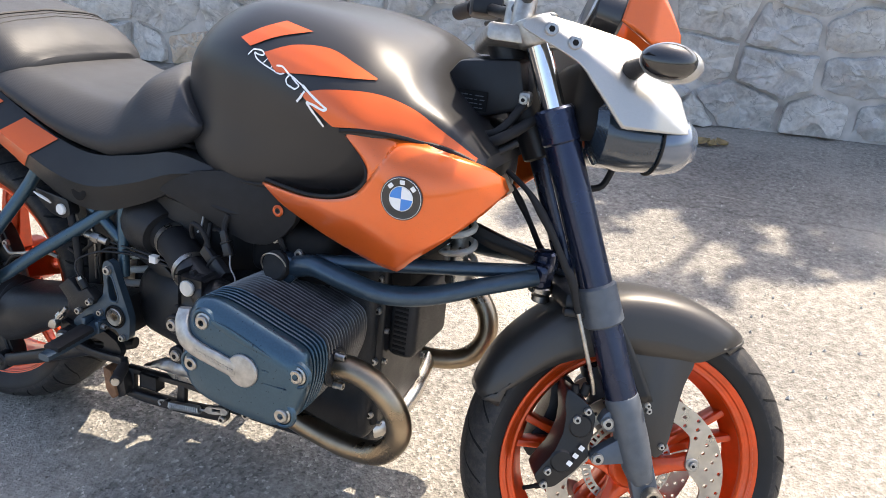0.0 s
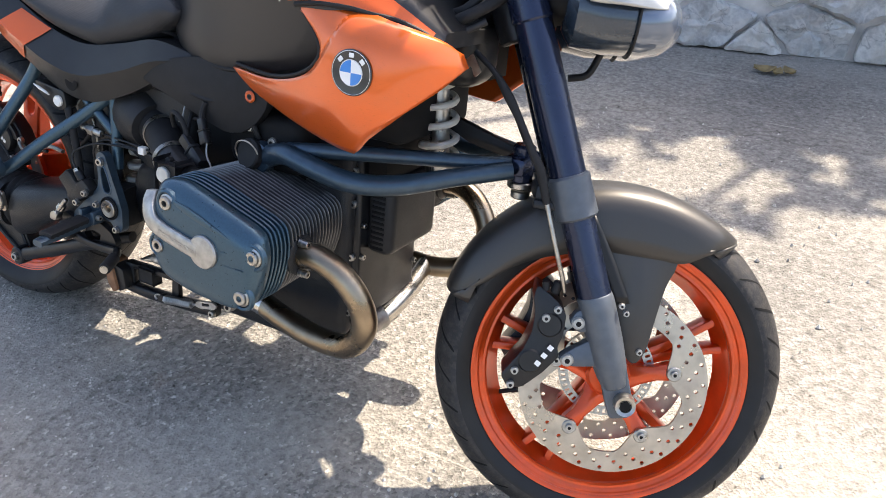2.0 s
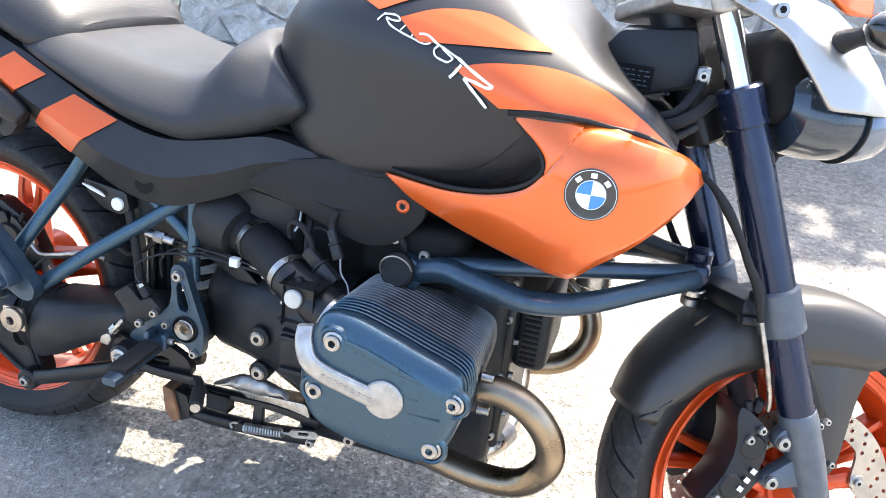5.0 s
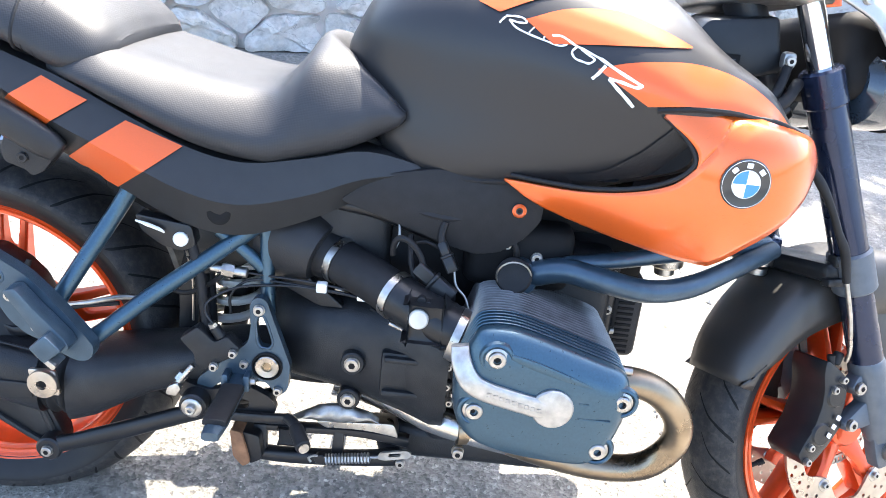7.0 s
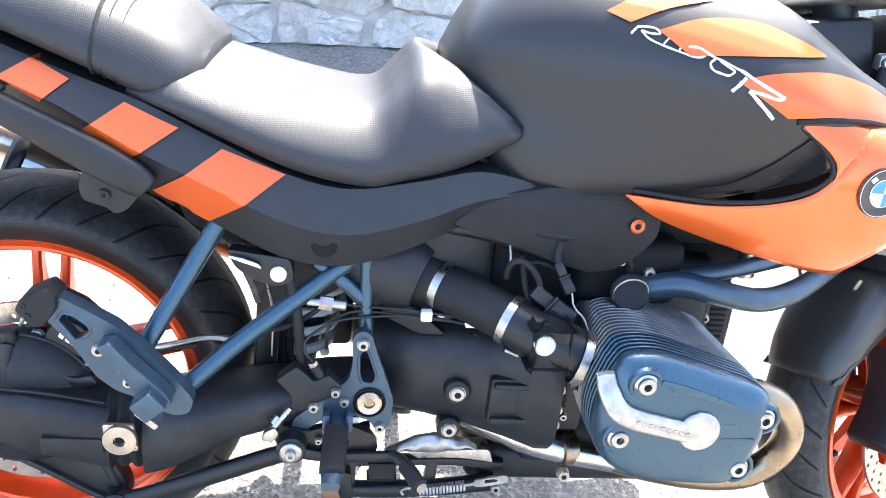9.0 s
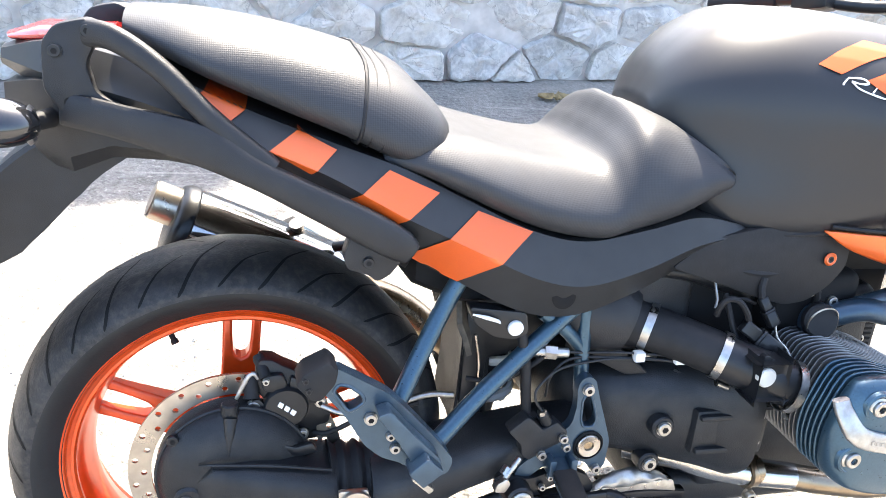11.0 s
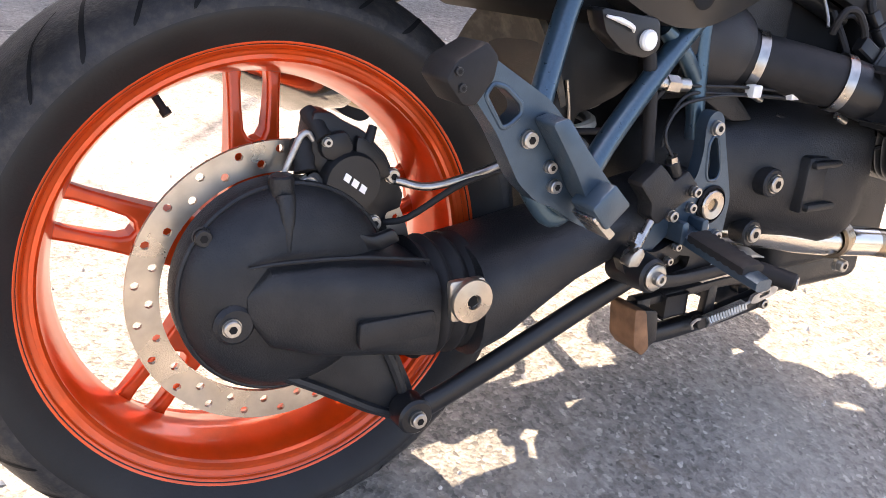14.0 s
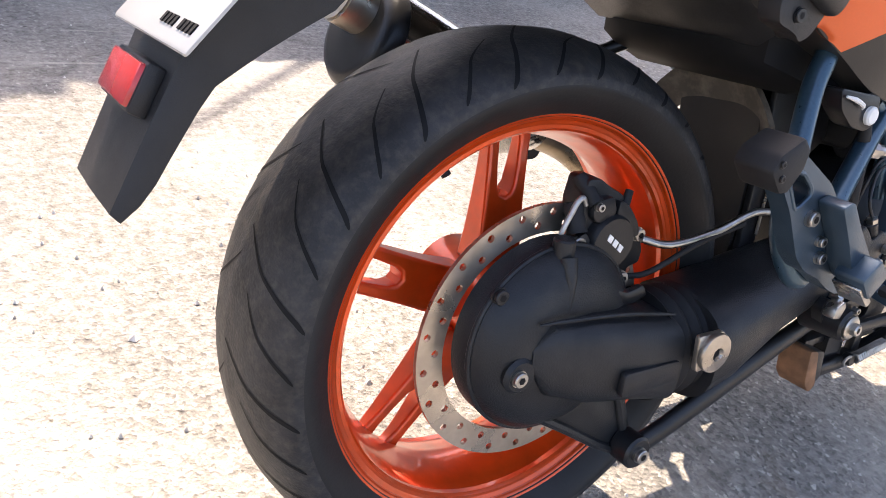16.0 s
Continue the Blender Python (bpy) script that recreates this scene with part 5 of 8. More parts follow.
    tube(bm, [(0.915, s * 0.178, 0.594), (1.0, s * 0.160, 0.604), (1.10, s * 0.115, 0.608), (1.19, s * 0.07, 0.610), (1.255, s * 0.035, 0.612)], 0.0125, 14, 5)
    cyl(bm, (0.852, s * 0.12, 0.567), (0.852, s * 0.186, 0.567), 0.0275, seg=28, bev=0.003)
    arm = part("front_suspension_arm", bm, M["hanger"], bike, "dark blue tubular front suspension arm")
    bm = bmesh.new()
    cyl(bm, (0.845, s * 0.180, 0.571), (0.842, s * 0.196, 0.575), 0.0265, seg=32, bev=0.003)
    part("cap", bm, M["rubber"], arm)
    bm = bmesh.new()
    tube(bm, [Vector((0.8425, s * 0.1955, 0.5745)) + Vector((0.0245 * math.cos(2 * math.pi * k / 32), s * 0.006 * math.sin(2 * math.pi * k / 32), 0.0240 * math.sin(2 * math.pi * k / 32))) for k in range(32)], 0.0014, 8, 0, False, True)
    part("cap_rim", bm, M["disc"], arm)
bm = bmesh.new()
box(bm, 1.240, 1.280, -0.038, 0.038, 0.592, 0.624, 0.008)
cyl(bm, (1.262, 0, 0.575), (1.262, 0, 0.640), 0.019, seg=24, bev=0.004)
bj = part("ball_joint", bm, M["forkblue"], bike, "dark blue ball joint with a bare steel ring")
bm = bmesh.new()
cyl(bm, (1.263, 0, 0.566), (1.263, 0, 0.578), 0.023, seg=24, bev=0.002)
cyl(bm, (1.264, 0, 0.548), (1.264, 0, 0.562), 0.016, seg=24, bev=0.002)
part("steel_ring", bm, M["steel"], bj)

# crankcase
bm = bmesh.new()
box(bm, 0.74, 1.005, -0.125, 0.125, 0.235, 0.60, 0.02, 3)
case = part("crankcase", bm, M["castblack"], bike, "black cast crankcase")
bm = bmesh.new()
box(bm, 0.985, 1.016, -0.105, 0.105, 0.262, 0.585, 0.010, 3)
fcov = part("front_cover", bm, M["black"], case)
for y in (-0.095, 0.095):
    for z in (0.27, 0.33, 0.40, 0.46, 0.53):
        bolt(fcov, (1.017, y, z), 0.006, 0.006, (1, 0, 0))
for z in (0.29, 0.40, 0.50, 0.56):
    bolt(fcov, (1.004, -0.106, z), 0.0075, 0.007)
bm = bmesh.new()
box(bm, 1.012, 1.068, -0.082, 0.082, 0.405, 0.545, 0.016, 3)
grille = part("belt_cover", bm, M["plastic"], case, "black ribbed belt cover")
for k in range(12):
    bm = bmesh.new()
    z = 0.416 + 0.0095 * k
    box(bm, 1.026, 1.052, -0.0835, -0.081, z, z + 0.005, 0.0006, 1)
    part("slot", bm, M["dark"], grille)
bm = bmesh.new()
box(bm, 0.66, 1.00, -0.105, 0.105, 0.185, 0.25, 0.02, 3)
part("sump", bm, M["castblack"], case)
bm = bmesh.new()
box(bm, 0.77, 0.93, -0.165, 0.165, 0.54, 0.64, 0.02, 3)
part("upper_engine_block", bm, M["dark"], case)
bolt(case, (0.875, -0.166, 0.595), 0.009, 0.007)

# gearbox, a bell of rings along x
bm = bmesh.new()
rings = []
for x, r, zc in ((0.475, 0.055, 0.40), (0.49, 0.075, 0.40), (0.52, 0.088, 0.405), (0.58, 0.095, 0.405), (0.64, 0.105, 0.405), (0.70, 0.118, 0.405), (0.745, 0.13, 0.405), (0.765, 0.13, 0.405)):
    ring = []
    for k in range(28):
        a = 2 * math.pi * k / 28
        cx, sx = math.cos(a), math.sin(a)
        ring.append(Vector((x, 1.68 * r * (abs(cx) ** 0.62) * (1 if cx > 0 else -1), zc + 0.97 * r * (abs(sx) ** 0.62) * (1 if sx > 0 else -1))))
    rings.append(ring)
skin(bm, rings)
gb = part("gearbox", bm, M["castblack"], bike, "black cast gearbox housing")
for x0, x1, z0, z1 in ((0.668, 0.768, 0.419, 0.429), (0.668, 0.768, 0.362, 0.373), (0.725, 0.772, 0.45, 0.462)):
    bm = bmesh.new()
    box(bm, x0, x1, -0.206, -0.15, z0, z1, 0.004)
    part("casting_rib", bm, M["castblack"], gb)
bm = bmesh.new()
box(bm, 0.664, 0.772, -0.1985, -0.15, 0.358, 0.434, 0.006)
part("casting_pad", bm, M["castblack"], gb)
for x, y, z, r in ((0.620, -0.178, 0.400, 0.0125), (0.616, -0.164, 0.329, 0.0120), (0.765, -0.20, 0.392, 0.006), (0.765, -0.20, 0.425, 0.006), (0.765, -0.20, 0.455, 0.006), (0.76, -0.19, 0.345, 0.006)):
    bm = bmesh.new()
    cyl(bm, (x, y + 0.02, z), (x, y - 0.006, z), r * 1.5, seg=20, bev=0.002)
    part("boss", bm, M["castblack"], gb)
    bolt(gb, (x, y - 0.006, z), r, 0.006)
bm = bmesh.new()
plate(bm, rounded([(0.50, 0.505), (0.56, 0.475), (0.60, 0.475), (0.57, 0.50), (0.515, 0.54)], 0.006, 2), -0.13, -0.15, 0.003)
part("casting_gusset", bm, M["castblack"], gb)
# pressed heat shield: a thin fluted sheet over the pipe
bm = bmesh.new()
rows = []
for k in range(29):
    t = k / 28
    x = 0.524 + 0.142 * t
    top = lerp(x, (0.524, 0.276), (0.57, 0.302), (0.605, 0.309), (0.65, 0.297), (0.666, 0.287))
    low = lerp(x, (0.524, 0.272), (0.607, 0.270), (0.666, 0.284))
    wave = 0.003 * math.cos(t * 2 * math.pi * 4.5)
    rows.append([Vector((x, -0.146 + wave * (1 - abs(2 * q - 1)) - 0.012 * math.sin(math.pi * q), low + (top - low) * q)) for q in (0, 0.2, 0.4, 0.6, 0.8, 1)])
skin(bm, rows, False, False)
sheet_ob = part("heat_shield", bm, M["alu"], bike, "bare pressed aluminium heat shield with flutes")
sol = sheet_ob.modifiers.new("thickness", "SOLIDIFY")
sol.thickness = 0.002
bm = bmesh.new()
plate(bm, rounded([(0.560, 0.262), (0.690, 0.270), (0.700, 0.242), (0.600, 0.240)], 0.008, 3), -0.10, -0.135, 0.004)
part("collector_box", bm, M["steel"], bike, "dull grey steel exhaust collector")

# intake tract, right and left
for s in (-1, 1):
    bm = bmesh.new()
    tube(bm, [(0.505, s * 0.098, 0.568), (0.545, s * 0.114, 0.558), (0.588, s * 0.138, 0.548), (0.635, s * 0.170, 0.539), (0.680, s * 0.202, 0.528)], [0.055, 0.045, 0.0345, 0.033, 0.033], 24, 5)
    pipe = part("intake_pipe", bm, M["rubber"], bike, "black rubber intake pipe with steel clamps")
    bm = bmesh.new()
    tube(bm, [(0.676, s * 0.200, 0.529), (0.71, s * 0.216, 0.518), (0.745, s * 0.230, 0.507), (0.81, s * 0.243, 0.488)], [0.034, 0.034, 0.035, 0.033], 22, 5)
    tb = part("throttle_body", bm, M["black"], pipe)
    bm = bmesh.new()
    box(bm, 0.700, 0.748, s * 0.235, s * 0.258, 0.488, 0.545, 0.008)
    part("throttle_lever_housing", bm, M["black"], pipe)
    bm = bmesh.new()
    cyl(bm, (0.714, s * 0.253, 0.523), (0.714, s * 0.264, 0.523), 0.0145, seg=28, bev=0.002)
    part("round_cap", bm, M["spring"], pipe, "pale round cap")
    for k in range(5):
        x = 0.735 + 0.009 * k
        bm = bmesh.new()
        lathe(bm, [(0.030, -0.0018), (0.0355, -0.0012), (0.0355, 0.0012), (0.030, 0.0018)], 24)
        q = Vector((0, 1, 0)).rotation_difference(Vector((0.055, s * 0.010, -0.020)).normalized()).to_matrix().to_4x4()
        part("throttle_rib", bm, M["black"], pipe, "", Matrix.Translation((x, s * (0.226 + 0.25 * (x - 0.735)), 0.510 - 0.31 * (x - 0.735))) @ q)
    for p, r, ax in (((0.590, s * 0.139, 0.548), 0.0355, Vector((0.090, s * 0.062, -0.020))), ((0.678, s * 0.2005, 0.5285), 0.0345, Vector((0.08, s * 0.052, -0.022))), ((0.772, s * 0.240, 0.496), 0.0375, Vector((0.065, s * 0.014, -0.018)))):
        ax = ax.normalized()
        bm = bmesh.new()
        lathe(bm, [(r, -0.006), (r + 0.0015, -0.006), (r + 0.0015, 0.006), (r, 0.006)], 32)
        q = Vector((0, 1, 0)).rotation_difference(ax).to_matrix().to_4x4()
        part("hose_clamp", bm, M["steel"], pipe, "", Matrix.Translation(p) @ q)
        bm = bmesh.new()
        cyl(bm, (p[0] - 0.006, p[1] + s * 0.012, p[2] - r - 0.004), (p[0] + 0.014, p[1] + s * 0.012, p[2] - r - 0.012), 0.0045, seg=10)
        part("clamp_screw", bm, M["steel"], pipe)
    # injector plugs, pipe and wires over the throttle body
    for p, q, w, h in (((0.704, 0.200, 0.576), (0.758, 0.215, 0.540), 0.013, 0.010), ((0.735, 0.188, 0.612), (0.756, 0.200, 0.574), 0.009, 0.008)):
        p, q = Vector((p[0], s * p[1], p[2])), Vector((q[0], s * q[1], q[2]))
        d = (q - p).normalized()
        side = d.cross(Vector((0, s, 0))).normalized()
        up = side.cross(d)
        for f0, f1, k in ((0.0, 0.42, 0.78), (0.42, 0.50, 1.08), (0.50, 1.0, 0.95)):
            bm = bmesh.new()
            rings = []
            for f, kk in ((f0, 0.9), (f0 + 0.03, 1.0), (f1 - 0.03, 1.0), (f1, 0.9)):
                c = p.lerp(q, f)
                rings.append([c + side * w * k * kk * a_ + up * h * k * kk * b_ for a_, b_ in ((1, 0.7), (0.75, 1), (-0.75, 1), (-1, 0.7), (-1, -0.7), (-0.75, -1), (0.75, -1), (1, -0.7))])
            skin(bm, rings)
            part("plug_connector", bm, M["black"], pipe)
    for pts, r, mt in (([(0.668, 0.185, 0.585), (0.668, 0.190, 0.600), (0.675, 0.195, 0.614), (0.692, 0.198, 0.611), (0.708, 0.200, 0.592), (0.714, 0.201, 0.572)], 0.0045, "rubber"),
                       ([(0.738, 0.180, 0.640), (0.734, 0.185, 0.622), (0.738, 0.190, 0.605)], 0.0055, "rubber"),
                       ([(0.757, 0.200, 0.578), (0.762, 0.206, 0.556), (0.776, 0.212, 0.542), (0.783, 0.220, 0.528)], 0.0016, "alu"),
                       ([(0.672, 0.160, 0.628), (0.674, 0.170, 0.605), (0.670, 0.176, 0.592)], 0.0020, "alu"),
                       ([(0.700, 0.170, 0.602), (0.715, 0.176, 0.606), (0.735, 0.176, 0.598)], 0.0030, "rubber")):
        bm = bmesh.new()
        tube(bm, [(x, s * y, z) for x, y, z in pts], r, 8, 5)
        part("wiring", bm, M[mt], pipe)
    for x, z in ((0.716, 0.546), (0.726, 0.540)):
        bm = bmesh.new()
        cyl(bm, (x, s * 0.240, z), (x, s * 0.252, z), 0.0062, seg=14, bev=0.001)
        part("adjuster_boss", bm, M["black"], pipe)
bm = bmesh.new()
box(bm, 0.487, 0.66, -0.136, 0.136, 0.503, 0.665, 0.016, 3)
for s in (-1, 1):
    tube(bm, [(0.505, s * 0.095, 0.568), (0.535, s * 0.118, 0.562), (0.562, s * 0.130, 0.554)], [0.075, 0.062, 0.047], 24, 3)
part("airbox", bm, M["plastic"], bike, "black plastic airbox with round intake necks")
for pts, r in (([(0.690, -0.165, 0.610), (0.700, -0.190, 0.560), (0.745, -0.200, 0.470), (0.775, -0.195, 0.400), (0.765, -0.17, 0.340)], 0.0045),
               ([(0.640, -0.150, 0.480), (0.700, -0.185, 0.455), (0.745, -0.205, 0.440), (0.780, -0.215, 0.445)], 0.0035),
               ([(0.800, -0.155, 0.655), (0.830, -0.172, 0.630), (0.845, -0.170, 0.600), (0.838, -0.150, 0.570)], 0.0050),
               ([(0.655, -0.150, 0.640), (0.690, -0.172, 0.650), (0.740, -0.176, 0.645), (0.800, -0.168, 0.650)], 0.0060)):
    bm = bmesh.new()
    tube(bm, pts, r, 8, 5)
    part("engine_cable", bm, M["rubber"], bike)
for p in ((0.772, -0.182, 0.352), (0.778, -0.190, 0.372), (0.700, -0.176, 0.352), (0.830, -0.168, 0.612)):
    bolt(bike, p, 0.006, 0.008)
bm = bmesh.new()
box(bm, 0.764, 0.786, -0.205, -0.180, 0.455, 0.480, 0.004)
part("plug_connector", bm, M["black"], bike)
bm = bmesh.new()
tube(bm, [(0.545, -0.140, 0.648), (0.583, -0.140, 0.640), (0.638, -0.140, 0.632), (0.695, -0.140, 0.615), (0.745, -0.140, 0.598)], 0.011, 12, 4)
part("frame_rail", bm, M["black"], bike)
# near-black filler block, added for the shaded gap behind the intakes
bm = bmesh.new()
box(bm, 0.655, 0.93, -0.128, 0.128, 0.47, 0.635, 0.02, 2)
part("dark_engine_fill", bm, M["dark"], bike)
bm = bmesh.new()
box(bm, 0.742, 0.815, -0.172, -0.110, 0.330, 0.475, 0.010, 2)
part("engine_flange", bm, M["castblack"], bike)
# another near-black filler, added for the shaded gap under the tank
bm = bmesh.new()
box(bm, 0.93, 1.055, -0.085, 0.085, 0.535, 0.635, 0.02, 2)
part("dark_frame_fill", bm, M["dark"], bike)
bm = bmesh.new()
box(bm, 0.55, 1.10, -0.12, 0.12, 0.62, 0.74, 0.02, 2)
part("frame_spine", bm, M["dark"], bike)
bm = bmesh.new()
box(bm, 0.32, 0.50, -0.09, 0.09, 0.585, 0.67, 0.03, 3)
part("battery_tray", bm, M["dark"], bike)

# front spring strut
bm = bmesh.new()
pts = [(1.105 + 0.030 * math.cos(a) - 0.02 * (a / 34), 0.0 + 0.034 * math.sin(a), 0.585 + 0.0052 * a) for a in [0.35 * k for k in range(98)]]
tube(bm, pts, 0.0062, 8)
strut = part("front_spring", bm, M["spring"], bike, "pale grey coil spring of the front strut")
bm = bmesh.new()
cyl(bm, (1.112, 0, 0.53), (1.085, 0, 0.80), 0.017, seg=18, bev=0.002)
cyl(bm, (1.113, 0, 0.545), (1.110, 0, 0.583), 0.028, seg=20, bev=0.003)
part("damper", bm, M["steel"], strut)

# cross pipe below the front of the engine
bm = bmesh.new()
tube(bm, [(0.99, 0.20, 0.276), (1.012, 0.10, 0.262), (1.015, 0.02, 0.248), (1.000, -0.045, 0.234), (0.93, -0.09, 0.215)], 0.021, 16, 5)
xp = part("cross_pipe", bm, M["stainless"], bike, "pale steel cross pipe under the engine")
bm = bmesh.new()
tube(bm, [(1.014, -0.005, 0.243), (1.004, -0.032, 0.237)], [0.0245, 0.0245], 18)
part("pipe_collar", bm, M["alu"], xp)

# ---- rear drive ----
bm = bmesh.new()
lathe(bm, [(0.0, -0.150), (0.03, -0.150), (0.07, -0.146), (0.092, -0.136), (0.104, -0.122), (0.108, -0.105), (0.108, -0.090), (0.0, -0.087)], 56, (0.0, 0, 0.328))
fd = part("final_drive", bm, M["castblack"], bike, "black cast shaft-drive housing")
bm = bmesh.new()
rings = []
for x, y0, y1, z0, z1 in ((-0.05, 0.13, 0.15, 0.315, 0.34), (-0.03, 0.12, 0.165, 0.285, 0.365), (0.02, 0.10, 0.178, 0.268, 0.369), (0.08, 0.07, 0.185, 0.258, 0.364), (0.135, 0.06, 0.187, 0.246, 0.352)):
    ring = []
    for k in range(24):
        a = 2 * math.pi * k / 24
        cx, sx = math.cos(a), math.sin(a)
        ring.append(Vector((x, -((y0 + y1) / 2 + (y1 - y0) / 2 * (abs(cx) ** 0.55) * (1 if cx > 0 else -1)), (z0 + z1) / 2 + (z1 - z0) / 2 * (abs(sx) ** 0.55) * (1 if sx > 0 else -1))))
    rings.append(ring)
skin(bm, rings)
part("pinion_housing", bm, M["castblack"], fd)
bm = bmesh.new()
plate(bm, rounded([(0.045, 0.312), (0.128, 0.312), (0.130, 0.285), (0.045, 0.283)], 0.005, 2), -0.180, -0.1895, 0.002)
part("casting_panel", bm, M["castblack"], fd)
bm = bmesh.new()
plate(bm, rounded([(-0.055, 0.262), (0.005, 0.225), (0.075, 0.183), (0.115, 0.155), (0.145, 0.157), (0.142, 0.189), (0.110, 0.262), (0.006, 0.285)], 0.012, 3), -0.095, -0.130, 0.005)
part("torque_web", bm, M["castblack"], fd)
bm = bmesh.new()
tube(bm, [(-0.03, -0.131, 0.252), (0.03, -0.131, 0.216), (0.108, -0.131, 0.168), (0.128, -0.131, 0.180), (0.118, -0.131, 0.215), (0.100, -0.131, 0.256)], 0.006, 8, 3)
part("web_rib", bm, M["castblack"], fd)
bm = bmesh.new()
lathe(bm, [(0.0, -0.138), (0.018, -0.138), (0.020, -0.147), (0.016, -0.151), (0.0, -0.151)], 28, (-0.062, 0, 0.312))
part("plug_boss", bm, M["castblack"], fd)
bolt(fd, (-0.066, -0.151, 0.312), 0.0095, 0.006)
bm = bmesh.new()
cyl(bm, (-0.006, -0.122, 0.398), (-0.008, -0.122, 0.444), 0.0128, 0.0118, seg=18, bev=0.002)
tube(bm, [(-0.007, -0.130, 0.425), (-0.008, -0.139, 0.405), (-0.010, -0.146, 0.376)], [0.010, 0.0075, 0.003], 12, 3)
part("vent_stub", bm, M["castblack"], fd)
bm = bmesh.new()
tube(bm, [(-0.0075 + 0.0136 * math.cos(a), -0.122 - 0.0136 * abs(math.sin(a)), 0.420 - 0.004 * math.sin(a)) for a in [math.pi * k / 10 for k in range(11)]], 0.0016, 8)
part("stub_collar", bm, M["disc"], fd)
bm = bmesh.new()
tube(bm, [(0.1055 * math.sin(2 * math.pi * k / 48), -0.117, 0.328 + 0.1055 * math.cos(2 * math.pi * k / 48)) for k in range(48)], 0.0035, 8, 0, False, True)
part("housing_rim", bm, M["castblack"], fd)
bolt(fd, (-0.082, -0.121, 0.392), 0.009, 0.008, black=True)
bm = bmesh.new()
plate(bm, rounded([(0.023, 0.394), (0.039, 0.401), (0.056, 0.388), (0.080, 0.378), (0.104, 0.384), (0.112, 0.370), (0.090, 0.362), (0.070, 0.366), (0.043, 0.366), (0.022, 0.378)], 0.005, 3), -0.130, -0.1395, 0.003)
part("line_bracket", bm, M["black"], fd)
bm = bmesh.new()
tube(bm, [(-0.048, -0.150, 0.367), (-0.02, -0.160, 0.372), (0.05, -0.168, 0.371), (0.128, -0.168, 0.358)], [0.0015, 0.0025, 0.0025, 0.002], 8, 4)
part("casting_ridge", bm, M["castblack"], fd)
bolt(fd, (0.034, -0.1395, 0.383), 0.0065, 0.004)
# bellows
bm = bmesh.new()
prof = []
for k in range(25):
    x = 0.128 + 0.066 * k / 24
    prof.append((0.0660 + 0.0035 * math.cos(k * math.pi / 3.6), x))
rings = [[Vector((x, -0.123 + 0.92 * r * math.cos(2 * math.pi * j / 32), 0.300 + 0.96 * r * math.sin(2 * math.pi * j / 32) - (x - 0.13) * 0.02)) for j in range(32)] for r, x in prof]
skin(bm, rings)
part("bellows", bm, M["rubber"], bike, "black ribbed rubber bellows")
# swing arm
bm = bmesh.new()
rings = []
for x, yc, hw, z0, z1 in ((0.183, -0.125, 0.072, 0.236, 0.360), (0.22, -0.13, 0.070, 0.252, 0.368), (0.26, -0.131, 0.066, 0.276, 0.376), (0.31, -0.132, 0.061, 0.304, 0.386), (0.37, -0.135, 0.055, 0.325, 0.398), (0.44, -0.137, 0.048, 0.336, 0.414), (0.50, -0.138, 0.042, 0.34, 0.42)):
    ring = []
    for k in range(24):
        a = 2 * math.pi * k / 24
        cx, sx = math.cos(a), math.sin(a)
        ring.append(Vector((x, yc + hw * (abs(cx) ** 0.7) * (1 if cx > 0 else -1), (z0 + z1) / 2 + (z1 - z0) / 2 * (abs(sx) ** 0.7) * (1 if sx > 0 else -1))))
    rings.append(ring)
skin(bm, rings)
arm = part("swing_arm", bm, M["castblack"], bike, "black cast single-sided swing arm")
bm = bmesh.new()
plate(bm, rounded([(0.133, 0.346), (0.174, 0.346), (0.180, 0.304), (0.138, 0.302)], 0.004, 2), -0.196, -0.203, 0.001)
part("square_plate", bm, M["disc"], arm)
bm = bmesh.new()
lathe(bm, [(0.0, -0.203), (0.0225, -0.203), (0.0235, -0.208), (0.0225, -0.2105), (0.008, -0.2125), (0.0065, -0.2085), (0.0, -0.2085)], 36, (0.157, 0, 0.325))
part("pivot_cap", bm, M["disc"], arm)
bm = bmesh.new()
lathe(bm, [(0.0, -0.2082), (0.0068, -0.2088), (0.0, -0.2095)], 6, (0.157, 0, 0.325))
part("socket", bm, M["dark"], arm)
# torque rod
bm = bmesh.new()
rings = []
for p, r in (((0.131, -0.148, 0.171), 0.016), ((0.17, -0.150, 0.186), 0.015), ((0.25, -0.150, 0.217), 0.017), ((0.35, -0.150, 0.258), 0.0165), ((0.44, -0.150, 0.292), 0.014), ((0.50, -0.148, 0.315), 0.012)):
    rings.append([Vector(p) + Vector((0, 0.010 * math.cos(2 * math.pi * k / 14), r * math.sin(2 * math.pi * k / 14))) for k in range(14)])
skin(bm, rings)
cyl(bm, (0.131, -0.160, 0.171), (0.131, -0.130, 0.171), 0.021, seg=24, bev=0.003)
rod = part("torque_rod", bm, M["black"], bike, "black torque rod")
bolt(rod, (0.131, -0.160, 0.171), 0.010, 0.008)
# rear caliper: body, piston cover, slider boots, bleed screw, carrier and pad spring
CAL = rounded([(0.031, 0.497), (0.049, 0.496), (0.061, 0.488), (0.085, 0.476), (0.110, 0.451), (0.120, 0.430), (0.132, 0.408), (0.130, 0.392), (0.112, 0.388), (0.116, 0.368), (0.098, 0.366), (0.083, 0.377), (0.054, 0.400), (0.037, 0.414), (0.040, 0.432), (0.030, 0.446), (0.026, 0.469)], 0.005, 3)
bm = bmesh.new()
plate(bm, CAL, -0.070, -0.103, 0.004)
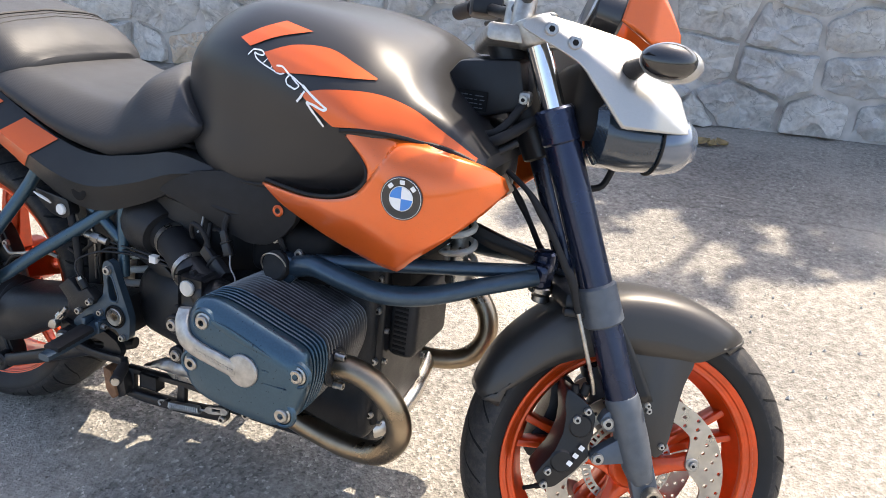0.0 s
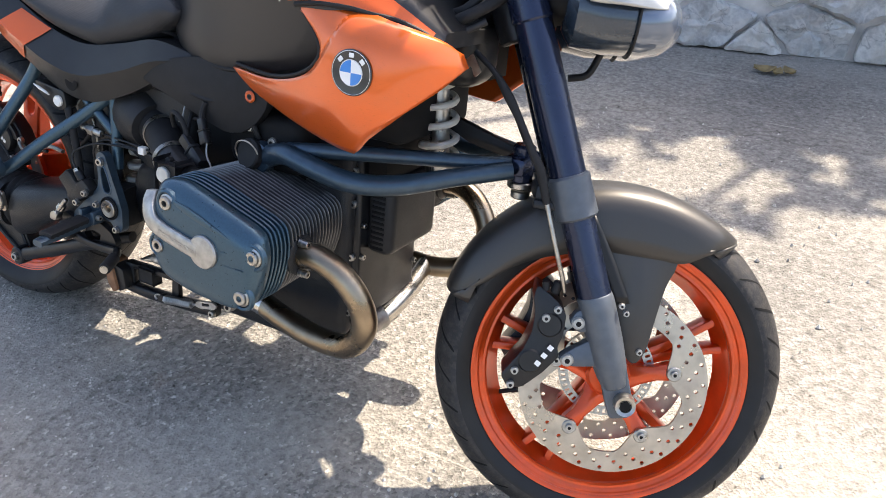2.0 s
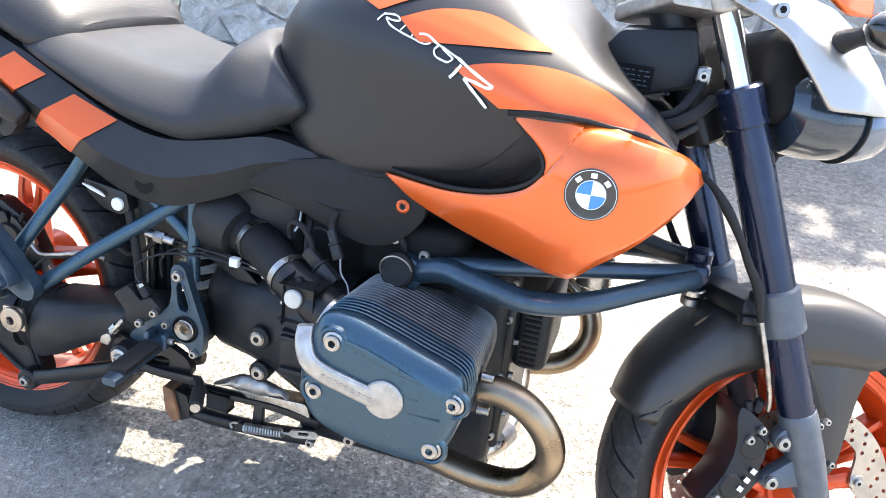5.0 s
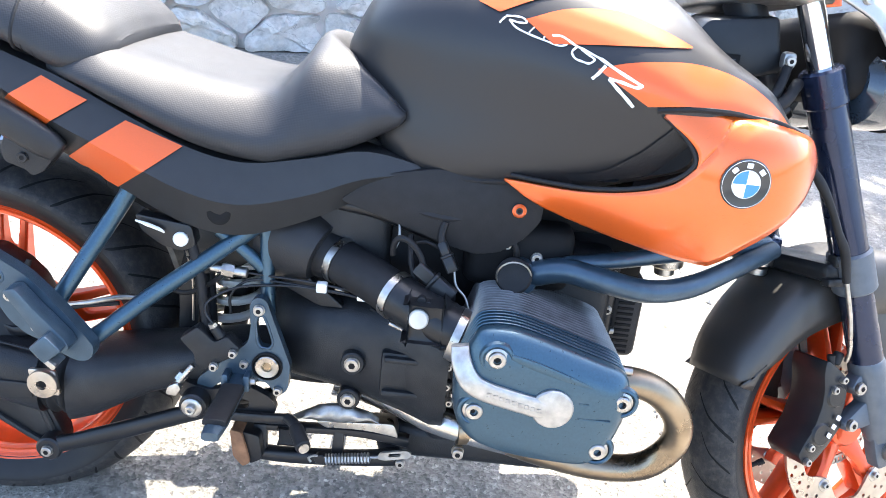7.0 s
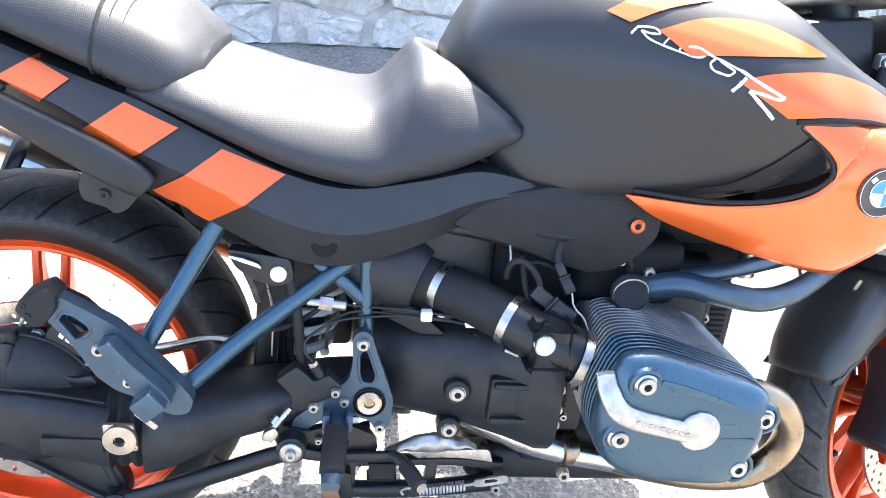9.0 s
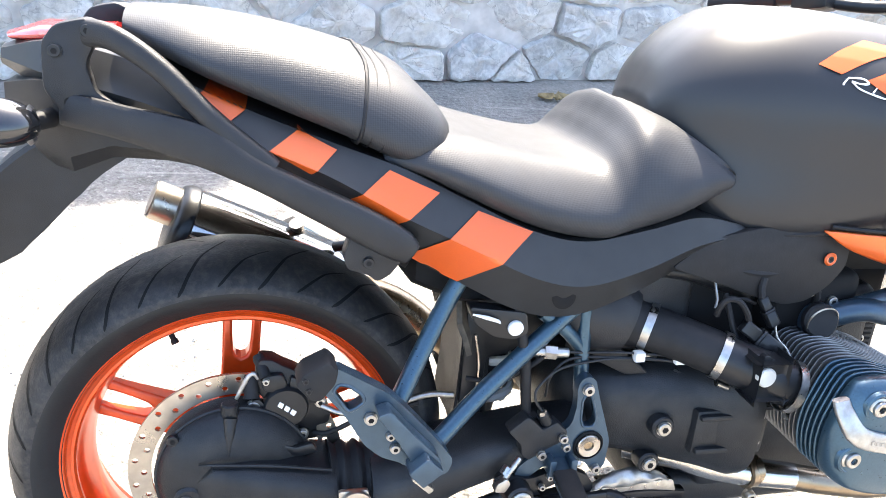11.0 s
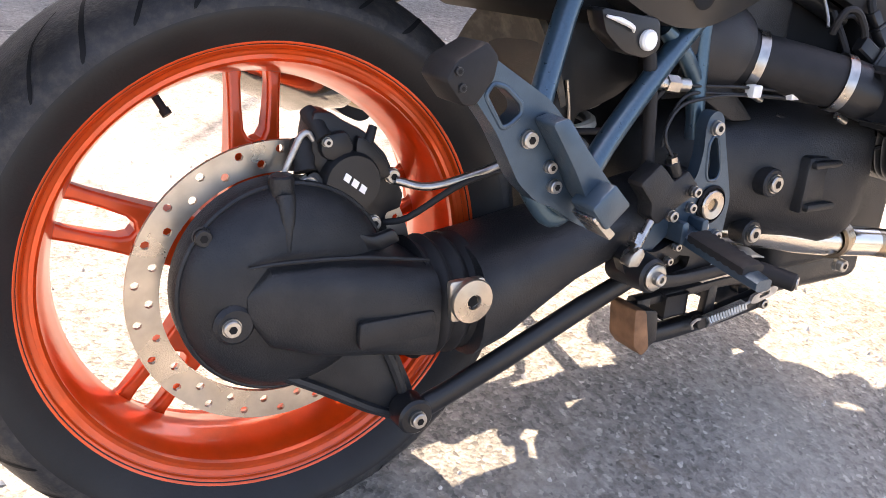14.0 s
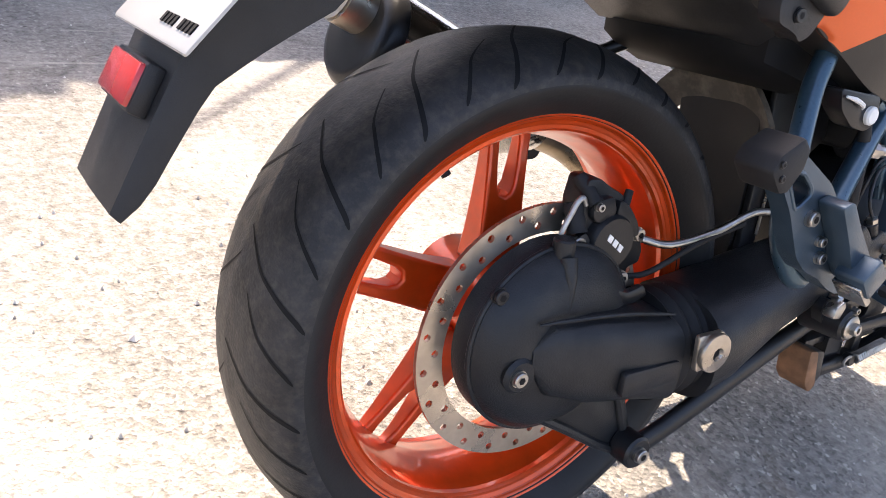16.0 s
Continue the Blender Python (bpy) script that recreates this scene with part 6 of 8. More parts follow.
rcal = part("rear_caliper", bm, M["black"], bike, "black rear brake caliper with a white emblem")
bm = bmesh.new()
lathe(bm, [(0.0, -0.100), (0.0315, -0.100), (0.0310, -0.113), (0.0285, -0.1175), (0.0, -0.1180)], 40, (0.068, 0, 0.427))
part("piston_cover", bm, M["black"], rcal)
bm = bmesh.new()
plate(bm, rounded([(0.038, 0.476), (0.062, 0.479), (0.070, 0.462), (0.060, 0.448), (0.040, 0.452), (0.034, 0.462)], 0.005, 3), -0.101, -0.113, 0.003)
part("bridge_pad", bm, M["black"], rcal)
bm = bmesh.new()
plate(bm, rounded([(0.074, 0.474), (0.088, 0.466), (0.106, 0.446), (0.112, 0.430), (0.100, 0.428), (0.086, 0.446), (0.072, 0.456)], 0.005, 3), -0.101, -0.111, 0.003)
part("bridge_pad", bm, M["black"], rcal)
for p, q, r in (((0.030, -0.086, 0.496), (0.040, -0.109, 0.472), 0.0090), ((0.021, -0.094, 0.470), (0.021, -0.108, 0.441), 0.0115)):
    bm = bmesh.new()
    d = (Vector(q) - Vector(p)) / 5
    tube(bm, [Vector(p) + d * k for k in range(6)], [r * 0.8, r, r * 0.86, r, r * 0.86, r], 16)
    part("slider_boot", bm, M["rubber"], rcal)
bm = bmesh.new()
tube(bm, [(0.085, -0.104, 0.458), (0.091, -0.102, 0.470), (0.095, -0.100, 0.480)], [0.0062, 0.0050, 0.0044], 12)
part("bleed_screw", bm, M["rubber"], rcal)
bm = bmesh.new()
plate(bm, rounded([(0.020, 0.438), (0.030, 0.420), (0.049, 0.400), (0.077, 0.381), (0.094, 0.374), (0.104, 0.384), (0.085, 0.390), (0.059, 0.407), (0.040, 0.430), (0.031, 0.442)], 0.005, 3), -0.104, -0.112, 0.002)
part("carrier", bm, M["black"], rcal)
for k in range(3):
    bm = bmesh.new()
    x, z = 0.0560 + 0.0085 * k, 0.4330 - 0.0062 * k
    plate(bm, [(x, z), (x + 0.0058, z - 0.0042), (x + 0.0090, z + 0.0022), (x + 0.0030, z + 0.0066)], -0.1170, -0.1190, 0)
    part("caliper_mark", bm, M["logowhite"], rcal, smooth=False)
for p, r in (((0.024, -0.106, 0.428), 0.0105), ((0.092, -0.112, 0.384), 0.0085), ((0.116, -0.103, 0.429), 0.0085), ((0.040, -0.112, 0.470), 0.0050)):
    bolt(rcal, p, r, 0.007)
bm = bmesh.new()
tube(bm, [(0.001, -0.105, 0.440), (0.010, -0.105, 0.460), (0.017, -0.105, 0.474), (0.024, -0.105, 0.478), (0.030, -0.105, 0.470)], [0.0028, 0.0034, 0.0034, 0.0034, 0.0025], 10, 4)
part("pad_spring", bm, M["alu"], rcal)
for pts, r, mt in (([(0.118, -0.110, 0.425), (0.15, -0.125, 0.420), (0.20, -0.14, 0.435), (0.26, -0.14, 0.452), (0.30, -0.14, 0.450)], 0.0045, "steel"),
                   ([(0.108, -0.106, 0.380), (0.13, -0.12, 0.388), (0.18, -0.14, 0.425), (0.25, -0.14, 0.440)], 0.0035, "rubber"),
                   ([(0.034, -0.114, 0.424), (0.044, -0.117, 0.416), (0.050, -0.118, 0.404), (0.062, -0.118, 0.396)], 0.0018, "alu")):
    bm = bmesh.new()
    tube(bm, pts, r, 10, 5)
    part("brake_line", bm, M[mt], rcal)

# rear subframe tubes and pillion hangers
for s in (-1, 1):
    bm = bmesh.new()
    if s < 0:
        tube(bm, [(0.325, s * 0.150, 0.71), (0.287, s * 0.163, 0.64), (0.262, s * 0.172, 0.595), (0.215, s * 0.205, 0.51), (0.195, s * 0.222, 0.468), (0.205, s * 0.232, 0.432), (0.236, s * 0.232, 0.418), (0.32, s * 0.200, 0.485), (0.41, s * 0.170, 0.553), (0.47, s * 0.155, 0.60)], 0.0125, 16, 6)
    tube(bm, [(0.41, s * 0.160, 0.585), (0.445, s * 0.160, 0.56), (0.475, s * 0.155, 0.53)], 0.010, 12, 4)
    tube(bm, [(0.478, s * 0.150, 0.62), (0.482, s * 0.155, 0.52), (0.486, s * 0.160, 0.46)], 0.011, 12, 3)
    sub = part("rear_subframe", bm, M["blue"], bike, "blue-grey tubular rear subframe")
    bm = bmesh.new()
    hole = rounded([(0.110, 0.539), (0.117, 0.549), (0.130, 0.546), (0.147, 0.532), (0.149, 0.523), (0.138, 0.514), (0.129, 0.511)], 0.004, 3)
    plate(bm, rounded([(0.096, 0.541), (0.112, 0.571), (0.147, 0.551), (0.178, 0.533), (0.203, 0.509), (0.224, 0.486), (0.250, 0.456), (0.268, 0.432), (0.262, 0.412), (0.244, 0.408), (0.222, 0.418), (0.198, 0.434), (0.174, 0.443), (0.152, 0.462), (0.124, 0.508)], 0.008, 3), s * 0.248, s * 0.270, 0.0, [hole])
    hang = part("pillion_hanger", bm, M["hanger"], bike, "blue-grey cast pillion footrest hanger")
    bm = bmesh.new()
    tube(bm, [(x, s * 0.2690, z) for x, z in hole], 0.0026, 8, 0, False, True)
    part("hole_lip", bm, M["hanger"], hang)
    bm = bmesh.new()
    plate(bm, rounded([(0.066, 0.553), (0.074, 0.568), (0.103, 0.583), (0.115, 0.571), (0.112, 0.553), (0.096, 0.532), (0.084, 0.532)], 0.004, 3), s * 0.236, s * 0.280, 0.004)
    part("rubber_pad", bm, M["rubber"], hang)
    for x, z in ((0.077, 0.560), (0.081, 0.547)):
        bolt(hang, (x, s * 0.280, z), 0.004, 0.002, (0, s, 0), black=True)
    bm = bmesh.new()
    plate(bm, rounded([(0.160, 0.519), (0.177, 0.524), (0.202, 0.495), (0.240, 0.456), (0.247, 0.442), (0.226, 0.432), (0.206, 0.452), (0.190, 0.478), (0.174, 0.500)], 0.005, 3), s * 0.271, s * 0.298, 0.004)
    part("folded_footrest", bm, M["hanger"], hang, "folded blue-grey pillion footrest")
    bm = bmesh.new()
    plate(bm, rounded([(0.199, 0.447), (0.222, 0.468), (0.244, 0.447), (0.219, 0.425)], 0.003, 2), s * 0.284, s * 0.316, 0.003)
    part("footrest_hinge", bm, M["hanger"], hang)
    bm = bmesh.new()
    plate(bm, rounded([(0.204, 0.436), (0.210, 0.440), (0.234, 0.420), (0.228, 0.414)], 0.002, 2), s * 0.282, s * 0.312, 0.001)
    part("hinge_spring", bm, M["steel"], hang)
    for x, z, r_ in ((0.157, 0.501, 0.0085), (0.183, 0.475, 0.006), (0.190, 0.457, 0.007)):
        bolt(hang, (x, s * 0.271, z), r_, 0.006, (0, s, 0))
    # rider's footrest plate
    bm = bmesh.new()
    hole = rounded([(0.475, 0.462), (0.480, 0.471), (0.487, 0.470), (0.493, 0.456), (0.502, 0.428), (0.497, 0.417), (0.482, 0.418), (0.477, 0.430)], 0.005, 3)
    plate(bm, rounded([(0.465, 0.482), (0.469, 0.495), (0.480, 0.500), (0.491, 0.494), (0.502, 0.462), (0.516, 0.425), (0.528, 0.392), (0.526, 0.351), (0.517, 0.341), (0.505, 0.343), (0.496, 0.358), (0.462, 0.366), (0.430, 0.357), (0.400, 0.333), (0.386, 0.342), (0.390, 0.357), (0.440, 0.401), (0.464, 0.424), (0.468, 0.452)], 0.007, 3), s * 0.178, s * 0.194, 0.0, [hole])
    fp = part("footrest_plate", bm, M["hanger"], bike, "blue-grey footrest plate with a long slot and bolts")
    bm = bmesh.new()
    tube(bm, [(x, s * 0.1935, z) for x, z in hole], 0.0022, 8, 0, False, True)
    part("hole_lip", bm, M["hanger"], fp)
    for x, z, r in ((0.480, 0.480, 0.0090), (0.511, 0.348, 0.0072), (0.459, 0.388, 0.0068), (0.446, 0.412, 0.0068)):
        bolt(fp, (x, s * (0.194 if z < 0.41 or z > 0.45 else 0.208), z), r, 0.008, (0, s, 0))
    bm = bmesh.new()
    lathe(bm, [(0.0, s * 0.193), (0.0225, s * 0.193), (0.0235, s * 0.1965), (0.021, s * 0.1985), (0.0195, s * 0.1955)], 32, (0.494, 0, 0.388))
    part("bearing_ring", bm, M["dark"], fp)
    bm = bmesh.new()
    lathe(bm, [(0.0, s * 0.194), (0.0175, s * 0.194), (0.0180, s * 0.199), (0.0165, s * 0.2005), (0.0080, s * 0.1990), (0.0072, s * 0.1955), (0.0, s * 0.1955)], 32, (0.494, 0, 0.388))
    part("bearing_cap", bm, M["disc"], fp)
    bm = bmesh.new()
    lathe(bm, [(0.0, s * 0.1962), (0.0072, s * 0.1966), (0.0, s * 0.1972)], 6, (0.494, 0, 0.388))
    part("socket", bm, M["header"], fp)
    # the brake cylinder: a stepped black casting with its reservoir neck, push rod and clevis
    bm = bmesh.new()
    plate(bm, rounded([(0.391, 0.447), (0.403, 0.438), (0.416, 0.425), (0.436, 0.436), (0.455, 0.418), (0.448, 0.404), (0.425, 0.392), (0.400, 0.376), (0.388, 0.386), (0.386, 0.402), (0.365, 0.425)], 0.003, 2), s * 0.182, s * 0.206, 0.003)
    cyl(bm, (0.425, s * 0.196, 0.430), (0.414, s * 0.197, 0.447), 0.0085, seg=16, bev=0.0015)
    part("brake_cylinder", bm, M["castblack"], fp)
    bolt(fp, (0.417, s * 0.206, 0.386), 0.0072, 0.008, (0, s, 0))
    bm = bmesh.new()
    cyl(bm, (0.416, s * 0.198, 0.444), (0.412, s * 0.199, 0.453), 0.0068, seg=6)
    part("line_nut", bm, M["steel"], fp)
    bm = bmesh.new()
    cyl(bm, (0.386, s * 0.208, 0.384), (0.362, s * 0.214, 0.352), 0.0045, seg=12, bev=0.001)
    cyl(bm, (0.372, s * 0.206, 0.368), (0.365, s * 0.209, 0.358), 0.0085, seg=6)
    part("push_rod", bm, M["steel"], fp)
    bm = bmesh.new()
    plate(bm, rounded([(0.348, 0.338), (0.352, 0.352), (0.366, 0.360), (0.372, 0.350), (0.364, 0.336)], 0.003, 2), s * 0.206, s * 0.222, 0.002)
    part("clevis", bm, M["steel"], fp)
    # lower link casting, open in the middle, with the pedal's pivot
    bm = bmesh.new()
    gap = rounded([(0.420, 0.322), (0.448, 0.332), (0.470, 0.328), (0.466, 0.314), (0.430, 0.309)], 0.004, 2)
    plate(bm, rounded([(0.356, 0.342), (0.366, 0.353), (0.384, 0.346), (0.410, 0.340), (0.440, 0.350), (0.470, 0.352), (0.500, 0.338), (0.512, 0.318), (0.500, 0.296), (0.460, 0.292), (0.420, 0.296), (0.398, 0.298), (0.378, 0.304), (0.366, 0.322)], 0.007, 3), s * 0.186, s * 0.200, 0.0, [gap])
    part("lower_bracket", bm, M["black"], fp)
    bm = bmesh.new()
    cyl(bm, (0.389, s * 0.165, 0.322), (0.389, s * 0.224, 0.322), 0.0235, 0.0205, seg=28, bev=0.003)
    part("pedal_pivot", bm, M["black"], fp)
    bm = bmesh.new()
    lathe(bm, [(0.0, s * 0.223), (0.0150, s * 0.223), (0.0155, s * 0.2265), (0.0135, s * 0.2280), (0.0080, s * 0.2280), (0.0078, s * 0.2345), (0.0062, s * 0.2360), (0.0034, s * 0.2355), (0.0030, s * 0.232), (0.0, s * 0.232)], 24, (0.389, 0, 0.322))
    part("pivot_bolt", bm, M["steel"], fp)
    # peg: hinged bracket, blue-grey bar and a grooved rubber on top
    bm = bmesh.new()
    rings = []
    for x, y, z, w, h in ((0.452, 0.194, 0.366, 0.013, 0.010), (0.450, 0.222, 0.361, 0.015, 0.008), (0.447, 0.290, 0.352, 0.015, 0.0075), (0.445, 0.322, 0.347, 0.012, 0.0065)):
        rings.append([Vector((x + w * a, s * y, z - 0.006 + h * b)) for a, b in ((-1, -0.6), (-0.6, -1), (0.6, -1), (1, -0.6), (1, 0.6), (0.6, 1), (-0.6, 1), (-1, 0.6))])
    skin(bm, rings)
    peg = part("footpeg", bm, M["hanger"], fp, "blue-grey folding rider footpeg with a black rubber pad")
    bm = bmesh.new()
    rings = []
    for k in range(17):
        t = k / 16
        y, z, x = 0.222 + 0.083 * t, 0.369 - 0.0105 * t, 0.450 - 0.004 * t
        h = 0.0062 if k % 2 else 0.0045
        rings.append([Vector((x + 0.0165 * a, s * y, z - 0.005 + h * b)) for a, b in ((-1, -1), (1, -1), (1, 0.4), (0.7, 1), (-0.7, 1), (-1, 0.4))])
    skin(bm, rings)
    part("peg_rubber", bm, M["rubber"], peg)
    for dx in (-0.016, 0.016):
        bm = bmesh.new()
        plate(bm, rounded([(0.446 + dx, 0.352), (0.446 + dx, 0.378), (0.456 + dx, 0.378), (0.456 + dx, 0.352)], 0.003, 2), s * 0.192, s * 0.216, 0.001)
        part("peg_hinge", bm, M["hanger"], fp)
    bolt(fp, (0.470, s * 0.206, 0.366), 0.006, 0.010, (1, 0, 0))
    for x, z in ((0.426, 0.330), (0.436, 0.346)):
        bolt(fp, (x, s * 0.204, z), 0.0052, 0.007, (0, s, 0))
    bm = bmesh.new()
    ribbon(bm, [(0.392, s * 0.206, 0.312, 0.010, 0.006), (0.44, s * 0.206, 0.304, 0.008, 0.005), (0.50, s * 0.208, 0.306, 0.008, 0.005), (0.538, s * 0.216, 0.314, 0.008, 0.006)], 5, 12)
    tube(bm, [(0.530, s * 0.214, 0.314), (0.542, s * 0.226, 0.315), (0.550, s * 0.240, 0.313)], [0.008, 0.0085, 0.008], 12, 3)
    part("pedal_lever", bm, M["black"], fp)
    bm = bmesh.new()
    cyl(bm, (0.548, s * 0.236, 0.313), (0.568, s * 0.278, 0.308), 0.0112, seg=18, bev=0.002)
    part("pedal_rubber", bm, M["rubber"], fp)
    bm = bmesh.new()
    cyl(bm, (0.5682, s * 0.2785, 0.308), (0.569, s * 0.280, 0.308), 0.0078, seg=16)
    part("pedal_tip", bm, M["steel"], fp)

# hydraulic lines, cables and switch beside the shock
for pts, r, mt in (([(0.365, -0.175, 0.60), (0.385, -0.178, 0.53), (0.395, -0.178, 0.46), (0.40, -0.182, 0.425), (0.405, -0.185, 0.44)], 0.0075, "rubber"),
                   ([(0.43, -0.165, 0.455), (0.432, -0.17, 0.49), (0.46, -0.165, 0.513), (0.52, -0.162, 0.512), (0.60, -0.168, 0.508), (0.66, -0.185, 0.503)], 0.0022, "castblack"),
                   ([(0.413, -0.199, 0.452), (0.402, -0.197, 0.468), (0.405, -0.192, 0.485), (0.440, -0.176, 0.503), (0.49, -0.168, 0.509), (0.54, -0.165, 0.510), (0.62, -0.170, 0.505), (0.67, -0.188, 0.500)], 0.0020, "castblack"),
                   ([(0.40, -0.16, 0.53), (0.46, -0.163, 0.523), (0.54, -0.165, 0.520), (0.62, -0.172, 0.514), (0.67, -0.19, 0.508)], 0.0020, "castblack"),
                   ([(0.32, -0.13, 0.47), (0.36, -0.15, 0.475), (0.40, -0.16, 0.50), (0.43, -0.165, 0.53)], 0.004, "rubber")):
    bm = bmesh.new()
    tube(bm, pts, r, 10, 6)
    part("hydraulic_line", bm, M[mt], bike)
for p in ((0.566, -0.168, 0.515), (0.628, -0.176, 0.512)):
    bm = bmesh.new()
    box(bm, p[0] - 0.008, p[0] + 0.008, p[1] - 0.007, p[1] + 0.007, p[2] - 0.0075, p[2] + 0.0075, 0.002)
    part("line_clip", bm, M["white"], bike, "white plastic line clip")
for a, b_ in (((0.40, -0.165, 0.528), (0.455, -0.166, 0.524)),):
    bm = bmesh.new()
    cyl(bm, a, b_, 0.008, seg=12, bev=0.0015)
    cyl(bm, (0.418, -0.165, 0.527), (0.436, -0.166, 0.525), 0.0105, seg=6)
    part("banjo_union", bm, M["steel"], bike)
bm = bmesh.new()
plate(bm, rounded([(0.296, 0.606), (0.378, 0.596), (0.384, 0.566), (0.364, 0.556), (0.334, 0.562), (0.306, 0.582)], 0.007, 3), -0.160, -0.185, 0.004)
bracket = part("fuse_bracket", bm, M["black"], bike)
bm = bmesh.new()
cyl(bm, (0.363, -0.183, 0.575), (0.363, -0.191, 0.575), 0.0108, seg=28, bev=0.002)
part("white_cap", bm, M["white"], bracket, "white round cap")
bm = bmesh.new()
tube(bm, [(0.300, -0.190, 0.598), (0.318, -0.192, 0.594), (0.335, -0.191, 0.588), (0.340, -0.188, 0.583)], [0.0014, 0.0030, 0.0026, 0.0012], 8, 4)
part("white_tag", bm, M["white"], bracket)
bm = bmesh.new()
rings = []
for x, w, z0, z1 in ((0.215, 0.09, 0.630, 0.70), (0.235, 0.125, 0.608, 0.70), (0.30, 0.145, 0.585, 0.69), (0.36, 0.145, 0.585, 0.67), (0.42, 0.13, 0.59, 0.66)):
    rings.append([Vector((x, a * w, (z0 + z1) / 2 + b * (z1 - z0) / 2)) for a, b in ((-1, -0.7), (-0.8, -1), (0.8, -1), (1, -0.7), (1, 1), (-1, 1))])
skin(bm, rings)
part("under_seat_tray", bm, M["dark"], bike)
# rear shock
bm = bmesh.new()
pts = [(0.388 + 0.039 * math.cos(a) + 0.0012 * a, -0.005 + 0.039 * math.sin(a), 0.36 + 0.0052 * a) for a in [0.4 * k for k in range(95)]]
tube(bm, pts, 0.0080, 8)
sh = part("rear_spring", bm, M["spring"], bike, "white coil spring of the rear strut")
bm = bmesh.new()
cyl(bm, (0.388, 0, 0.33), (0.433, 0, 0.60), 0.022, seg=18, bev=0.002)
part("damper", bm, M["black"], sh)
bm = bmesh.new()
cyl(bm, (0.358, -0.064, 0.34), (0.356, -0.064, 0.545), 0.012, seg=20, bev=0.003)
part("damper_reservoir", bm, M["black"], sh)
bm = bmesh.new()
tube(bm, [(0.374, -0.060, 0.37), (0.371, -0.060, 0.44), (0.368, -0.060, 0.52), (0.372, -0.060, 0.60)], 0.0065, 10, 4)
part("vent_hose", bm, M["rubber"], sh)
bm = bmesh.new()
plate(bm, rounded([(0.326, 0.608), (0.440, 0.600), (0.452, 0.520), (0.425, 0.500), (0.384, 0.484), (0.362, 0.480), (0.356, 0.360), (0.326, 0.360)], 0.010, 3), -0.080, -0.090, 0.003)
part("strut_shroud", bm, M["black"], sh, "black plastic shroud before the rear strut")
# thin pale tube paints the highlight along the shroud's upright edge
bm = bmesh.new()
tube(bm, [(0.340, -0.093, 0.52), (0.350, -0.093, 0.47), (0.350, -0.093, 0.40)], 0.0022, 6, 3)
part("shroud_edge_highlight", bm, M["disc"], sh)
# dusty round cover and black tray before the rear tyre
M["dusty"] = mat("dusty_brown_plastic", (0.075, 0.064, 0.050), 0.7, 0, 0.3, 15, 0.3, 300, dirt=(0.24, 0.20, 0.15), dscale=30, damount=0.8)
bm = bmesh.new()
rows = []
for k in range(25):
    y = -0.105 + 0.200 * k / 24
    drop = 0.062 * (abs(y + 0.005) / 0.100) ** 2.4
    rows.append([Vector((x - 0.10 * drop, y, z - drop)) for x, z in ((0.312, 0.604), (0.320, 0.607), (0.331, 0.582), (0.340, 0.556), (0.332, 0.553), (0.323, 0.580))])
skin(bm, rows)
part("splash_guard", bm, M["dusty"], bike, "dusty brown arched splash guard before the rear tyre")
bm = bmesh.new()
box(bm, 0.372, 0.470, 0.055, 0.092, 0.34, 0.56, 0.010, 2)
tray = part("rear_tray", bm, M["plastic"], bike, "black plastic splash tray with slots")
bm = bmesh.new()
rows = []
for k in range(11):
    y = -0.078 + 0.130 * k / 10
    rows.append([Vector((x - 0.010 * (abs(y) / 0.078) ** 2, y, z)) for x, z in ((0.336, 0.560), (0.340, 0.500), (0.339, 0.420), (0.334, 0.350), (0.329, 0.350), (0.334, 0.420), (0.335, 0.500), (0.331, 0.560))])
skin(bm, rows)
part("mud_shield", bm, M["plastic"], bike, "black plastic shield before the rear tyre")
for k in range(4):
    bm = bmesh.new()
    z = 0.40 + 0.03 * k
    box(bm, 0.3700, 0.3730, 0.062, 0.086, z, z + 0.010, 0.0, 1)
    part("slot", bm, M["dark"], tray)

# silencer on the far side
bm = bmesh.new()
A, B_ = Vector((-0.086, 0.185, 0.596)), Vector((0.205, 0.205, 0.472))
d = (B_ - A).normalized()
tube(bm, [A, A + d * 0.015, B_ - d * 0.07, B_], [0.062, 0.0655, 0.0655, 0.036], 36)
M["can"] = mat("polished_steel", (0.36, 0.35, 0.34), 0.10, 1.0, 0.1, 14, rvar=0.06)
muf = part("silencer", bm, M["can"], bike, "polished steel silencer with a black end cap")
bm = bmesh.new()
tube(bm, [A - d * 0.016, A - d * 0.013, A - d * 0.004, A + d * 0.010, A + d * 0.013], [0.050, 0.060, 0.0675, 0.0685, 0.0660], 36)
part("end_cap", bm, M["black"], muf)
O = A + Vector((0.010, 0, 0.022))
bm = bmesh.new()
tube(bm, [O - d * 0.012, O - d * 0.052, O - d * 0.055, O - d * 0.050, O - d * 0.020], [0.032, 0.0315, 0.0295, 0.0280, 0.0280], 28)
part("outlet", bm, M["disc"], muf, "dull steel outlet pipe")
bm = bmesh.new()
tube(bm, [O - d * 0.048, O - d * 0.020], [0.0275, 0.0275], 24)
part("outlet_bore", bm, M["dark"], muf)
bm = bmesh.new()
tube(bm, [A + d * 0.012 + Vector((0, -0.045, -0.048)), A + d * 0.016 + Vector((0, -0.064, 0.012)), A + d * 0.120 + Vector((0, -0.066, 0.002))], 0.0022, 8)
part("guard_edge", bm, M["alu"], muf)
bm = bmesh.new()
tube(bm, [B_, B_ + d * 0.10, (0.42, 0.18, 0.34), (0.56, 0.12, 0.31)], [0.028, 0.027, 0.027, 0.027], 18, 5)
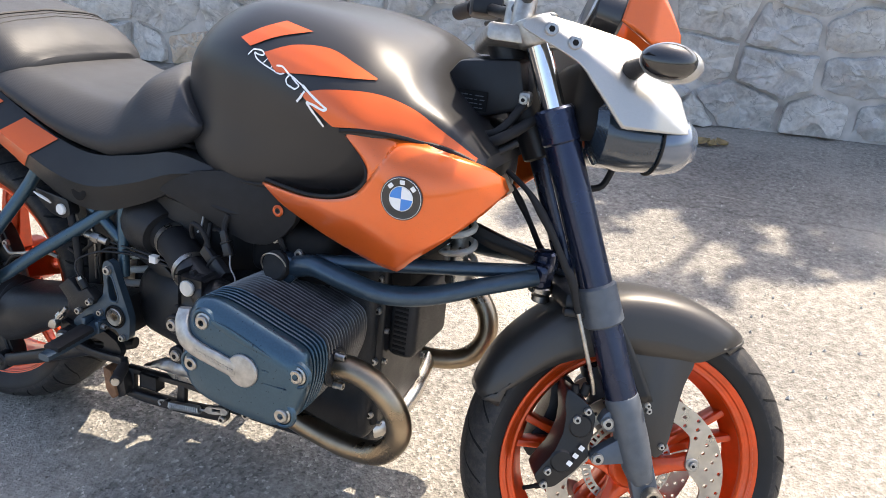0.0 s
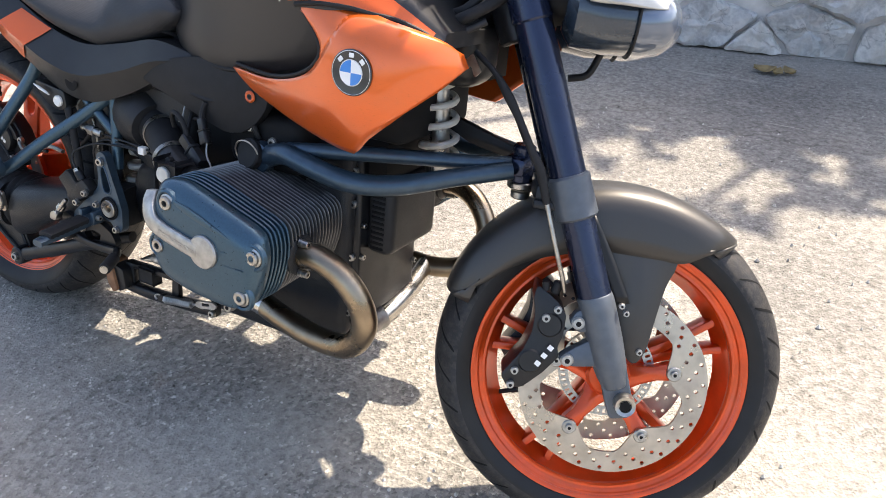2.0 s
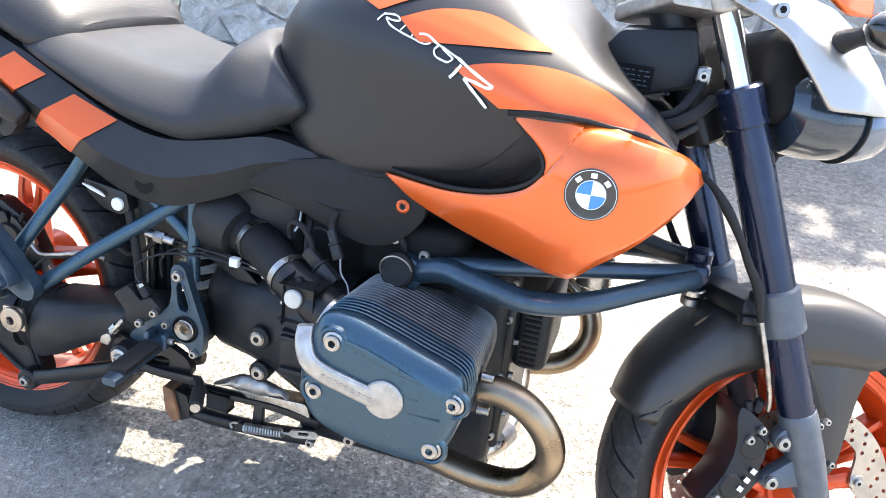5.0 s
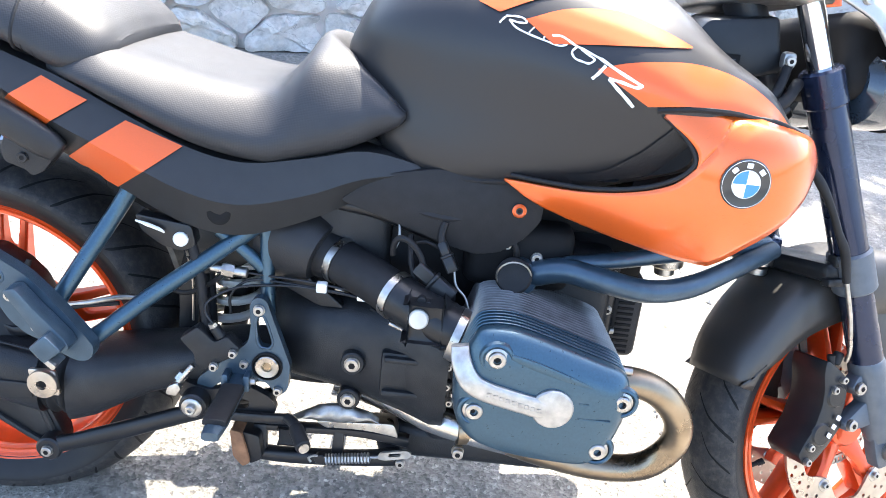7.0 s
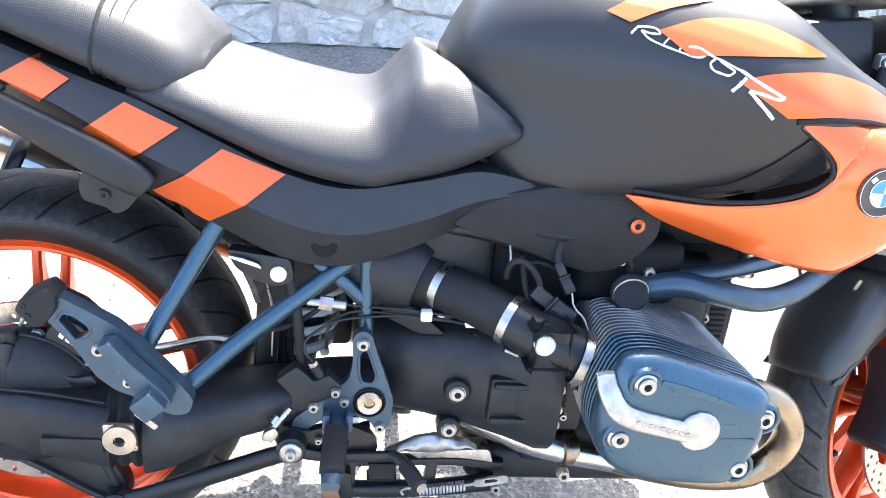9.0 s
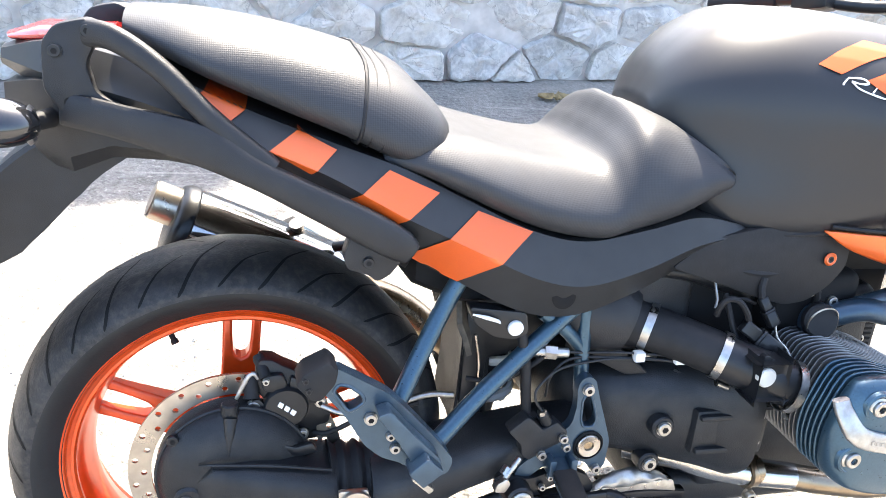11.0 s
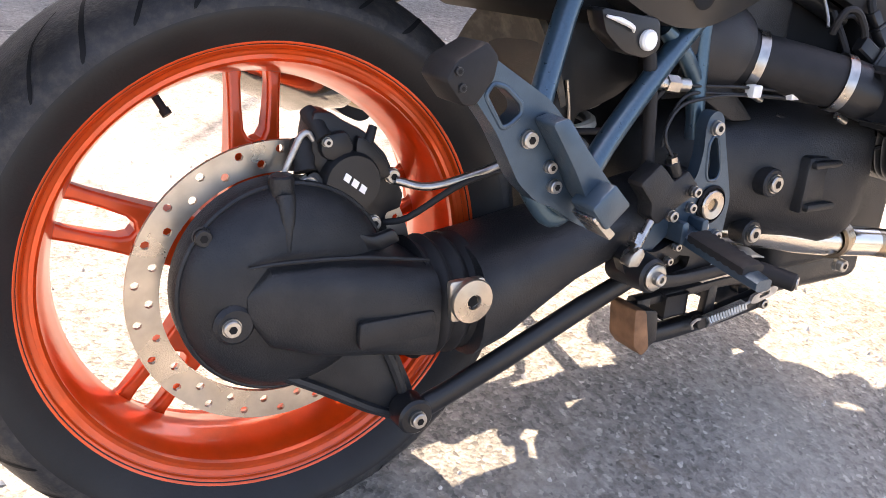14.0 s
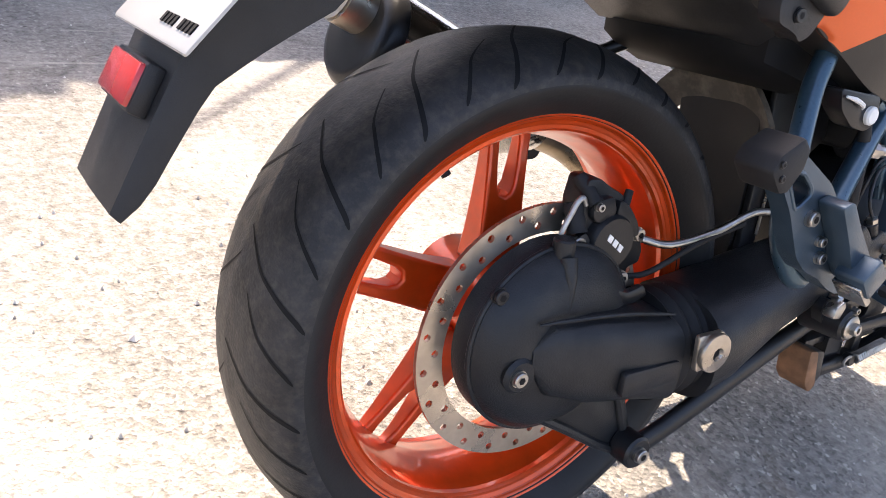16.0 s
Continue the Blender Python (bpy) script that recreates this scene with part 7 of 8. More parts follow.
part("link_pipe", bm, M["header"], muf)
bm = bmesh.new()
tube(bm, [(0.10, 0.18, 0.60), (0.11, 0.20, 0.565), (0.14, 0.225, 0.535)], [0.012, 0.010, 0.010], 10, 3)
box(bm, 0.095, 0.135, 0.165, 0.205, 0.51, 0.55, 0.006)
part("silencer_bracket", bm, M["steel"], muf)
bm = bmesh.new()
tube(bm, [(0.262, 0.09, 0.615), (0.215, 0.12, 0.588), (0.165, 0.17, 0.562)], [0.009, 0.009, 0.009], 10)
part("silencer_stay", bm, M["black"], muf)

# stands: two side frames of the folded centre stand, with cross tube, springs and a rusted foot
cst = part("centre_stand", tube(bmesh.new(), [(0.69, -0.12, 0.222), (0.69, 0.12, 0.222)], 0.012, 14), M["black"], bike, "folded black centre stand with springs and a rusty foot")
for s in (-1, 1):
    bm = bmesh.new()
    ribbon(bm, [(0.455, s * 0.132, 0.192, 0.010, 0.012), (0.52, s * 0.132, 0.190, 0.0115, 0.012), (0.62, s * 0.132, 0.196, 0.0115, 0.012), (0.705, s * 0.130, 0.206, 0.013, 0.012)], 4, 14)
    part("lower_bar", bm, M["black"], cst)
    bm = bmesh.new()
    ribbon(bm, [(0.462, s * 0.128, 0.240, 0.007, 0.010), (0.56, s * 0.128, 0.244, 0.007, 0.010), (0.64, s * 0.128, 0.246, 0.008, 0.010), (0.715, s * 0.126, 0.236, 0.010, 0.010)], 4, 12)
    part("upper_bar", bm, M["black"], cst)
    for x in (0.474, 0.600):
        bm = bmesh.new()
        plate(bm, rounded([(x - 0.010, 0.196), (x - 0.006, 0.246), (x + 0.010, 0.246), (x + 0.010, 0.196)], 0.003, 2), s * 0.126, s * 0.138, 0.001)
        part("post", bm, M["black"], cst)
    bm = bmesh.new()
    box(bm, 0.505, 0.545, s * 0.122, s * 0.142, 0.216, 0.246, 0.003)
    part("rubber_stop", bm, M["rubber"], cst)
    bm = bmesh.new()
    cyl(bm, (0.575, s * 0.138, 0.199), (0.575, s * 0.152, 0.199), 0.0095, seg=16, bev=0.0015)
    part("spring_pin", bm, M["black"], cst)
    bm = bmesh.new()
    pts = [(0.583 + 0.00088 * k, s * 0.149 + 0.0075 * math.cos(k * 1.05), 0.200 + 0.0075 * math.sin(k * 1.05) + 0.00014 * k) for k in range(84)]
    tube(bm, pts, 0.0021, 6)
    part("stand_spring", bm, M["alu"], cst)
    bm = bmesh.new()
    tube(bm, [(0.560, s * 0.150, 0.193), (0.556, s * 0.150, 0.200), (0.566, s * 0.150, 0.206), (0.582, s * 0.150, 0.203)], 0.0021, 6, 3)
    part("spring_hook", bm, M["alu"], cst)
    bm = bmesh.new()
    tube(bm, [(0.656, s * 0.149, 0.212), (0.668, s * 0.149, 0.214), (0.676, s * 0.149, 0.220)], 0.0021, 6, 3)
    part("spring_hook", bm, M["alu"], cst)
    bm = bmesh.new()
    slot = rounded([(0.686, 0.218), (0.706, 0.222), (0.706, 0.228), (0.686, 0.225)], 0.002, 2)
    plate(bm, rounded([(0.668, 0.213), (0.672, 0.224), (0.715, 0.234), (0.724, 0.229), (0.720, 0.220), (0.680, 0.211)], 0.004, 3), s * 0.147, s * 0.152, 0.0, [slot])
    part("spring_link", bm, M["alu"], cst)
    bolt(cst, (0.706, s * 0.143, 0.204), 0.008, 0.007, (0, s, 0))
bm = bmesh.new()
plate(bm, rounded([(0.448, 0.244), (0.476, 0.238), (0.482, 0.196), (0.462, 0.184)], 0.005, 3), -0.124, -0.160, 0.003)
part("foot_block", bm, M["black"], cst)
bm = bmesh.new()
plate(bm, rounded([(0.430, 0.250), (0.449, 0.246), (0.464, 0.190), (0.452, 0.182), (0.436, 0.200)], 0.005, 3), -0.120, -0.166, 0.003)
part("stand_foot", bm, M["rusty"], cst, "rusty stand foot")
bm = bmesh.new()
tube(bm, [(0.62, 0.10, 0.25), (0.60, 0.20, 0.17), (0.575, 0.30, 0.085)], [0.017, 0.015, 0.014], 14, 4)
g = Vector((0.57, 0.315, 0.315 * math.tan(radians(12.4))))
box(bm, 0.535, 0.615, 0.285, 0.345, g.z - 0.003, g.z + 0.010, 0.004)
part("side_stand", bm, M["black"], bike, "black side stand, extended")


# ---- front end, built straight ahead and turned with the bars ----
FY = 0.0


def leg_x(z):
    return 1.235 + 0.412 * (0.842 - z)


def leg_p(z, y, dx=0.0):
    return Vector((leg_x(z) + dx, y, z))


for s in (-1, 1):
    y = FY + s * 0.095
    bm = bmesh.new()
    cyl(bm, leg_p(0.86, y), leg_p(0.60, y), 0.0285, seg=28, bev=0.002)
    cyl(bm, leg_p(0.878, y), leg_p(0.825, y), 0.0315, seg=28, bev=0.004)
    cyl(bm, leg_p(0.56, y), leg_p(0.40, y), 0.0262, seg=28)
    fork = part("fork_leg", bm, M["forkblue"], bike, "dark blue fork leg with a grey lower casting", FRONT)
    bm = bmesh.new()
    cyl(bm, leg_p(1.0, y), leg_p(0.85, y), 0.0188, seg=28)
    part("stanchion", bm, M["chrome"], fork, "chromed stanchion")
    bm = bmesh.new()
    cyl(bm, leg_p(0.612, y), leg_p(0.548, y), 0.0335, seg=28, bev=0.004)
    part("fork_clamp", bm, M["forkgrey"], fork)
    bm = bmesh.new()
    tube(bm, [leg_p(0.435, y), leg_p(0.42, y), leg_p(0.36, y), leg_p(0.32, y, -0.001), leg_p(0.29, y)], [0.0265, 0.0290, 0.0280, 0.0260, 0.020], 24, 3)
    plate(bm, rounded([(1.392, 0.412), (1.400, 0.430), (1.428, 0.436), (1.441, 0.416), (1.461, 0.357), (1.498, 0.258), (1.490, 0.244), (1.461, 0.238), (1.450, 0.262), (1.437, 0.298), (1.432, 0.322), (1.400, 0.316), (1.372, 0.313), (1.364, 0.327), (1.380, 0.341), (1.409, 0.363), (1.406, 0.375), (1.387, 0.371), (1.371, 0.386), (1.379, 0.404)], 0.006, 3), y + s * 0.012, y - s * 0.012, 0.003)
    part("lower_casting", bm, M["forkgrey"], fork)
    bm = bmesh.new()
    lathe(bm, [(0.0, s * 0.022), (0.010, s * 0.022), (0.0105, s * 0.03), (0.016, s * 0.032), (0.017, s * 0.024), (0.017, 0.0)], 24, (1.478, y, 0.270))
    part("axle_end", bm, M["steel"], fork)
    bm = bmesh.new()
    lathe(bm, [(0.0, s * 0.0235), (0.0095, s * 0.0305), (0.0, s * 0.0305)], 6, (1.478, y, 0.270))
    part("axle_socket", bm, M["dark"], fork)
    # caliper
    bm = bmesh.new()
    plate(bm, rounded([(1.313, 0.436), (1.335, 0.424), (1.353, 0.411), (1.366, 0.395), (1.366, 0.359), (1.360, 0.340), (1.366, 0.326), (1.345, 0.296), (1.316, 0.266), (1.294, 0.261), (1.279, 0.281), (1.291, 0.302), (1.306, 0.324), (1.317, 0.360), (1.317, 0.388), (1.311, 0.414)], 0.007, 3), y + s * 0.006, y - s * 0.062, 0.004)
    for px, pz in ((1.343, 0.375), (1.322, 0.312)):
        cyl(bm, (px, y, pz), (px, y + s * 0.009, pz), 0.021, seg=24, bev=0.004)
    cal = part("front_caliper", bm, M["black"], bike, "black four-piston front caliper with a white emblem", FRONT)
    for k in range(3):
        bm = bmesh.new()
        x, z = 1.328 + 0.0080 * k, 0.310 + 0.0140 * k
        plate(bm, [(x, z), (x + 0.0075, z - 0.0044), (x + 0.0115, z + 0.0024), (x + 0.004, z + 0.0068)], y + s * 0.0105, y + s * 0.0116, 0)
        part("caliper_mark", bm, M["logowhite"], cal, smooth=False)
    for px, pz, r in ((1.385, 0.387, 0.0105), (1.378, 0.325, 0.0105), (1.300, 0.293, 0.0065), (1.297, 0.269, 0.0065), (1.335, 0.386, 0.0068), (1.351, 0.402, 0.0065)):
        bolt(cal, (px, y + s * (0.012 if r > 0.01 else 0.007), pz), r, 0.007, (0, s, 0))
    bm = bmesh.new()
    cyl(bm, (1.342, y - s * 0.005, 0.425), (1.347, y - s * 0.003, 0.445), 0.008, seg=12, bev=0.002)
    cyl(bm, (1.328, y, 0.428), (1.326, y, 0.442), 0.006, seg=10)
    part("bleed_nipple", bm, M["rubber"], cal)
    # brake hose with its steel sleeve
    bm = bmesh.new()
    tube(bm, [(1.356, y + s * 0.004, 0.432), (1.348, y + s * 0.014, 0.455), (1.325, y + s * 0.024, 0.512), (1.303, y + s * 0.026, 0.570)], 0.0038, 10, 4)
    sl = part("hose_sleeve", bm, M["steel"], fork)
    bm = bmesh.new()
    tube(bm, [(1.304, y + s * 0.026, 0.566), (1.287, y + s * 0.030, 0.613), (1.269, y + s * 0.030, 0.641), (1.248, y + s * 0.030, 0.677), (1.223, y + s * 0.026, 0.714), (1.198, y + s * 0.015, 0.745), (1.165, y - s * 0.01, 0.772)], [0.0058, 0.0075, 0.006, 0.0055, 0.0075, 0.0045, 0.0045], 10, 5)
    part("brake_hose", bm, M["rubber"], fork)
    bm = bmesh.new()
    box(bm, 1.298, 1.322, y - 0.008, y + 0.010, 0.585, 0.603, 0.003)
    box(bm, 1.285, 1.335, y - 0.012, y + 0.006, 0.555, 0.568, 0.003)
    part("hose_bracket", bm, M["black"], fork)
    bolt(fork, (1.325, y + s * 0.012, 0.575), 0.006, 0.008, (0, s, 0))
    bolt(fork, (1.446, y + s * 0.012, 0.425), 0.005, 0.006, (0, s, 0))
# fork bridge
bm = bmesh.new()
box(bm, 1.285, 1.355, FY - 0.10, FY + 0.10, 0.560, 0.592, 0.010)
part("fork_bridge", bm, M["black"], bike, "", FRONT)
bm = bmesh.new()
for s in (-1, 1):
    cyl(bm, leg_p(1.008, FY + s * 0.095), leg_p(0.968, FY + s * 0.095), 0.030, seg=24, bev=0.004)
plate(bm, rounded([(1.10, 0.965), (1.215, 0.965), (1.215, 0.992), (1.10, 0.992)], 0.008, 3), FY - 0.11, FY + 0.11, 0.005)
clampp = part("top_yoke", bm, M["alu"], bike, "silver cast top yoke", FRONT)
bolt(clampp, (1.195, FY - 0.095, 1.012), 0.012, 0.006, (0, 0, 1))
# handlebar with risers, right grip and lever
bm = bmesh.new()
tube(bm, [(1.095, FY - 0.36, 1.075), (1.11, FY - 0.25, 1.068), (1.15, FY - 0.13, 1.045), (1.16, FY, 1.04), (1.15, FY + 0.13, 1.045), (1.11, FY + 0.25, 1.068), (1.095, FY + 0.36, 1.075)], 0.011, 14, 6)
hb = part("handlebar", bm, M["black"], bike, "black handlebar", FRONT)
for s in (-1, 1):
    bm = bmesh.new()
    cyl(bm, (1.155, FY + s * 0.06, 0.985), (1.16, FY + s * 0.06, 1.055), 0.018, seg=18, bev=0.004)
    part("riser", bm, M["alu"], hb)
    bm = bmesh.new()
    cyl(bm, (1.104, FY + s * 0.29, 1.071), (1.08, FY + s * 0.42, 1.077), 0.0165, seg=18, bev=0.003)
    part("grip", bm, M["rubber"], hb)
    bm = bmesh.new()
    box(bm, 1.09, 1.15, FY + s * 0.19, FY + s * 0.26, 1.045, 1.095, 0.010)
    part("switch_housing", bm, M["black"], hb)
    bm = bmesh.new()
    tube(bm, [(1.15, FY + s * 0.21, 1.065), (1.165, FY + s * 0.30, 1.06), (1.14, FY + s * 0.40, 1.06)], [0.008, 0.006, 0.006], 10, 5)
    part("lever", bm, M["black"], hb)
    # indicators
    bm = bmesh.new()
    tube(bm, [(1.318, FY + s * 0.150, 0.946), (1.324, FY + s * 0.176, 0.951), (1.334, FY + s * 0.194, 0.956)], [0.016, 0.012, 0.014], 12, 4)
    mir = part("front_indicator", bm, M["plastic"], bike, "smoked oval front indicator on a black stalk", FRONT)
    bm = bmesh.new()
    bmesh.ops.create_uvsphere(bm, u_segments=28, v_segments=16, radius=1)
    for v in bm.verts:
        v.co = Vector((1.354 + v.co.x * 0.043, FY + s * 0.205 + v.co.y * 0.030, 0.958 + v.co.z * 0.0275))
    part("indicator_lens", bm, M["smoke"], mir)
    bm = bmesh.new()
    bmesh.ops.create_uvsphere(bm, u_segments=28, v_segments=16, radius=1)
    for v in bm.verts:
        v.co = Vector((1.366 + v.co.x * 0.0415, FY + s * 0.196 + v.co.y * 0.030, 0.956 + v.co.z * 0.0270))
    part("indicator_shell", bm, M["silver"], mir)
# cowl of the headlights: silver cheeks, blue-grey nose, orange screen
for s in (-1, 1):
    def cheek(x, z, s=s):
        # a flat lower facet below a crease that runs down to the nose, the upper facet folding inwards
        above = (z - 0.985) + 0.56 * (x - 1.20)
        return FY + s * (lerp(x, (1.16, 0.135), (1.25, 0.158), (1.36, 0.158), (1.43, 0.125)) + 0.05 * (0.95 - z) - 0.55 * max(0.0, above))
    bm = bmesh.new()
    ruled(bm, [(1.149, 0.991), (1.158, 0.999), (1.172, 1.005), (1.190, 1.007), (1.25, 0.999), (1.30, 0.992), (1.322, 0.986), (1.350, 0.965), (1.38, 0.942), (1.408, 0.920), (1.416, 0.900), (1.428, 0.868)], [(1.149, 0.987), (1.180, 0.972), (1.210, 0.958), (1.240, 0.941), (1.262, 0.917), (1.285, 0.891), (1.310, 0.862), (1.318, 0.858), (1.350, 0.859), (1.38, 0.860), (1.41, 0.862), (1.427, 0.864)], cheek, 40, 16)
    ck = sheet(bm, "cowl_cheek", M["silver"], bike, "silver cowl cheek beside the headlamps", 0.006, FRONT)
    for x, z in ((1.191, 0.988), (1.227, 0.972)):
        bolt(ck, (x, cheek(x, z) + s * 0.004, z), 0.0115, 0.004, (0, s, 0))
    bm = bmesh.new()
    rings = []
    for x, yc, ry, rz, zc in ((1.285, 0.075, 0.050, 0.045, 0.865), (1.30, 0.075, 0.066, 0.060, 0.858), (1.34, 0.075, 0.072, 0.058, 0.851), (1.39, 0.072, 0.070, 0.052, 0.849), (1.43, 0.068, 0.052, 0.040, 0.850), (1.445, 0.064, 0.030, 0.024, 0.850)):
        rings.append([Vector((x, FY + s * yc + ry * math.cos(2 * math.pi * k / 28), zc + rz * math.sin(2 * math.pi * k / 28))) for k in range(28)])
    skin(bm, rings)
    hl = part("headlamp", bm, M["lampshell"], bike, "round headlamp in a dark glossy shell", FRONT)
    bm = bmesh.new()
    rings = []
    for x, k in ((1.386, 1.0), (1.40, 1.02), (1.43, 0.88), (1.450, 0.58), (1.459, 0.2)):
        rings.append([Vector((x, FY + s * 0.072 + 0.071 * k * math.cos(2 * math.pi * j / 28), 0.849 + 0.053 * k * math.sin(2 * math.pi * j / 28))) for j in range(28)])
    skin(bm, rings)
    part("headlamp_lens", bm, M["glassy"], hl)
    bm = bmesh.new()
    tube(bm, [(1.387, FY + s * 0.072 + 0.0725 * math.cos(2 * math.pi * j / 28), 0.849 + 0.0545 * math.sin(2 * math.pi * j / 28)) for j in range(28)], 0.0022, 6, 0, False, True)
    part("lens_seal", bm, M["rubber"], hl)
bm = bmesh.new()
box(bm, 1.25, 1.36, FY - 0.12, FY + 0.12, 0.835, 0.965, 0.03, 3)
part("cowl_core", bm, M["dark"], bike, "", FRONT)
bm = bmesh.new()
ruled(bm, [(1.315, 1.060), (1.350, 1.085), (1.38, 1.06), (1.410, 1.018)], [(1.308, 1.025), (1.335, 1.010), (1.365, 0.995), (1.412, 1.000)], lambda x, z: FY - 0.08 + 0.4 * max(0, x - 1.36), 24, 8)
sheet(bm, "small_screen", M["orange"], bike, "orange edge of the small wind screen", 0.006, FRONT)
bm = bmesh.new()
ruled(bm, [(1.315, 1.060), (1.350, 1.085), (1.38, 1.06), (1.410, 1.018)], [(1.308, 1.025), (1.335, 1.010), (1.365, 0.995), (1.412, 1.000)], lambda x, z: FY + 0.08 - 0.4 * max(0, x - 1.36), 24, 8)
sheet(bm, "small_screen", M["orange"], bike, "orange edge of the small wind screen", 0.006, FRONT)
bm = bmesh.new()
cyl(bm, (1.265, FY - 0.03, 1.045), (1.315, FY - 0.03, 1.035), 0.048, seg=32, bev=0.006)
part("instrument", bm, M["logoblack"], bike, "round black instrument with a chrome rim", FRONT)
bm = bmesh.new()
lathe(bm, [(0.043, -0.003), (0.047, 0.0), (0.043, 0.003)], 32)
part("instrument_rim", bm, M["alu"], bike, "", FRONT @ Matrix.Translation((1.265, FY - 0.03, 1.045)) @ Vector((0, 1, 0)).rotation_difference(Vector((-0.045, 0, 0.015)).normalized()).to_matrix().to_4x4())
# mudguard
bm = bmesh.new()
rows = []
ARC = [(160, 0.306, 0.296, 0.060), (150, 0.312, 0.262, 0.067), (135, 0.316, 0.244, 0.070), (118, 0.318, 0.225, 0.071), (104, 0.318, 0.218, 0.072), (92, 0.314, 0.212, 0.072), (80, 0.310, 0.215, 0.072), (70, 0.306, 0.225, 0.0715), (63, 0.304, 0.262, 0.066), (58, 0.303, 0.290, 0.045), (55.5, 0.302, 0.299, 0.015)]
arc = list(zip(crom([(a, r, e) for a, r, e, w in ARC], 4), crom([(w, 0, 0) for a, r, e, w in ARC], 4)))
for p, w_ in arc:
    a, r, e, w = radians(p.x), p.y, p.z, w_.x
    half = [(-w, e), (-w * 1.0, e * 0.6 + (r - 0.03) * 0.4), (-w * 0.99, r - 0.040), (-w * 0.965, r - 0.027), (-w * 0.90, r - 0.016), (-w * 0.78, r - 0.008), (-w * 0.55, r - 0.003), (-w * 0.28, r - 0.0006)]
    sec = half + [(0, r)] + [(-yy, rr) for yy, rr in half[::-1]]
    rows.append([Vector((FC.x + rr * math.cos(a), 0.006 + 1.06 * yy, FC.z + rr * math.sin(a))) for yy, rr in sec])
skin(bm, rows, False, False)
fen = sheet(bm, "front_mudguard", M["graphite"], bike, "graphite painted front mudguard", 0.004, FRONT)
for s in (-1, 1):
    bm = bmesh.new()
    plate(bm, [tuple(p.xz) for p in crom([(x, 0, z) for x, z in ((1.375, 0.515), (1.385, 0.470), (1.410, 0.436), (1.443, 0.411), (1.463, 0.35), (1.487, 0.324), (1.503, 0.345), (1.509, 0.40), (1.515, 0.455), (1.526, 0.497), (1.51, 0.525), (1.45, 0.535))], 3)], 0.006 + s * 0.0700, 0.006 + s * 0.0770, 0.0004)
    part("mudguard_flap", bm, M["graphite"], fen)
    bolt(fen, (1.494, 0.006 + s * 0.0770, 0.345), 0.0055, 0.006, (0, s, 0))
    bolt(fen, (1.462, 0.006 + s * 0.0770, 0.405), 0.0055, 0.006, (0, s, 0))
    bm = bmesh.new()
    ruled(bm, [(1.385, 0.555), (1.42, 0.50), (1.462, 0.425)], [(1.375, 0.55), (1.40, 0.49), (1.44, 0.42)], lambda x, z: FY + s * 0.083, 10, 3)
    sheet(bm, "leg_shield", M["black"], fen, "", 0.004)

# electronics box, wiring and steering head between tank and fork
bm = bmesh.new()
plate(bm, rounded([(1.062, 0.915), (1.062, 0.878), (1.118, 0.855), (1.206, 0.880), (1.186, 0.958), (1.085, 0.945)], 0.008, 3), -0.05, 0.05, 0.006)
ebox = part("electronics_box", bm, M["black"], bike, "black box with a printed type label")
bm = bmesh.new()
box(bm, 1.088, 1.140, -0.0525, -0.0505, 0.868, 0.900, 0.0)
lab = part("type_label", bm, M["dark"], ebox)
for r_ in range(4):
    for k in range(5):
        bm = bmesh.new()
        x = 1.091 + 0.0092 * k
        z = 0.872 + 0.0065 * r_
        box(bm, x, x + 0.0078 - 0.002 * ((k + r_) % 3), -0.0534, -0.0524, z, z + 0.0016, 0.0)
        part("print_bar", bm, M["forkgrey"], ebox)
bm = bmesh.new()
box(bm, 1.06, 1.185, -0.055, 0.055, 0.715, 0.85, 0.04, 4)
cyl(bm, (1.135, 0, 0.99), (1.23, 0, 0.80), 0.03, seg=20, bev=0.004)
part("steering_head", bm, M["black"], bike)
for i, (pts, r, mt) in enumerate((([(1.08, -0.06, 0.835), (1.14, -0.10, 0.822), (1.19, -0.11, 0.842), (1.225, -0.07, 0.87)], 0.009, "rubber"),
                   ([(1.09, -0.05, 0.85), (1.13, -0.085, 0.838), (1.18, -0.10, 0.850), (1.21, -0.06, 0.90)], 0.007, "rubber"),
                   ([(1.07, -0.08, 0.842), (1.12, -0.115, 0.815), (1.17, -0.12, 0.812), (1.21, -0.09, 0.835)], 0.006, "plastic"))):
    bm = bmesh.new()
    tube(bm, pts, r, 10, 5)
    part("wiring_loom", bm, M[mt], bike)
bm = bmesh.new()
box(bm, 1.196, 1.216, -0.070, -0.050, 0.888, 0.912, 0.006)
ring = part("fairing_bush", bm, M["alu"], bike)
bolt(ring, (1.206, -0.071, 0.900), 0.008, 0.005)
bm = bmesh.new()
plate(bm, rounded([(1.19, 0.775), (1.205, 0.79), (1.222, 0.765), (1.212, 0.755), (1.204, 0.772), (1.198, 0.765)], 0.003, 2), -0.112, -0.115, 0.0)
part("metal_tab", bm, M["steel"], bike)
bm = bmesh.new()
plate(bm, rounded([(1.08, 0.645), (1.12, 0.655), (1.27, 0.615), (1.265, 0.597), (1.15, 0.615)], 0.006, 2), 0.02, 0.035, 0.002)
part("arm_brace", bm, M["black"], bike)
bm = bmesh.new()
tube(bm, [(1.36, 0.02, 0.80), (1.345, 0.02, 0.765), (1.315, 0.02, 0.755)], 0.006, 10, 4)
part("lamp_cable", bm, M["rubber"], bike, "", FRONT)

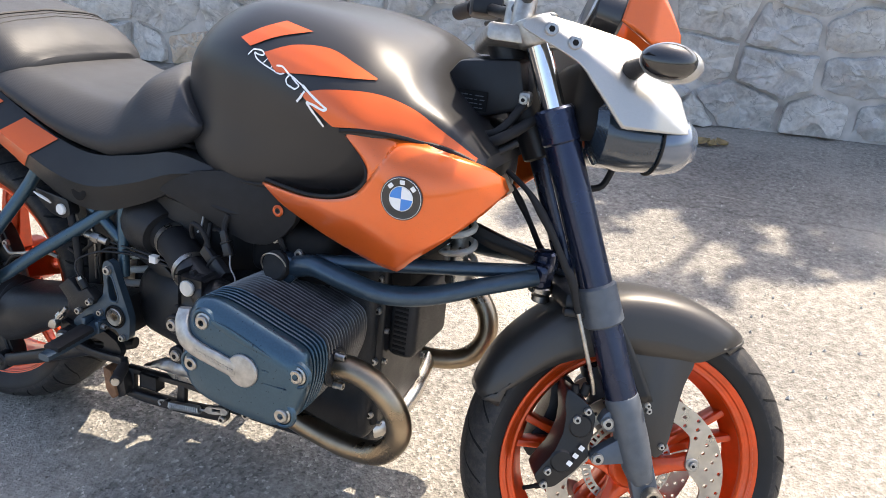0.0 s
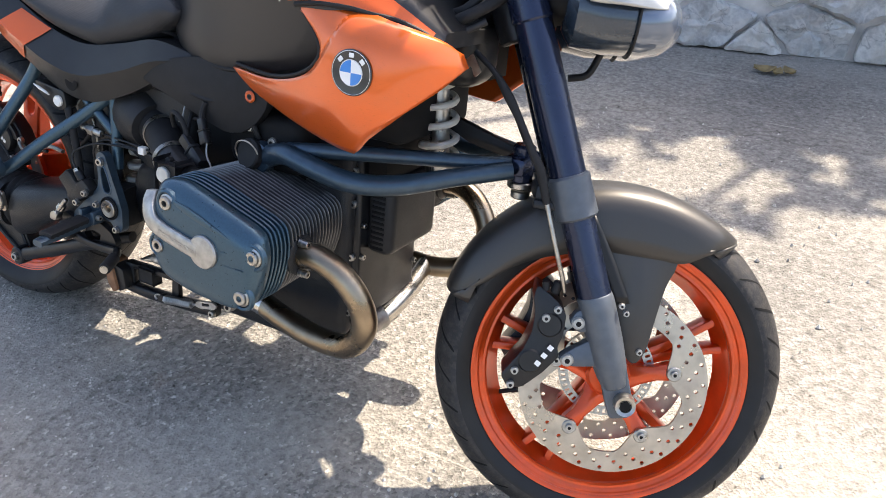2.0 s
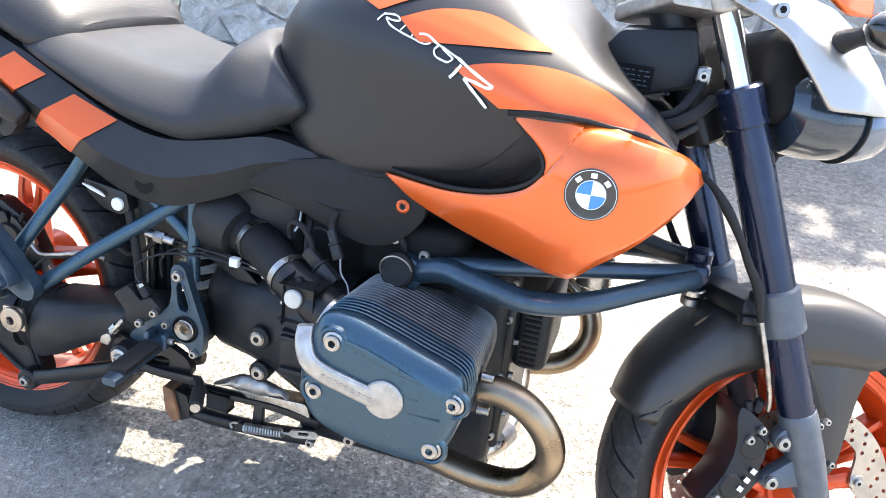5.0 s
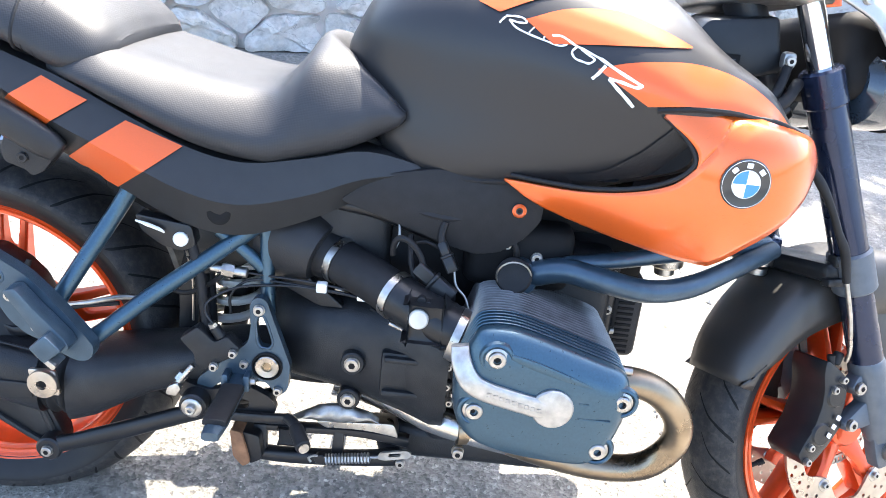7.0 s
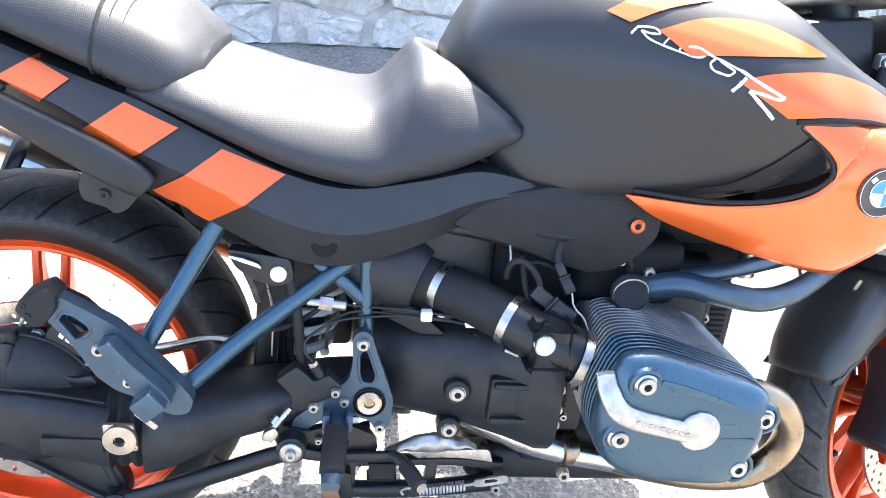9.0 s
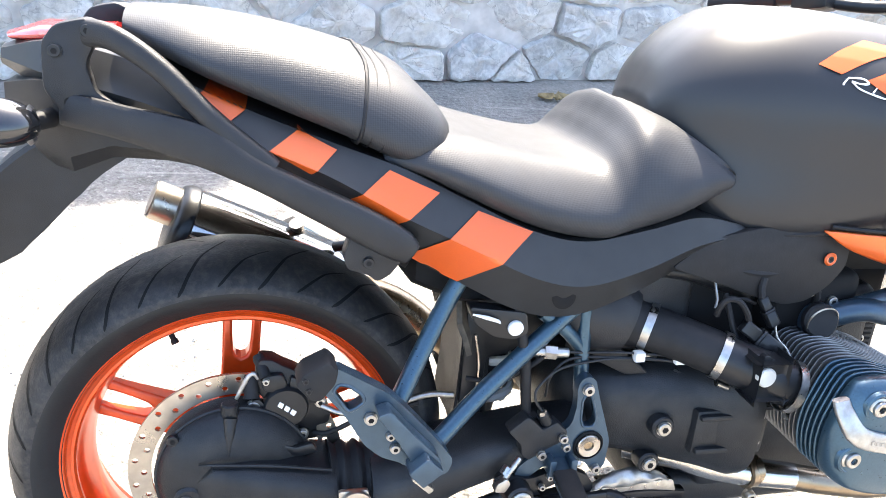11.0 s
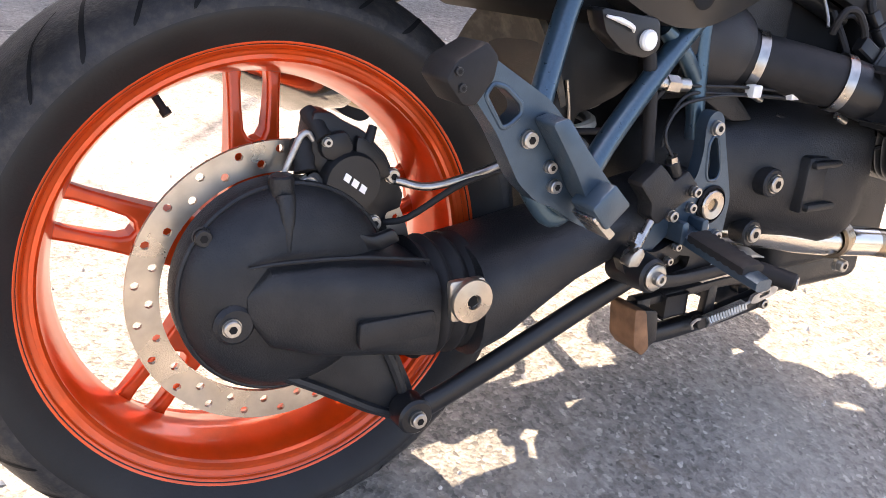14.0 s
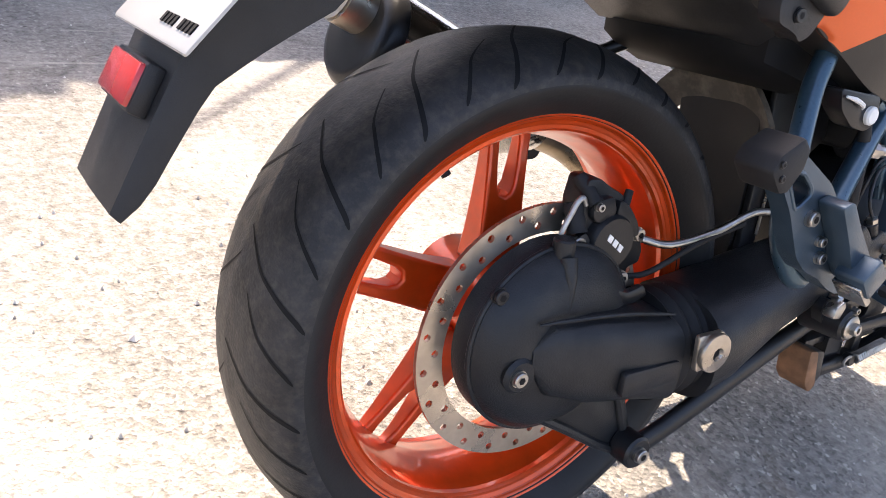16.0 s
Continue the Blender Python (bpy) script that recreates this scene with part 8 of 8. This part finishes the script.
# ---- shrubs on the wall's crest and a tree behind it, whose shade falls on the road ----
M["foliage"] = mat("green_leaves", (0.05, 0.09, 0.025), 0.55, 0, 0.4, 9)
M["bark"] = mat("grey_bark", (0.16, 0.13, 0.10), 0.9, 0, 0.4, 12, 1.0, 60)


def leaf_face(bm, c, rng, size):
    a = Vector((rng.uniform(-1, 1), rng.uniform(-1, 1), rng.uniform(-0.6, 0.6))).normalized()
    b = a.cross(Vector((rng.uniform(-1, 1), rng.uniform(-1, 1), 1))).normalized()
    l, w = size * rng.uniform(0.8, 1.3), size * rng.uniform(0.32, 0.5)
    bm.faces.new([bm.verts.new(c + a * l * p + b * w * q) for p, q in ((-1, 0), (-0.2, -1), (0.6, -0.6), (1, 0), (0.6, 0.6), (-0.2, 1))])


rng = random.Random(11)
bm = bmesh.new()
for k in range(6500):
    u = rng.uniform(-5, 8)
    h = rng.random() ** 1.6
    reach = 0.13 + 0.07 * noise.noise((u * 0.8, 0, 4)) + 0.05 * noise.noise((u * 3.1, 0, 2))
    z = 1.28 + max(0.1, reach) * h
    y = 0.25 + rng.uniform(-0.18, 0.5)
    if noise.noise((u * 4.5, y * 4.5, z * 4.5)) < -0.15 + 0.3 * h:
        continue
    leaf_face(bm, Vector((u, y, z)), rng, 0.065)
shrub = new("shrub_hedge", mesh_of(bm, "shrub_hedge", M["foliage"], False))
shrub.matrix_basis = WALL
tagged(shrub, "loose green shrubs growing along the crest of the wall", "hedge", kind="stuff")
# the tree's leafy twigs overhang high behind the wall, in loose clumps
tree = new("tree")
tree.matrix_basis = pose(2.6, 5.2, 0)
tagged(tree, "leafy roadside tree standing behind the stone wall", "tree")
bm = bmesh.new()
tube(bm, [(0, 0, 0), (0.05, 0.02, 1.4), (-0.03, -0.05, 2.8), (-0.1, -0.15, 4.2)], [0.19, 0.15, 0.12, 0.06], 14, 5)
part("trunk", bm, M["bark"], tree)
tips = []
for k in range(14):
    a = Vector((-0.02, -0.05, 2.3 + 0.12 * k))
    e = Vector((-3.0 + 0.42 * k + rng.uniform(-0.3, 0.3), -1.25 + rng.uniform(-0.5, 0.5), 3.7 + rng.uniform(-0.4, 0.7)))
    bm = bmesh.new()
    mid = (a + e) / 2 + Vector((0, 0, 0.25))
    tube(bm, [a, mid, e], [0.05, 0.028, 0.010], 8, 5)
    part("limb", bm, M["bark"], tree)
bm = bmesh.new()
for k in range(9000):
    gx, gy, h = rng.uniform(-0.6, 5.0), rng.uniform(0.75, 2.2), rng.uniform(3.3, 4.5)
    edge = gy - 0.12 * gx
    near = lerp(gx, (0.5, 1.28), (1.3, 0.66))
    want = 0.62 - 0.95 * max(0.0, min(1.0, (edge - near) / (1.6 - near))) - lerp(gx, (0.5, 0.0), (1.3, 0.16))
    if noise.noise((gx * 3.2, gy * 4.2, 0.3)) + 0.5 * noise.noise((gx * 8, gy * 9, 1.7)) < want:
        continue
    p = Vector((gx + SUN.x / SUN.z * h, gy + SUN.y / SUN.z * h, h)) - Vector((2.6, 5.2, 0))
    leaf_face(bm, p, rng, 0.06)
part("crown", bm, M["foliage"], tree, "open crown of small green leaves")

# ---- loose things on the ground ----
def leaf(name, x, y, rot, size, material, label):
    bm = bmesh.new()
    rows = []
    for k in range(7):
        t = k / 6
        w = size * 0.42 * math.sin(math.pi * min(1, t * 0.92 + 0.05))
        u = size * (t - 0.5)
        c = 0.012 * (2 * t - 1) ** 2 + 0.004
        rows.append([Vector((u, -w, c + 0.010)), Vector((u, 0, c)), Vector((u, w, c + 0.012))])
    skin(bm, rows, False, False)
    ob = new(name, mesh_of(bm, name, material))
    ob.matrix_basis = pose(x, y, 0.0, 0, 0, rot)
    sol = ob.modifiers.new("thickness", "SOLIDIFY")
    sol.thickness = 0.0012
    tagged(ob, label, "leaf", "fallen leaves")


M["leaf"] = mat("dry_leaf", (0.27, 0.20, 0.09), 0.7, 0, 0.4, 40)
M["pebble"] = mat("pale_chips", (0.50, 0.48, 0.44), 0.9, 0, 0.35, 60)
for x, y, r, sz in ((1.30, 2.34, 15, 0.085), (1.35, 2.33, 70, 0.055), (1.39, 2.36, -30, 0.06)):
    leaf("leaf", x, y, r, sz, M["leaf"], "curled dry leaf lying at the foot of the wall")
rng = random.Random(3)
bm = bmesh.new()
for k in range(900):
    x, y = rng.uniform(-1.2, 2.6), rng.uniform(-0.8, 1.8)
    r = rng.uniform(0.0015, 0.005) * (1.8 if rng.random() < 0.06 else 1)
    a = rng.uniform(0, 6.28)
    top = Vector((x, y, r * 0.7))
    ring = [Vector((x + r * math.cos(a + q * 1.2566) * rng.uniform(0.7, 1.3), y + r * math.sin(a + q * 1.2566) * rng.uniform(0.7, 1.3), -0.004)) for q in range(5)]
    vt = bm.verts.new(top)
    vr = [bm.verts.new(p) for p in ring]
    for q in range(5):
        bm.faces.new((vr[q], vr[(q + 1) % 5], vt))
chips = new("stone_chips", mesh_of(bm, "stone_chips", M["pebble"], False))
tagged(chips, "pale loose stone chips scattered on the asphalt", "gravel", kind="stuff")
build_stones()
